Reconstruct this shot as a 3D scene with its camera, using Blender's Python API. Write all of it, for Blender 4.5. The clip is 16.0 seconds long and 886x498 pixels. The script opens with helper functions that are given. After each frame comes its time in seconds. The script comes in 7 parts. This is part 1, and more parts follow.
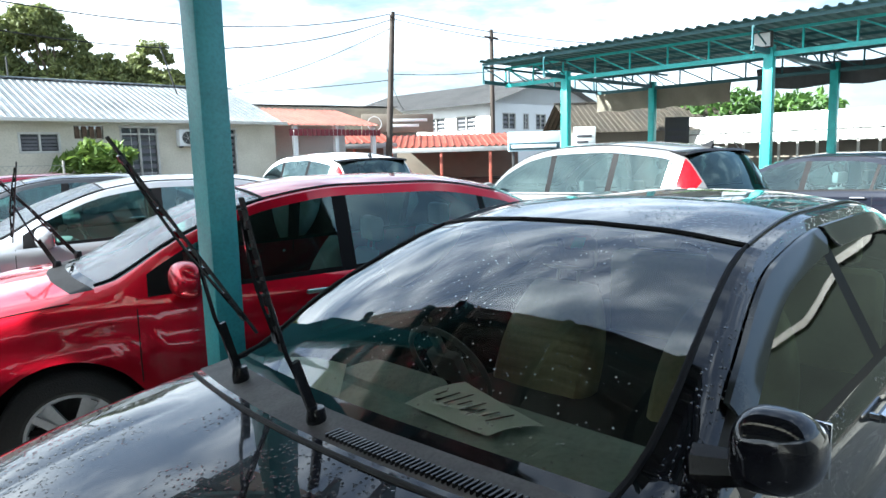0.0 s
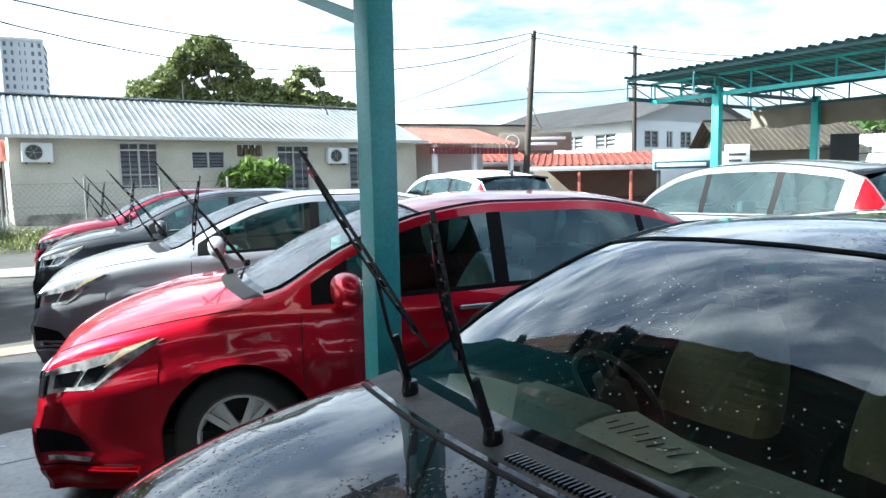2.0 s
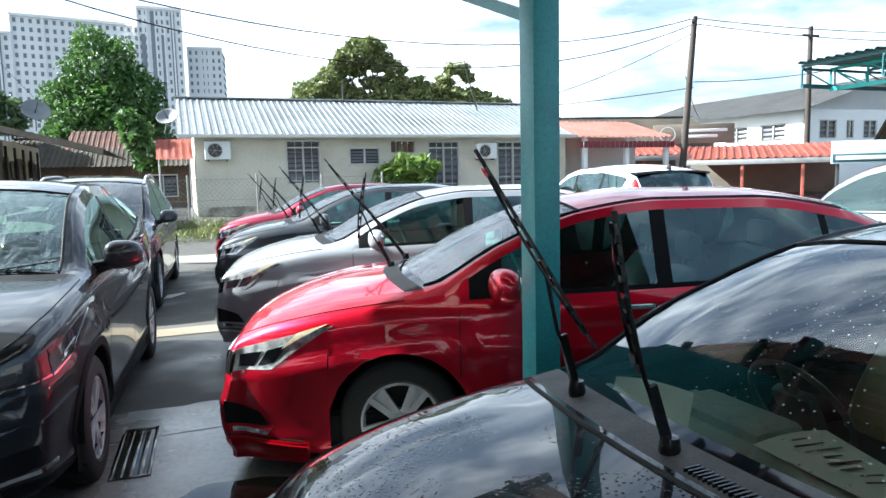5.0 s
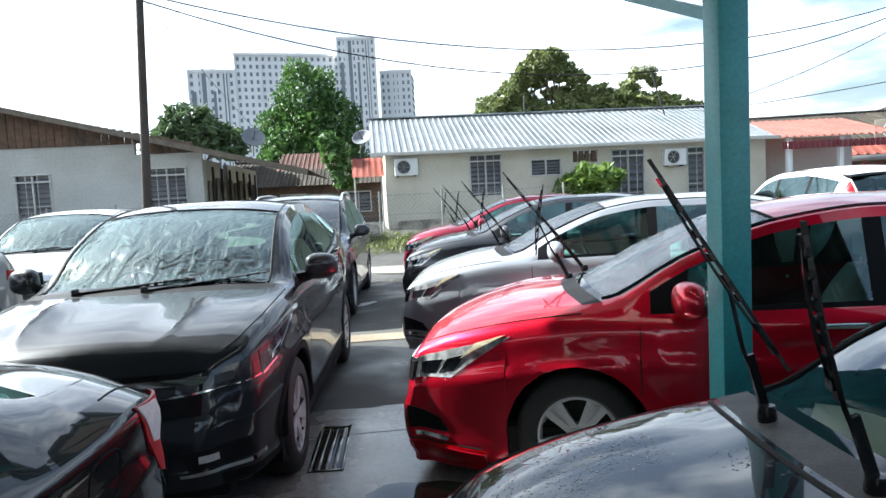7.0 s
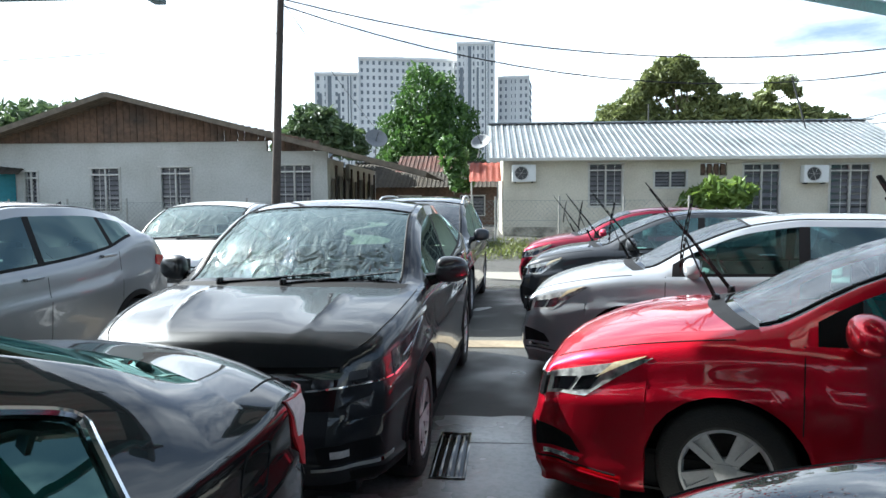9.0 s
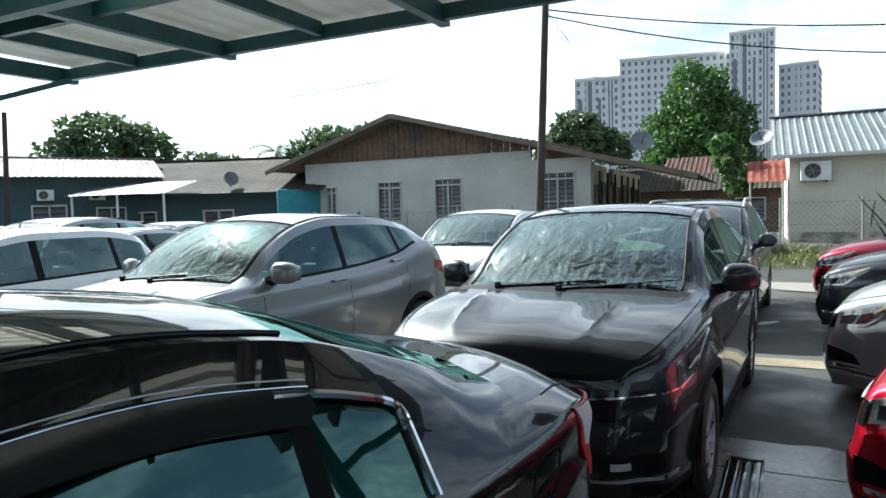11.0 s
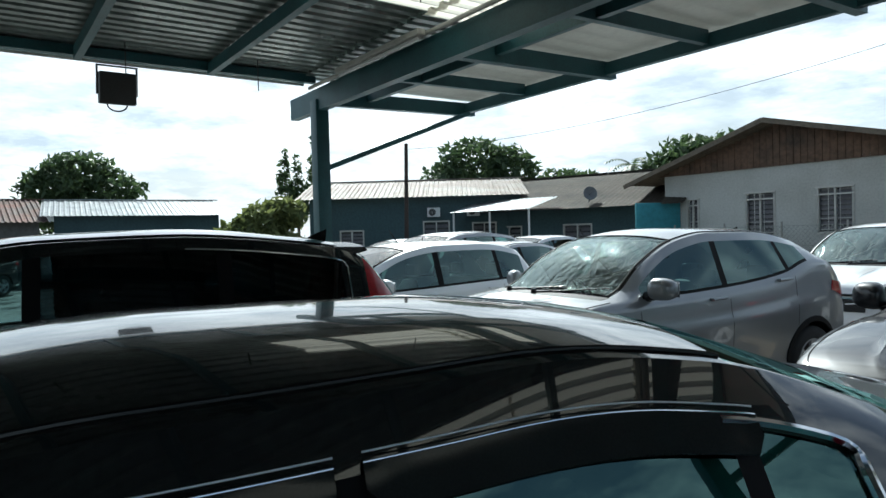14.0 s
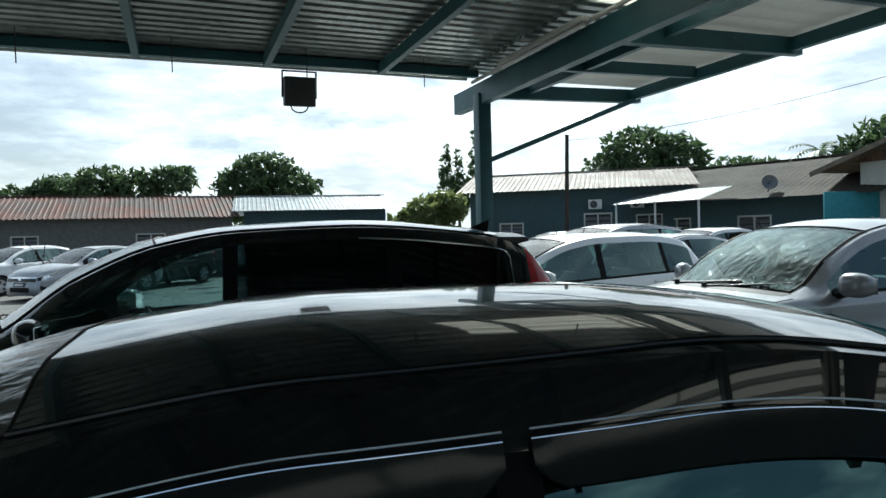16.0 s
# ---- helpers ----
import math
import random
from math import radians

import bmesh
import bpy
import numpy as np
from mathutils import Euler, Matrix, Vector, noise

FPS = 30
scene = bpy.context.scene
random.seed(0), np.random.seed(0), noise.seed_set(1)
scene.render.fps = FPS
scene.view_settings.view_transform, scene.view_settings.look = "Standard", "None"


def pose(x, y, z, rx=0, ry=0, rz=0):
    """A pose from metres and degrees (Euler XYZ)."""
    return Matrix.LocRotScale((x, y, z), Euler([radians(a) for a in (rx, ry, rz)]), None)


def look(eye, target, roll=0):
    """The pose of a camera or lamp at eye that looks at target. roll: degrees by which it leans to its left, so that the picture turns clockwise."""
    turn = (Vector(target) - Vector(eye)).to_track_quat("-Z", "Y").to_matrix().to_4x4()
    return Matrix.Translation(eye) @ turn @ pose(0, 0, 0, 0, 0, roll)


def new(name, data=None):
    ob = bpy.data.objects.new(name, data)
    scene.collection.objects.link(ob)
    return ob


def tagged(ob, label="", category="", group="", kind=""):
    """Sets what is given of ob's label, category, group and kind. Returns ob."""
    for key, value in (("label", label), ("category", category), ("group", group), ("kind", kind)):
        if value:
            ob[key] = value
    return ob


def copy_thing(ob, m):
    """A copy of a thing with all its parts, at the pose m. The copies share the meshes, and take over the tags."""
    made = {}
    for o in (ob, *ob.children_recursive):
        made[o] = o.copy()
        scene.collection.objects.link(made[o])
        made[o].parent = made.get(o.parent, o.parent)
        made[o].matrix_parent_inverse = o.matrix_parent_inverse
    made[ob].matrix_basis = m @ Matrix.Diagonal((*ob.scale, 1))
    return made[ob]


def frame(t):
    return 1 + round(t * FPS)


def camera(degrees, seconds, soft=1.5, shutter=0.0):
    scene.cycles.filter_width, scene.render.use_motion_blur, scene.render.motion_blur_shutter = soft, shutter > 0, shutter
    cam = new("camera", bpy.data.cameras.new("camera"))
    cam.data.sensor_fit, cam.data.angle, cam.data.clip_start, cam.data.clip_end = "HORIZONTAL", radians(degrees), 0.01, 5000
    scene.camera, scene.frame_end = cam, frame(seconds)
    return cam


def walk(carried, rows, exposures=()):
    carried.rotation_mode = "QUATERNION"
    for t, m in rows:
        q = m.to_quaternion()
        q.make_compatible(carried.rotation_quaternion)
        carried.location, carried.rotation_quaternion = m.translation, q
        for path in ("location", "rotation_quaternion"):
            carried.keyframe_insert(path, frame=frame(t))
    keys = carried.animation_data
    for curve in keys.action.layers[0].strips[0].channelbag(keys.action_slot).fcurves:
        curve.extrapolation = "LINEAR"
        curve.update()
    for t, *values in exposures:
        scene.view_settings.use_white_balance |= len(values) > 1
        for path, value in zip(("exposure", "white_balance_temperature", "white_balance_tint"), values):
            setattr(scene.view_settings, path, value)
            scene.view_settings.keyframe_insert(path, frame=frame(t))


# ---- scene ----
cam = camera(67.03, 16.0)
PATH = [
    (0, pose(0.269, -0.019, 1.562, 82.09, 1.59, -23.33)),
    (0.5, pose(0.249, 0.004, 1.560, 82.50, 1.80, -21.06)),
    (1, pose(0.229, 0.021, 1.558, 83.24, 1.48, -18.55)),
    (1.5, pose(0.200, 0.054, 1.555, 82.87, 0.96, -15.73)),
    (2, pose(0.174, 0.069, 1.555, 83.91, 1.19, -11.97)),
    (2.5, pose(0.168, 0.082, 1.551, 83.00, 1.45, -10.92)),
    (3, pose(0.161, 0.092, 1.548, 83.14, 1.58, -9.17)),
    (5.5, pose(0.102, 0.053, 1.572, 84.15, 1.60, 4.79)),
    (6, pose(0.119, 0.039, 1.575, 85.04, 2.11, 9.82)),
    (6.5, pose(0.141, 0.042, 1.574, 84.99, 2.74, 12.97)),
    (7, pose(0.140, 0.053, 1.573, 85.25, 2.95, 15.88)),
    (7.5, pose(0.107, 0.067, 1.574, 85.23, 2.10, 18.05)),
    (8, pose(0.047, 0.097, 1.582, 85.52, 1.17, 20.26)),
    (10.5, pose(-0.127, 0.094, 1.571, 86.83, 1.05, 39.86)),
    (11, pose(-0.145, 0.072, 1.570, 86.90, 1.49, 47.24)),
    (11.5, pose(-0.153, 0.057, 1.556, 85.65, 1.16, 51.91)),
    (12, pose(-0.170, 0.043, 1.550, 85.61, 0.78, 55.43)),
    (12.5, pose(-0.185, -0.014, 1.569, 86.85, 1.57, 63.01)),
    (13, pose(-0.205, -0.064, 1.582, 87.57, 1.25, 68.58)),
    (13.5, pose(-0.218, -0.095, 1.589, 88.28, 0.99, 72.72)),
    (14, pose(-0.202, -0.120, 1.591, 88.84, 1.55, 76.69)),
    (14.5, pose(-0.187, -0.119, 1.595, 89.32, 1.93, 79.11)),
    (15, pose(-0.187, -0.124, 1.589, 89.53, 1.71, 82.18)),
    (15.5, pose(-0.182, -0.140, 1.583, 89.12, 1.64, 86.47)),
    (16, pose(-0.172, -0.141, 1.573, 88.62, 1.55, 90.26)),
]
walk(cam, PATH, [(0, 2.50, 5800, 3), (3, 2.36, 5700, 1), (5.5, 2.34, 5750, 3), (8, 2.15, 5850, 5), (10.5, 1.84, 5800, 1), (12, 1.38, 5750, 0), (13.5, 1.08, 5750, 0), (16, 1.06, 5750, -1)])

# ---- light ----
SUN_YAW, SUN_EL = 84.0, 40.0
world = bpy.data.worlds.new("sky")
scene.world = world
world.use_nodes = True
wn, wl = world.node_tree.nodes, world.node_tree.links
sky = wn.new("ShaderNodeTexSky")
sky.sky_type = "NISHITA"
sky.sun_disc = False
sky.sun_elevation = radians(SUN_EL)
sky.sun_rotation = radians(-SUN_YAW)
sky.air_density, sky.dust_density, sky.ozone_density = 1.0, 2.5, 1.0
coord = wn.new("ShaderNodeTexCoord")
stretch = wn.new("ShaderNodeMapping")
stretch.inputs["Scale"].default_value = (1.6, 1.6, 6.0)
clouds = wn.new("ShaderNodeTexNoise")
clouds.inputs["Scale"].default_value, clouds.inputs["Detail"].default_value = 2.0, 9.0
clouds.inputs["Roughness"].default_value = 0.58
ramp = wn.new("ShaderNodeValToRGB")
ramp.color_ramp.elements[0].position, ramp.color_ramp.elements[1].position = 0.41, 0.74
ramp.color_ramp.elements[0].color = (0.10, 0.10, 0.10, 1)
blend = wn.new("ShaderNodeMixRGB")
wl.new(coord.outputs["Generated"], stretch.inputs["Vector"])
wl.new(stretch.outputs["Vector"], clouds.inputs["Vector"])
# thin cloud thickens towards the sun
toward = wn.new("ShaderNodeVectorMath")
toward.operation = "DOT_PRODUCT"
toward.inputs[1].default_value = (-math.sin(radians(SUN_YAW)) * math.cos(radians(SUN_EL)), math.cos(radians(SUN_YAW)) * math.cos(radians(SUN_EL)), math.sin(radians(SUN_EL)))
cover = wn.new("ShaderNodeMath")
cover.operation = "MULTIPLY_ADD"
cover.inputs[1].default_value = 0.19
wl.new(coord.outputs["Generated"], toward.inputs[0])
wl.new(toward.outputs["Value"], cover.inputs[0])
wl.new(clouds.outputs["Fac"], cover.inputs[2])
# and towards the horizon
axes = wn.new("ShaderNodeSeparateXYZ")
low_sky = wn.new("ShaderNodeMath")
low_sky.operation = "MULTIPLY_ADD"
low_sky.inputs[1].default_value, low_sky.inputs[2].default_value = -0.20, 0.05
veil = wn.new("ShaderNodeMath")
veil.operation = "ADD"
wl.new(coord.outputs["Generated"], axes.inputs["Vector"])
wl.new(axes.outputs["Z"], low_sky.inputs[0])
wl.new(low_sky.outputs["Value"], veil.inputs[0])
wl.new(cover.outputs["Value"], veil.inputs[1])
wl.new(veil.outputs["Value"], ramp.inputs["Fac"])
wl.new(ramp.outputs["Color"], blend.inputs["Fac"])
clear = wn.new("ShaderNodeVectorMath")
clear.operation = "SCALE"
clear.inputs["Scale"].default_value = 0.58
wl.new(sky.outputs["Color"], clear.inputs[0])
wl.new(clear.outputs["Vector"], blend.inputs["Color1"])
# grey undersides within the cloud
folds = wn.new("ShaderNodeTexNoise")
folds.inputs["Scale"].default_value, folds.inputs["Detail"].default_value, folds.inputs["Roughness"].default_value = 4.2, 8.0, 0.62
shade = wn.new("ShaderNodeValToRGB")
shade.color_ramp.elements[0].position, shade.color_ramp.elements[1].position = 0.36, 0.60
shade.color_ramp.elements[0].color, shade.color_ramp.elements[1].color = (0.50, 0.54, 0.59, 1), (1, 1, 1, 1)
tone = wn.new("ShaderNodeVectorMath")
tone.operation = "SCALE"
tone.inputs["Scale"].default_value = 8.6
wl.new(stretch.outputs["Vector"], folds.inputs["Vector"])
wl.new(folds.outputs["Fac"], shade.inputs["Fac"])
wl.new(shade.outputs["Color"], tone.inputs[0])
wl.new(tone.outputs["Vector"], blend.inputs["Color2"])
# bright haze round the sun
facing = wn.new("ShaderNodeMath")
facing.operation = "MAXIMUM"
facing.inputs[1].default_value = 0.0
halo = wn.new("ShaderNodeMath")
halo.operation = "POWER"
halo.inputs[1].default_value = 6.0
gain = wn.new("ShaderNodeMath")
gain.operation = "MULTIPLY_ADD"
gain.inputs[1].default_value, gain.inputs[2].default_value = 0.2, 1.0
haze = wn.new("ShaderNodeVectorMath")
haze.operation = "SCALE"
wl.new(toward.outputs["Value"], facing.inputs[0])
wl.new(facing.outputs["Value"], halo.inputs[0])
wl.new(halo.outputs["Value"], gain.inputs[0])
wl.new(blend.outputs["Color"], haze.inputs[0])
wl.new(gain.outputs["Value"], haze.inputs["Scale"])
wl.new(haze.outputs["Vector"], wn["Background"].inputs["Color"])
wn["Background"].inputs["Strength"].default_value = 0.080
sun = new("sun", bpy.data.lights.new("sun", "SUN"))
sun.data.energy, sun.data.angle, sun.data.color = 5.0, radians(0.6), (1.0, 0.95, 0.87)
sun.matrix_world = look((0, 0, 0), (math.sin(radians(SUN_YAW)) * math.cos(radians(SUN_EL)),
                                    -math.cos(radians(SUN_YAW)) * math.cos(radians(SUN_EL)), -math.sin(radians(SUN_EL))))

# ---- materials ----
def material(name, color, rough=0.5, metal=0.0, vary=0.12, scale=6.0, fine=60.0, bump=0.0, bump_scale=80.0,
             coat=0.0, color2=None, cut=(0.4, 0.7), spec=0.5, rvary=0.0):
    """A surface of one base colour, varied at two scales, with a second colour in patches and fine relief."""
    m = bpy.data.materials.new(name)
    m.use_nodes = True
    nt = m.node_tree
    b = nt.nodes["Principled BSDF"]
    b.inputs["Roughness"].default_value, b.inputs["Metallic"].default_value = rough, metal
    b.inputs["Coat Weight"].default_value, b.inputs["Coat Roughness"].default_value = coat, 0.02
    b.inputs["Specular IOR Level"].default_value = spec
    tc = nt.nodes.new("ShaderNodeTexCoord")
    big, small = nt.nodes.new("ShaderNodeTexNoise"), nt.nodes.new("ShaderNodeTexNoise")
    for n, s in ((big, scale), (small, fine)):
        n.inputs["Scale"].default_value, n.inputs["Detail"].default_value = s, 4.0
        nt.links.new(tc.outputs["Object"], n.inputs["Vector"])
    mixed = nt.nodes.new("ShaderNodeMixRGB")
    r = nt.nodes.new("ShaderNodeValToRGB")
    r.color_ramp.elements[0].position, r.color_ramp.elements[1].position = cut
    nt.links.new(big.outputs["Fac"], r.inputs["Fac"])
    c2 = color2 or tuple(c * (1 - vary) for c in color)
    mixed.inputs["Color1"].default_value, mixed.inputs["Color2"].default_value = (*color, 1), (*c2, 1)
    nt.links.new(r.outputs["Color"], mixed.inputs["Fac"])
    grain = nt.nodes.new("ShaderNodeMixRGB")
    grain.blend_type = "MULTIPLY"
    grain.inputs["Fac"].default_value = min(1.0, vary * 2.5)
    r2 = nt.nodes.new("ShaderNodeValToRGB")
    r2.color_ramp.elements[0].position, r2.color_ramp.elements[1].position = 0.25, 0.6
    r2.color_ramp.elements[0].color = (0.55, 0.55, 0.55, 1)
    nt.links.new(small.outputs["Fac"], r2.inputs["Fac"])
    nt.links.new(mixed.outputs["Color"], grain.inputs["Color1"])
    nt.links.new(r2.outputs["Color"], grain.inputs["Color2"])
    nt.links.new(grain.outputs["Color"], b.inputs["Base Color"])
    if rvary:
        mr = nt.nodes.new("ShaderNodeMapRange")
        mr.inputs["To Min"].default_value, mr.inputs["To Max"].default_value = max(0.02, rough - rvary), min(1, rough + rvary)
        mr.inputs["From Min"].default_value, mr.inputs["From Max"].default_value = 0.3, 0.7
        nt.links.new(big.outputs["Fac"], mr.inputs["Value"])
        nt.links.new(mr.outputs["Result"], b.inputs["Roughness"])
    if bump:
        bn = nt.nodes.new("ShaderNodeTexNoise")
        bn.inputs["Scale"].default_value, bn.inputs["Detail"].default_value = bump_scale, 3.0
        nt.links.new(tc.outputs["Object"], bn.inputs["Vector"])
        bu = nt.nodes.new("ShaderNodeBump")
        bu.inputs["Strength"].default_value, bu.inputs["Distance"].default_value = bump, 0.01
        nt.links.new(bn.outputs["Fac"], bu.inputs["Height"])
        nt.links.new(bu.outputs["Normal"], b.inputs["Normal"])
    return m


def paint(name, color, metal=0.35, rough=0.28, wet=0.0, coat_ior=1.5):
    """Clear-coated car paint with a little dust; wet: standing raindrops as relief."""
    m = material(name, color, rough, metal, vary=0.06, scale=3.0, fine=900.0, coat=1.0, spec=0.08)
    nt = m.node_tree
    nt.nodes["Principled BSDF"].inputs["Coat IOR"].default_value = coat_ior
    if wet:
        tc = nt.nodes.new("ShaderNodeTexCoord")
        v = nt.nodes.new("ShaderNodeTexVoronoi")
        v.inputs["Scale"].default_value = 75.0
        n = nt.nodes.new("ShaderNodeTexNoise")
        n.inputs["Scale"].default_value = 3.2
        r = nt.nodes.new("ShaderNodeValToRGB")
        r.color_ramp.elements[0].position, r.color_ramp.elements[1].position = 0.12, 0.3
        r.color_ramp.elements[0].color, r.color_ramp.elements[1].color = (1, 1, 1, 1), (0, 0, 0, 1)
        r2 = nt.nodes.new("ShaderNodeValToRGB")
        r2.color_ramp.elements[0].position, r2.color_ramp.elements[1].position = 0.44, 0.54
        mul = nt.nodes.new("ShaderNodeMath")
        mul.operation = "MULTIPLY"
        bu = nt.nodes.new("ShaderNodeBump")
        bu.inputs["Strength"].default_value, bu.inputs["Distance"].default_value = wet, 0.004
        nt.links.new(tc.outputs["Object"], v.inputs["Vector"])
        nt.links.new(tc.outputs["Object"], n.inputs["Vector"])
        nt.links.new(v.outputs["Distance"], r.inputs["Fac"])
        nt.links.new(n.outputs["Fac"], r2.inputs["Fac"])
        nt.links.new(r.outputs["Color"], mul.inputs[0])
        nt.links.new(r2.outputs["Color"], mul.inputs[1])
        nt.links.new(mul.outputs["Value"], bu.inputs["Height"])
        b = nt.nodes["Principled BSDF"]
        nt.links.new(bu.outputs["Normal"], b.inputs["Normal"])
        nt.links.new(bu.outputs["Normal"], b.inputs["Coat Normal"])
    return m


def glass(name, tint, gloss=1.0, drops=0.0, drop_scale=60.0, film=(1.0, 1.0, 1.0), streaks=0.0):
    """A thin tinted pane: what is behind shows through, and the surface mirrors by Fresnel."""
    m = bpy.data.materials.new(name)
    m.use_nodes = True
    nt = m.node_tree
    nt.nodes.remove(nt.nodes["Principled BSDF"])
    tr, gl = nt.nodes.new("ShaderNodeBsdfTransparent"), nt.nodes.new("ShaderNodeBsdfGlossy")
    fr, mx = nt.nodes.new("ShaderNodeFresnel"), nt.nodes.new("ShaderNodeMixShader")
    tr.inputs["Color"].default_value = (*tint, 1)
    gl.inputs["Roughness"].default_value, gl.inputs["Color"].default_value = 0.015, (*film, 1)
    fr.inputs["IOR"].default_value = 1.55 + 0.35 * gloss
    nt.links.new(fr.outputs["Fac"], mx.inputs["Fac"])
    nt.links.new(tr.outputs["BSDF"], mx.inputs[1])
    nt.links.new(gl.outputs["BSDF"], mx.inputs[2])
    last = mx
    if streaks:
        # water running down the pane in uneven sheets
        co, mp, ns, bu = (nt.nodes.new(n) for n in ("ShaderNodeTexCoord", "ShaderNodeMapping", "ShaderNodeTexNoise", "ShaderNodeBump"))
        mp.inputs["Scale"].default_value = (5, 11, 5)
        ns.inputs["Scale"].default_value, ns.inputs["Detail"].default_value, ns.inputs["Distortion"].default_value = 1.0, 7.0, 1.2
        bu.inputs["Strength"].default_value, bu.inputs["Distance"].default_value = 1.0, streaks
        nt.links.new(co.outputs["Object"], mp.inputs["Vector"])
        nt.links.new(mp.outputs["Vector"], ns.inputs["Vector"])
        nt.links.new(ns.outputs["Fac"], bu.inputs["Height"])
        nt.links.new(bu.outputs["Normal"], gl.inputs["Normal"])
    if drops:
        tc = nt.nodes.new("ShaderNodeTexCoord")
        v, n = nt.nodes.new("ShaderNodeTexVoronoi"), nt.nodes.new("ShaderNodeTexNoise")
        v.inputs["Scale"].default_value, n.inputs["Scale"].default_value = drop_scale, 2.3
        r, r2 = nt.nodes.new("ShaderNodeValToRGB"), nt.nodes.new("ShaderNodeValToRGB")
        r.color_ramp.elements[0].position, r.color_ramp.elements[1].position = 0.10, 0.17
        r.color_ramp.elements[0].color, r.color_ramp.elements[1].color = (1, 1, 1, 1), (0, 0, 0, 1)
        r2.color_ramp.elements[0].position, r2.color_ramp.elements[1].position = 0.43, 0.55
        mul = nt.nodes.new("ShaderNodeMath")
        mul.operation = "MULTIPLY"
        water = nt.nodes.new("ShaderNodeBsdfPrincipled")
        water.inputs["Base Color"].default_value, water.inputs["Roughness"].default_value = (0.55, 0.62, 0.62, 1), 0.15
        water.inputs["Alpha"].default_value = drops
        m2 = nt.nodes.new("ShaderNodeMixShader")
        nt.links.new(tc.outputs["Object"], v.inputs["Vector"])
        nt.links.new(tc.outputs["Object"], n.inputs["Vector"])
        nt.links.new(v.outputs["Distance"], r.inputs["Fac"])
        nt.links.new(n.outputs["Fac"], r2.inputs["Fac"])
        nt.links.new(r.outputs["Color"], mul.inputs[0])
        nt.links.new(r2.outputs["Color"], mul.inputs[1])
        nt.links.new(mul.outputs["Value"], m2.inputs["Fac"])
        nt.links.new(mx.outputs["Shader"], m2.inputs[1])
        nt.links.new(water.outputs["BSDF"], m2.inputs[2])
        last = m2
    nt.links.new(last.outputs["Shader"], nt.nodes["Material Output"].inputs["Surface"])
    return m


PAINT = {
    "black": paint("black_paint", (0.013, 0.015, 0.016), 0.0, 0.2, coat_ior=1.6),
    "wet_black": paint("wet_black_paint", (0.006, 0.006, 0.009), 0.0, 0.18, wet=0.8),
    "red": paint("red_paint", (0.50, 0.004, 0.022), 0.8, 0.36),
    "silver": paint("silver_paint", (0.33, 0.345, 0.365), 0.5, 0.3),
    "grey": paint("grey_paint", (0.29, 0.30, 0.315), 0.5, 0.3),
    "dark": paint("dark_grey_paint", (0.022, 0.024, 0.028), 0.1, 0.4),
    "navy": paint("dark_navy_paint", (0.012, 0.014, 0.022), 0.3, 0.22),
    "maroon": paint("maroon_paint", (0.20, 0.004, 0.022), 0.7, 0.36),
    "white": paint("white_paint", (0.72, 0.73, 0.74), 0.0, 0.3),
    "champagne": paint("champagne_paint", (0.22, 0.218, 0.212), 0.5, 0.3),
}
GLASS = glass("car_glass", (0.44, 0.58, 0.58), 1.3, film=(0.72, 0.96, 0.94))
GLASS_DARK = glass("tinted_glass", (0.02, 0.03, 0.035), 0.0)
GLASS_GREEN = glass("green_glass", (0.60, 0.70, 0.55), 0.2)
GLASS_FILM = glass("filmed_glass", (0.08, 0.14, 0.14), 1.8, film=(0.50, 0.84, 0.76))
GLASS_CLEAR = glass("windscreen_glass", (0.96, 1.0, 0.97), 1.3, drops=0.85, drop_scale=52.0)
GLASS_WET = glass("rain_spotted_glass", (0.50, 0.66, 0.64), 2.4, drops=0.6, drop_scale=50.0, streaks=0.016)
GLASS_SCREEN = glass("rain_flecked_glass", (0.22, 0.34, 0.34), 2.2, drops=0.6, drop_scale=50.0, film=(0.84, 1.0, 0.98), streaks=0.03)
BLACK_TRIM = material("black_trim", (0.008, 0.008, 0.009), 0.22, vary=0.2, fine=200, spec=0.4)
FRIT = material("black_glass_border", (0.006, 0.006, 0.007), 0.04, vary=0.1, fine=200, spec=0.5)
FRAME_BLACK = material("satin_black_frame", (0.005, 0.005, 0.006), 0.5, vary=0.2, fine=200, spec=0.12)
RUBBER = material("tyre_rubber", (0.014, 0.014, 0.015), 0.75, vary=0.3, fine=90, bump=0.3, bump_scale=120)
PLASTIC = material("black_plastic", (0.012, 0.012, 0.013), 0.6, vary=0.2, bump=0.1, bump_scale=300, spec=0.12)
CHROME = material("chrome", (0.75, 0.76, 0.78), 0.08, 1.0, vary=0.03)
ALLOY = material("alloy", (0.62, 0.63, 0.65), 0.3, 0.45, vary=0.1)
ALLOY_DARK = material("dark_alloy", (0.05, 0.05, 0.055), 0.35, 0.7, vary=0.1)
LAMP_CLEAR = material("headlamp_lens", (0.62, 0.63, 0.62), 0.10, 0.45, vary=0.35, scale=14, fine=45, coat=1.0, color2=(0.16, 0.165, 0.17))
LAMP_DARK = material("smoked_lens", (0.02, 0.022, 0.026), 0.10, 0.0, vary=0.3, coat=0.3, color2=(0.10, 0.10, 0.11))
LAMP_RED = material("red_lens", (0.36, 0.004, 0.010), 0.25, 0.0, vary=0.35, scale=16, fine=110, coat=0.12, spec=0.15)
LAMP_AMBER = material("amber_lens", (0.62, 0.52, 0.34), 0.1, 0.1, vary=0.2, scale=16, coat=1.0)
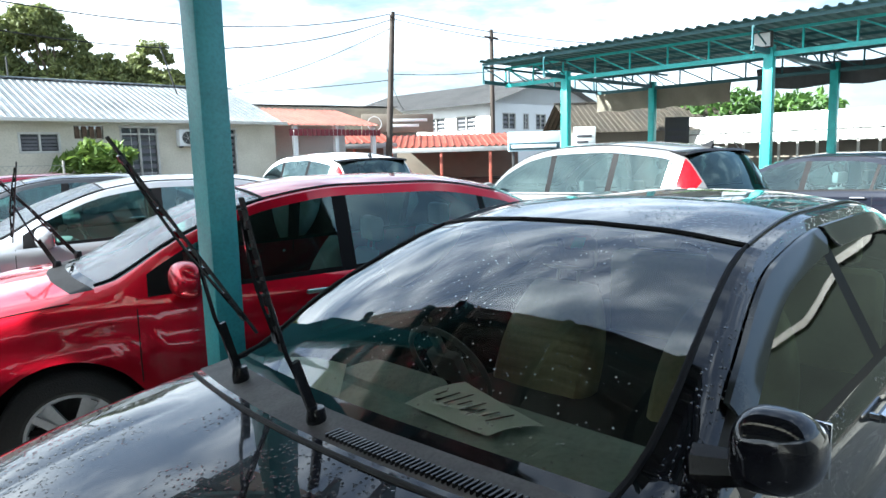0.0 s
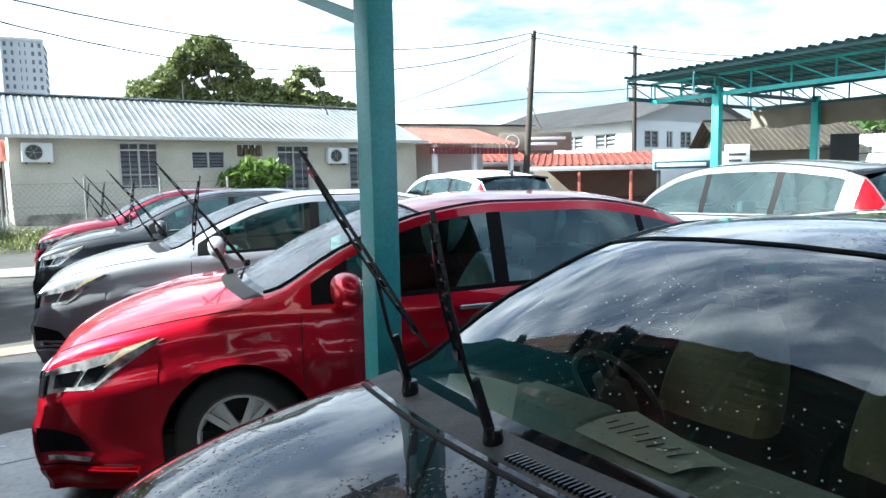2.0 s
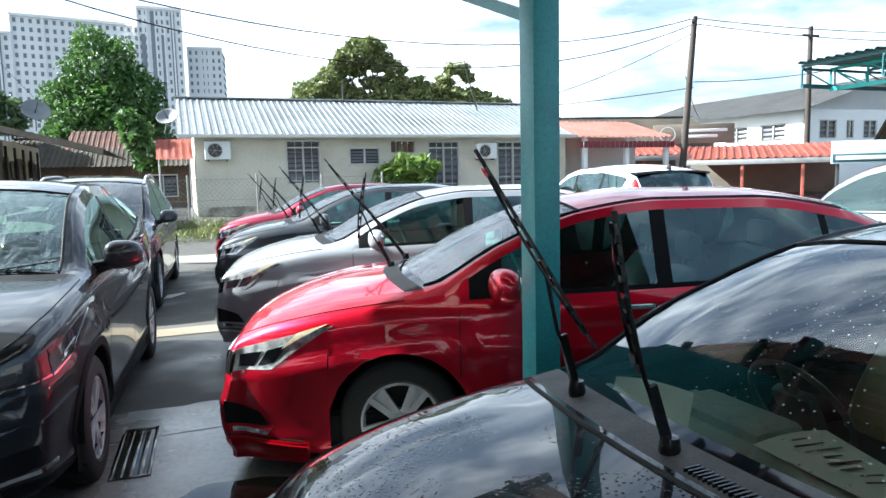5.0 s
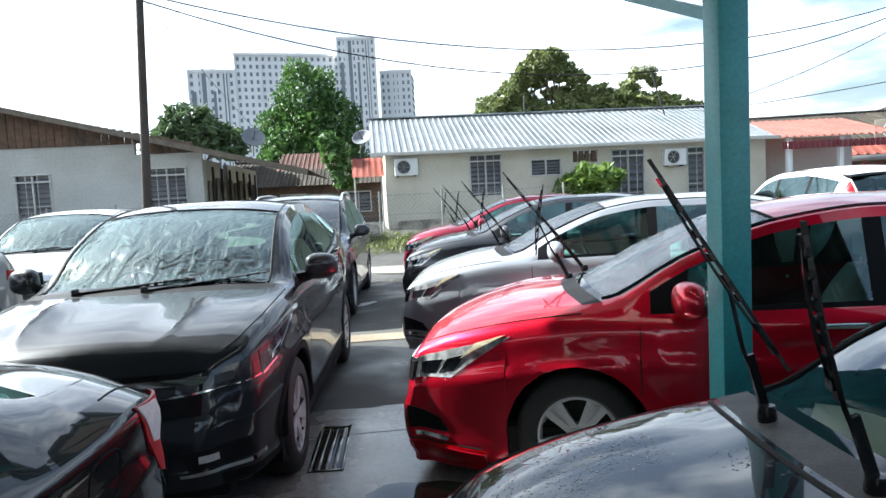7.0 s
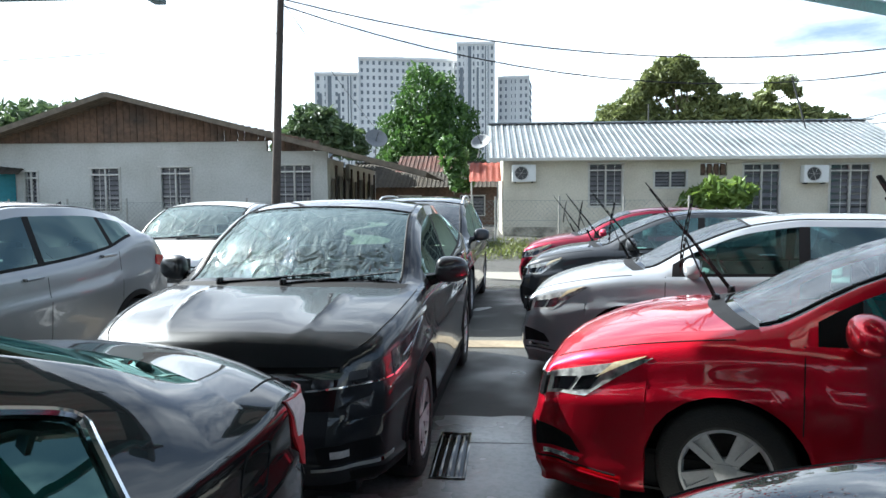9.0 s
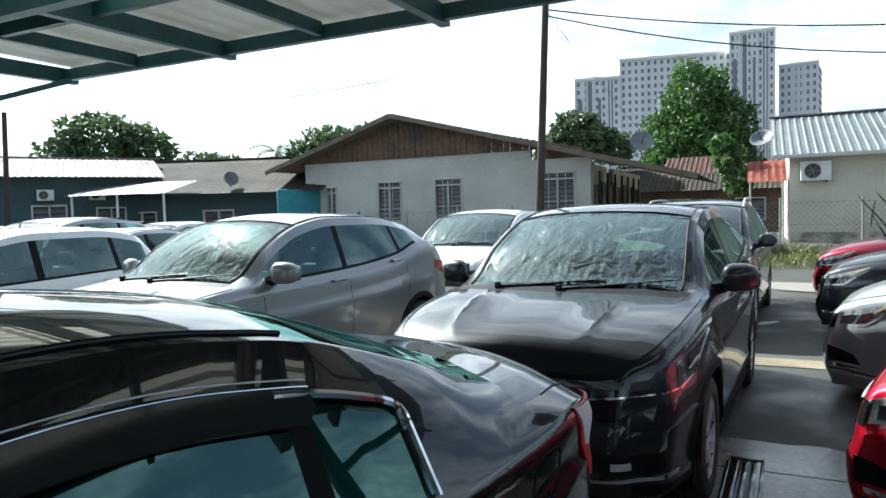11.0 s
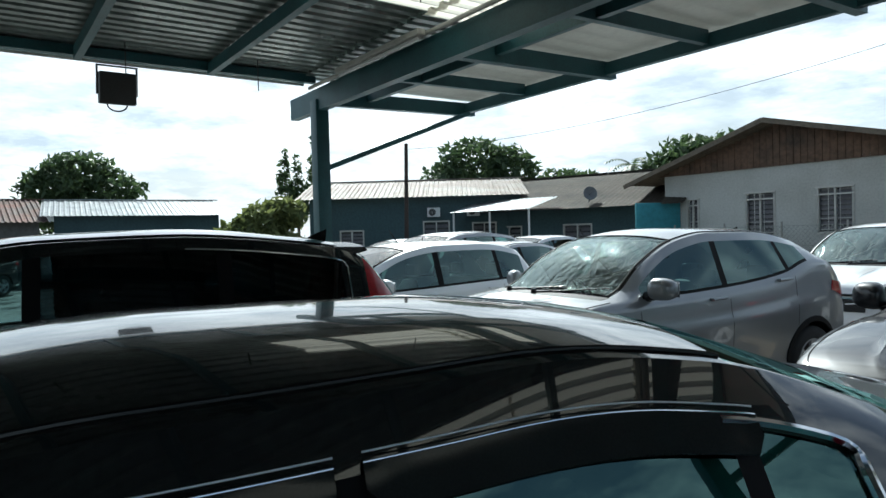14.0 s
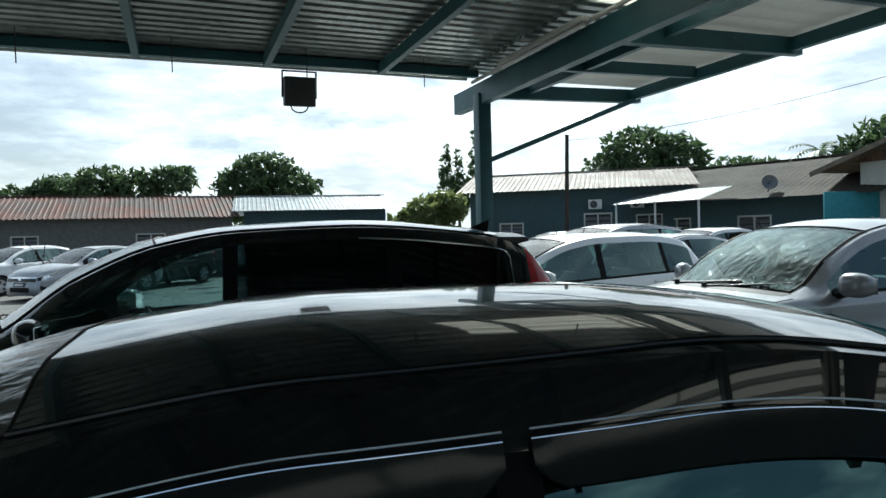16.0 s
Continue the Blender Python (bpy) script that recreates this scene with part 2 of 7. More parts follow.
LAMP_WHITE = material("white_lens", (0.75, 0.73, 0.72), 0.1, 0.1, vary=0.2, scale=16, coat=1.0)
VISOR = material("smoked_visor", (0.024, 0.028, 0.028), 0.10, vary=0.2, fine=200, spec=0.4)
COWL_GREY = material("weathered_grey_plastic", (0.085, 0.08, 0.08), 0.55, vary=0.3, scale=9, fine=120, bump=0.1, bump_scale=200, color2=(0.14, 0.135, 0.13), spec=0.3)
LINING = material("grey_headliner", (0.46, 0.45, 0.42), 0.9, vary=0.1, fine=150)
LENS_PALE = material("clear_tail_lens", (0.88, 0.82, 0.82), 0.45, vary=0.15, scale=20)
LENS_RED = material("bright_red_lens", (0.62, 0.010, 0.020), 0.4, vary=0.3, scale=16)
CABIN_GREY = material("grey_dashboard", (0.42, 0.50, 0.46), 0.65, vary=0.2, bump=0.15, bump_scale=200)
CABIN = material("dark_cabin", (0.08, 0.08, 0.078), 0.7, vary=0.2, bump=0.15, bump_scale=200)
SEAT_DARK = material("dark_seat_fabric", (0.13, 0.13, 0.125), 0.85, vary=0.25, fine=150, bump=0.2)
SEAT_GREY = material("grey_seat_fabric", (0.42, 0.43, 0.42), 0.85, vary=0.2, fine=150, bump=0.2)
SEAT_TAN = material("tan_seat_leather", (0.28, 0.25, 0.14), 0.5, vary=0.15, bump=0.15, bump_scale=150)
PLATE = material("number_plate", (0.02, 0.02, 0.02), 0.4, vary=0.1)
PAPER = material("paper", (0.80, 0.88, 0.84), 0.8, vary=0.04)
INK = material("ink", (0.05, 0.05, 0.06), 0.7)
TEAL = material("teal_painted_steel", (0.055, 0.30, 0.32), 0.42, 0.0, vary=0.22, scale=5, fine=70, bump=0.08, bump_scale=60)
# darker copy of the teal, with the shade under the roofs put into its colour
TEAL_SHADED = material("shaded_teal_steel", (0.03, 0.11, 0.125), 0.5, vary=0.22, scale=5, fine=70)
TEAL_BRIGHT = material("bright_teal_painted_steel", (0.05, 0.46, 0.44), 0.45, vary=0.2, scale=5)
SHEET = material("galvanised_sheet", (0.30, 0.345, 0.32), 0.34, 0.4, vary=0.35, scale=1.5, fine=14, color2=(0.16, 0.19, 0.175), rvary=0.15)
ZINC = material("zinc_roof", (0.46, 0.49, 0.51), 0.42, 0.5, vary=0.35, scale=0.6, fine=9, color2=(0.28, 0.31, 0.33), rvary=0.12)
SKYLIGHT = material("skylight_sheet", (0.62, 0.62, 0.56), 0.4, vary=0.15, scale=1.5, fine=20, color2=(0.5, 0.48, 0.42))
PANEL = material("translucent_panel", (0.34, 0.34, 0.31), 0.55, vary=0.12, scale=1.2, fine=20, color2=(0.36, 0.36, 0.33))
for sheet_mat, share, tone in ((PANEL, 0.14, (0.26, 0.26, 0.23)), (SKYLIGHT, 0.6, (0.55, 0.53, 0.46))):
    pn = sheet_mat.node_tree
    sheet_mix, through_light = pn.nodes.new("ShaderNodeMixShader"), pn.nodes.new("ShaderNodeBsdfTranslucent")
    through_light.inputs["Color"].default_value = (*tone, 1)
    sheet_mix.inputs["Fac"].default_value = share
    pn.links.new(pn.nodes["Principled BSDF"].outputs["BSDF"], sheet_mix.inputs[1])
    pn.links.new(through_light.outputs["BSDF"], sheet_mix.inputs[2])
    pn.links.new(sheet_mix.outputs["Shader"], pn.nodes["Material Output"].inputs["Surface"])
CREAM = material("cream_wall", (0.60, 0.56, 0.46), 0.85, vary=0.16, scale=0.8, fine=22, bump=0.15, bump_scale=40, color2=(0.47, 0.43, 0.34))
WHITEWALL = material("white_wall", (0.50, 0.505, 0.475), 0.85, vary=0.16, scale=0.7, fine=18, bump=0.12, bump_scale=40, color2=(0.41, 0.405, 0.37))
PALE = material("pale_wall", (0.74, 0.75, 0.74), 0.8, vary=0.08, scale=0.5)
WOOD = material("brown_boards", (0.15, 0.09, 0.058), 0.8, vary=0.45, scale=1.2, fine=9, bump=0.3, bump_scale=30, color2=(0.055, 0.040, 0.03))
OLD_ROOF = material("weathered_roof", (0.105, 0.088, 0.066), 0.9, vary=0.45, scale=0.8, fine=10, bump=0.5, bump_scale=12, color2=(0.06, 0.054, 0.044))
RED_ROOF = material("red_roof", (0.42, 0.115, 0.08), 0.6, vary=0.3, scale=1.0, fine=8, color2=(0.30, 0.075, 0.05))
GREEN_WALL = material("dark_teal_wall", (0.055, 0.10, 0.11), 0.8, vary=0.25, scale=0.7, fine=12)
BLUE_WALL = material("turquoise_wall", (0.06, 0.28, 0.33), 0.7, vary=0.2)
DARKGLASS = material("dark_window", (0.03, 0.035, 0.04), 0.12, vary=0.3, scale=2)
LOUVRE = material("grey_louvre_glass", (0.13, 0.125, 0.135), 0.3, vary=0.35, scale=3)
GRILLE = material("window_grille", (0.55, 0.54, 0.50), 0.5, vary=0.15)
DARK_STEEL = material("dark_steel", (0.05, 0.05, 0.05), 0.55, vary=0.25)
FENCE = material("fence_wire", (0.30, 0.32, 0.30), 0.5, 0.5, vary=0.2)
CONCRETE = material("concrete", (0.36, 0.35, 0.32), 0.85, vary=0.25, scale=1.2, fine=25, bump=0.25, bump_scale=30)
BARK = material("bark", (0.15, 0.115, 0.08), 0.9, vary=0.4, scale=3, fine=20, bump=0.5, bump_scale=18)
POLE = material("pole_timber", (0.055, 0.042, 0.034), 0.85, vary=0.35, scale=2, fine=14, bump=0.3)
TOWER = material("tower_wall", (0.80, 0.80, 0.79), 0.8, vary=0.08, scale=0.05)
TOWER_GREY = material("tower_grey", (0.20, 0.225, 0.25), 0.7, vary=0.1, scale=0.05)
SIGN = material("sign_board", (0.70, 0.74, 0.74), 0.5, vary=0.08)
SIGN_PALE = material("sign_pale_blue", (0.50, 0.66, 0.74), 0.5, vary=0.08)
SIGN_BLUE = material("sign_dark_teal", (0.03, 0.07, 0.085), 0.5, vary=0.1)
CANVAS = material("brown_canvas", (0.20, 0.175, 0.14), 0.8, vary=0.25, scale=1.0)


def leaf_material(name, c1, c2):
    m = bpy.data.materials.new(name)
    m.use_nodes = True
    nt = m.node_tree
    b = nt.nodes["Principled BSDF"]
    b.inputs["Roughness"].default_value = 0.55
    g = nt.nodes.new("ShaderNodeNewGeometry")
    r = nt.nodes.new("ShaderNodeValToRGB")
    r.color_ramp.elements[0].color, r.color_ramp.elements[1].color = (*c1, 1), (*c2, 1)
    nt.links.new(g.outputs["Random Per Island"], r.inputs["Fac"])
    nt.links.new(r.outputs["Color"], b.inputs["Base Color"])
    t = nt.nodes.new("ShaderNodeBsdfTranslucent")
    nt.links.new(r.outputs["Color"], t.inputs["Color"])
    mx = nt.nodes.new("ShaderNodeMixShader")
    mx.inputs["Fac"].default_value = 0.3
    nt.links.new(b.outputs["BSDF"], mx.inputs[1])
    nt.links.new(t.outputs["BSDF"], mx.inputs[2])
    nt.links.new(mx.outputs["Shader"], nt.nodes["Material Output"].inputs["Surface"])
    return m


LEAF = leaf_material("broad_leaves", (0.03, 0.075, 0.015), (0.10, 0.19, 0.04))
LEAF_DARK = leaf_material("dark_leaves", (0.04, 0.07, 0.03), (0.105, 0.155, 0.06))
LEAF_BRIGHT = leaf_material("bright_leaves", (0.07, 0.13, 0.02), (0.18, 0.26, 0.05))
LEAF_VERGE = leaf_material("verge_grass", (0.07, 0.10, 0.02), (0.20, 0.22, 0.06))
LEAF_OLIVE = leaf_material("olive_leaves", (0.085, 0.11, 0.035), (0.23, 0.26, 0.09))


def ground_material():
    """Worn asphalt and concrete, with damp patches and puddles that mirror."""
    m = material("wet_ground", (0.040, 0.038, 0.033), 0.75, vary=0.3, scale=0.35, fine=40, bump=0.35, bump_scale=60, color2=(0.066, 0.062, 0.052))
    nt = m.node_tree
    b = nt.nodes["Principled BSDF"]
    tc = nt.nodes.new("ShaderNodeTexCoord")
    n = nt.nodes.new("ShaderNodeTexNoise")
    n.inputs["Scale"].default_value, n.inputs["Detail"].default_value = 0.8, 3.0
    r = nt.nodes.new("ShaderNodeValToRGB")
    r.color_ramp.elements[0].position, r.color_ramp.elements[1].position = 0.36, 0.56
    r.color_ramp.elements[0].color, r.color_ramp.elements[1].color = (0.26, 0.26, 0.26, 1), (0.75, 0.75, 0.75, 1)
    nt.links.new(tc.outputs["Object"], n.inputs["Vector"])
    nt.links.new(n.outputs["Fac"], r.inputs["Fac"])
    nt.links.new(r.outputs["Color"], b.inputs["Roughness"])
    return m


GROUND = ground_material()
WET_CONCRETE = material("wet_concrete", (0.25, 0.25, 0.235), 0.26, vary=0.3, scale=1.3, fine=30, bump=0.12, bump_scale=50, color2=(0.17, 0.168, 0.155), rvary=0.14)
PUDDLE = material("dark_puddle", (0.035, 0.032, 0.024), 0.05, vary=0.2, scale=3)

# ---- mesh helpers ----
def part(name, bm, mat, parent=None, label="", smooth=True):
    me = bpy.data.meshes.new(name)
    bm.normal_update()
    bm.to_mesh(me)
    bm.free()
    me.materials.append(mat)
    if smooth:
        for f in me.polygons:
            f.use_smooth = True
        me.set_sharp_from_angle(angle=radians(38))
    ob = new(name, me)
    if parent:
        ob.parent = parent
    if label:
        ob["label"] = label
    return ob


def thing(name, m, label, category, group="", kind=""):
    ob = new(name)
    ob.empty_display_size = 0.2
    ob.matrix_world = m
    return tagged(ob, label, category, group, kind)


def box(bm, lo, hi, bevel=0.0, m=None):
    """A box from corner to corner, with rounded edges, added to bm."""
    t = bmesh.new()
    bmesh.ops.create_cube(t, size=1)
    for v in t.verts:
        v.co = Vector([lo[i] + (v.co[i] + 0.5) * (hi[i] - lo[i]) for i in range(3)])
    if bevel:
        bmesh.ops.bevel(t, geom=t.edges[:], offset=bevel, segments=2, affect="EDGES", profile=0.5)
    return merge(bm, t, m)


def merge(bm, t, m=None):
    vs = {}
    for v in t.verts:
        vs[v] = bm.verts.new(m @ v.co if m else v.co)
    for f in t.faces:
        try:
            bm.faces.new([vs[v] for v in f.verts])
        except ValueError:
            pass
    t.free()
    return bm


def grid(bm, rows, close=False):
    """A skin over rows of points."""
    vs = [[bm.verts.new(p) for p in r] for r in rows]
    for a, b in zip(vs, vs[1:]):
        k = len(a)
        for i in range(k if close else k - 1):
            try:
                bm.faces.new((a[i], a[(i + 1) % k], b[(i + 1) % k], b[i]))
            except ValueError:
                pass
    return vs


def lathe(bm, prof, n=24, axis="y", m=None):
    """prof: (radius, along) pairs turned about an axis."""
    t = bmesh.new()
    rows = []
    for r, h in prof:
        row = []
        for i in range(n):
            a = 2 * math.pi * i / n
            c, s = r * math.cos(a), r * math.sin(a)
            row.append({"y": (c, h, s), "z": (c, s, h), "x": (h, c, s)}[axis])
        rows.append(row)
    grid(t, rows, True)
    return merge(bm, t, m)


def rod(bm, p, q, r0, r1=None, n=8):
    """A tapered rod between two points, with closed ends."""
    p, q = Vector(p), Vector(q)
    r1 = r0 if r1 is None else r1
    d = (q - p)
    m = Matrix.Translation(p) @ d.to_track_quat("Z", "Y").to_matrix().to_4x4()
    h = d.length
    return lathe(bm, [(0.0005, 0), (r0, 0), (r1, h), (0.0005, h)], n, "z", m)


def beam(bm, p, q, w, h, up=(0, 0, 1)):
    """A straight bar of rectangular section from p to q."""
    p, q = Vector(p), Vector(q)
    d = (q - p).normalized()
    s = d.cross(Vector(up)).normalized()
    u = s.cross(d)
    for a, b in ((p, q),):
        ring = [[e + s * (i * w / 2) + u * (j * h / 2) for i, j in ((-1, -1), (1, -1), (1, 1), (-1, 1))] for e in (a, b)]
        vs = grid(bm, ring, True)
        bm.faces.new(vs[0][::-1])
        bm.faces.new(vs[1])
    return bm


def tube(bm, pts, r, n=6):
    """One continuous round tube through points."""
    pts = [Vector(p) for p in pts]
    rows = []
    for i, p in enumerate(pts):
        d = (pts[min(i + 1, len(pts) - 1)] - pts[max(i - 1, 0)]).normalized()
        s = d.cross(Vector((0.13, 0.21, 0.97))).normalized()
        u = s.cross(d)
        rows.append([p + (s * math.cos(2 * math.pi * k / n) + u * math.sin(2 * math.pi * k / n)) * r for k in range(n)])
    grid(bm, rows, True)
    return bm


def curve_of(points):
    """A smooth function through control points (monotone between them)."""
    x = np.array([p[0] for p in points], float)
    y = np.array([p[1] for p in points], float)
    h = np.diff(x)
    d = np.diff(y) / h
    s = np.zeros(len(x))
    s[0], s[-1] = d[0], d[-1]
    for i in range(1, len(x) - 1):
        if d[i - 1] * d[i] > 0:
            w1, w2 = 2 * h[i] + h[i - 1], h[i] + 2 * h[i - 1]
            s[i] = (w1 + w2) / (w1 / d[i - 1] + w2 / d[i])

    def f(v):
        v = min(max(v, x[0]), x[-1])
        i = min(int(np.searchsorted(x, v, "right")) - 1, len(h) - 1)
        t = (v - x[i]) / h[i]
        return float((2 * t**3 - 3 * t**2 + 1) * y[i] + (t**3 - 2 * t**2 + t) * h[i] * s[i]
                     + (-2 * t**3 + 3 * t**2) * y[i + 1] + (t**3 - t**2) * h[i] * s[i + 1])
    return f


# ---- cars ----
SECTION = [(0.0, 0.925), (0.06, 0.972), (0.12, 0.985), (0.18, 0.982), (0.24, 0.978), (0.36, 0.986), (0.5, 0.994), (0.62, 1.0), (0.68, 1.003), (0.72, 0.985), (0.80, 0.974), (0.90, 0.966), (0.96, 0.95), (1.0, 0.925)]
section_width = curve_of(SECTION)
NOSE = curve_of([(0, 0.55), (0.12, 0.25), (0.3, 0.0), (0.52, 0.05), (0.6, 0.32), (0.8, 0.5), (1.0, 0.75), (1.3, 1.3)])
TAIL = curve_of([(0, 0.6), (0.15, 0.25), (0.32, 0.0), (0.52, 0.05), (0.62, 0.35), (0.9, 0.4), (1.0, 0.4), (1.3, 0.4)])


class Shape:
    """The outer skin of a car; s runs from the nose to the tail, the car's own x from tail to nose."""
    def __init__(self, k):
        self.k = k
        self.L, self.W = k["length"], k["width"] / 2
        self.top, self.belt = curve_of(k["top"]), curve_of(k["belt"])
        self.rail = curve_of(k["rail"])
        self.sill = curve_of(k["sill"])
        self.crown = curve_of(k.get("crown", ((0, 0.055), (1, 0.055))))
        L = self.L
        nose, tail = k.get("nose", 0.42), k.get("tail", 0.60)
        self.bulge = curve_of([(0, 0.0), (0.3, 0.05), (k["cowl"] - 0.13, 0.17), (k["cowl"] + 0.1, 0.19), (k["header"], 0.11), (k["header"] + 0.7, 0.0),
                               (k["rear_head"] - 0.5, 0.0), (k["rear_head"], -0.05), (k["rear_foot"], -0.09), (L, 0.0)])
        self.plan = curve_of([(0, nose), (0.02, nose + 0.08 if nose >= 0.6 else nose + 0.13), (0.06, max(nose + 0.2, 0.72) if nose < 0.6 else nose + 0.13), (0.14, 0.80 if nose < 0.6 else 0.875), (0.30, 0.92), (0.60, 0.975), (1.0, 1.0),
                              (L - 1.1, 1.0), (L - 0.55, 0.965), (L - 0.25, 0.91), (L - 0.10, 0.84), (L - 0.03, tail + 0.10), (L, tail)])

    def bow(self, s, y):
        """How far the skin stands ahead of its station, most on the centre line."""
        r = min(self.rail(s) * self.W, self.half(s) * 0.9)
        return self.k.get("bow", 1.0) * self.bulge(s) * max(0.0, 1 - (abs(y) / max(r, 0.05)) ** 2)

    def half(self, s):
        return self.W * self.plan(s)

    def wide(self, v):
        """The flank's share of the half width at a share of its height; the shoulder may stand further out."""
        return section_width(v) + (self.k.get("shoulder", 0.925) - 0.925) * max(0.0, (v - 0.72) / 0.28)

    def warp(self, p):
        """Rounds the nose and the tail, in plan and in profile."""
        s = self.L / 2 - p.x
        for d, amount, sign in ((s, self.k.get("round", 0.07), -1), (self.L - s, self.k.get("round_tail", 0.08), 1)):
            if d < 0.7:
                f = (1 - max(d, 0) / 0.7) ** 2
                zb, zt = self.sill(self.L / 2 - p.x), self.belt(self.L / 2 - p.x)
                h = min(max((p.z - zb) / max(zt - zb, 0.1), 0), 1.3)
                p.x += sign * f * (amount * (abs(p.y) / self.W) ** 2 + 0.9 * amount * (NOSE(h) if sign < 0 else TAIL(h)))
        return p

    def side(self, s, z, out=0.0):
        """The point of the left flank at height z."""
        return self.warp(self.flank(s, z, out))

    def flank(self, s, z, out=0.0):
        zb, b = self.sill(s), self.belt(s)
        v = min(max((z - zb) / (b - zb), 0), 1)
        return Vector((self.L / 2 - s, self.half(s) * self.wide(v) + out, z))

    def front(self, y, z, out=0.0, rear=False):
        """The point of the nose (or tail) at y, z."""
        lo, hi = (0.0, 0.9)
        for _ in range(22):
            mid = (lo + hi) / 2
            s = self.L - mid if rear else mid
            if self.flank(s, z).y < abs(y):
                lo = mid
            else:
                hi = mid
        s = -out + hi if hi > 0.001 else -out
        p = self.warp(Vector((self.L / 2 - s - out * 1.0 if not rear else -self.L / 2 + s + out * 1.0, y, z)))
        p.x += -out if rear else out
        return p

    def upper(self, s):
        """Belt, glass foot, glass head, rail and roof points of the left half."""
        b, t, w = self.belt(s), self.top(s), self.half(s)
        r = min(self.rail(s) * self.W, w * 0.9)
        hgt = max(t - b, 0.012)
        crown = min(self.crown(s), 0.42 * hgt)
        y0, zr = w * self.wide(1.0), t - crown
        glass_lo = b + min(0.025, 0.2 * hgt)
        glass_hi = max(glass_lo + 0.002, zr - min(self.k.get("frame", 0.07), 0.3 * hgt))

        def at(z):
            f = (z - b) / max(zr - b, 1e-4)
            return (y0 + (r - y0) * f + 0.022 * math.sin(math.pi * f) * min(1, hgt / 0.3), z)
        pts = [at(glass_lo), at(glass_hi), (r, zr)]
        for f in (0.97, 0.93, 0.70, 0.62, 0.585, 0.555, 0.23, 0.0):
            lift = 0.0
            if 0.2 < s < self.k["cowl"] - 0.2 and f == 0.70:
                lift = self.k.get("ridge", 0.010) * math.sin(math.pi * (s - 0.2) / (self.k["cowl"] - 0.4)) ** 0.5
            if self.k.get("crease") and f == 0.585 and 0.12 < s < self.k["cowl"] - 0.12:
                lift = self.k["crease"] * min(1, (s - 0.12) / 0.40, (self.k["cowl"] - 0.12 - s) / 0.25)
            pts.append((r * f, t - crown * abs(f) ** 2.6 + lift))
        return pts


LOW = [v for v, _ in SECTION]
PROUD = {"indicator": 0.008, "lamp_reflector": 0.007, "projector": 0.007, "lamp_rim": 0.008, "grille_wing": 0.009, "lamp_strip": 0.008, "lower_lip": 0.022, "side_skirt": 0.016, "front_lip": 0.010, "fog_lamp": 0.010, "fog_trim": 0.012, "tail_lamp": 0.007, "reversing_lens": 0.011}


def quad_patch(shape, corners, mode="side", out=0.006, nu=8, nv=4, thick=0.012, mirror=False):
    """A thin shell that follows the skin; corners (s or y, z) in turn: first edge, then the one opposite."""
    bm = bmesh.new()
    rows = []
    (a, b, c, d) = corners
    for j in range(nv + 1):
        f = j / nv
        row = []
        for i in range(nu + 1):
            g = i / nu
            u = (a[0] * (1 - g) + b[0] * g) * (1 - f) + (d[0] * (1 - g) + c[0] * g) * f
            z = (a[1] * (1 - g) + b[1] * g) * (1 - f) + (d[1] * (1 - g) + c[1] * g) * f
            if mode == "side":
                p = shape.side(u, z, out)
            else:
                p = shape.front(u, z, out, mode == "rear")
            if mirror:
                p.y = -p.y
            row.append(p)
        rows.append(row)
    grid(bm, rows)
    bmesh.ops.recalc_face_normals(bm, faces=bm.faces[:])
    cen = sum((v.co for v in bm.verts), Vector()) / len(bm.verts)
    bm.normal_update()
    if sum((f.normal.dot(Vector((cen.x * 0.3 if mode == "side" else cen.x, cen.y, 0.05))) for f in bm.faces)) < 0:
        bmesh.ops.reverse_faces(bm, faces=bm.faces[:])
    if thick:
        back = {}
        inward = Vector((0, -math.copysign(thick, cen.y), 0)) if mode == "side" else Vector((-math.copysign(thick, cen.x), 0, 0))
        for e in [e for e in bm.edges if len(e.link_faces) == 1]:
            f = e.link_faces[0]
            q = []
            for v in e.verts:
                if v not in back:
                    back[v] = bm.verts.new(v.co + inward)
                q.append(back[v])
            bm.faces.new((e.verts[1], e.verts[0], q[0], q[1]))
    return bm


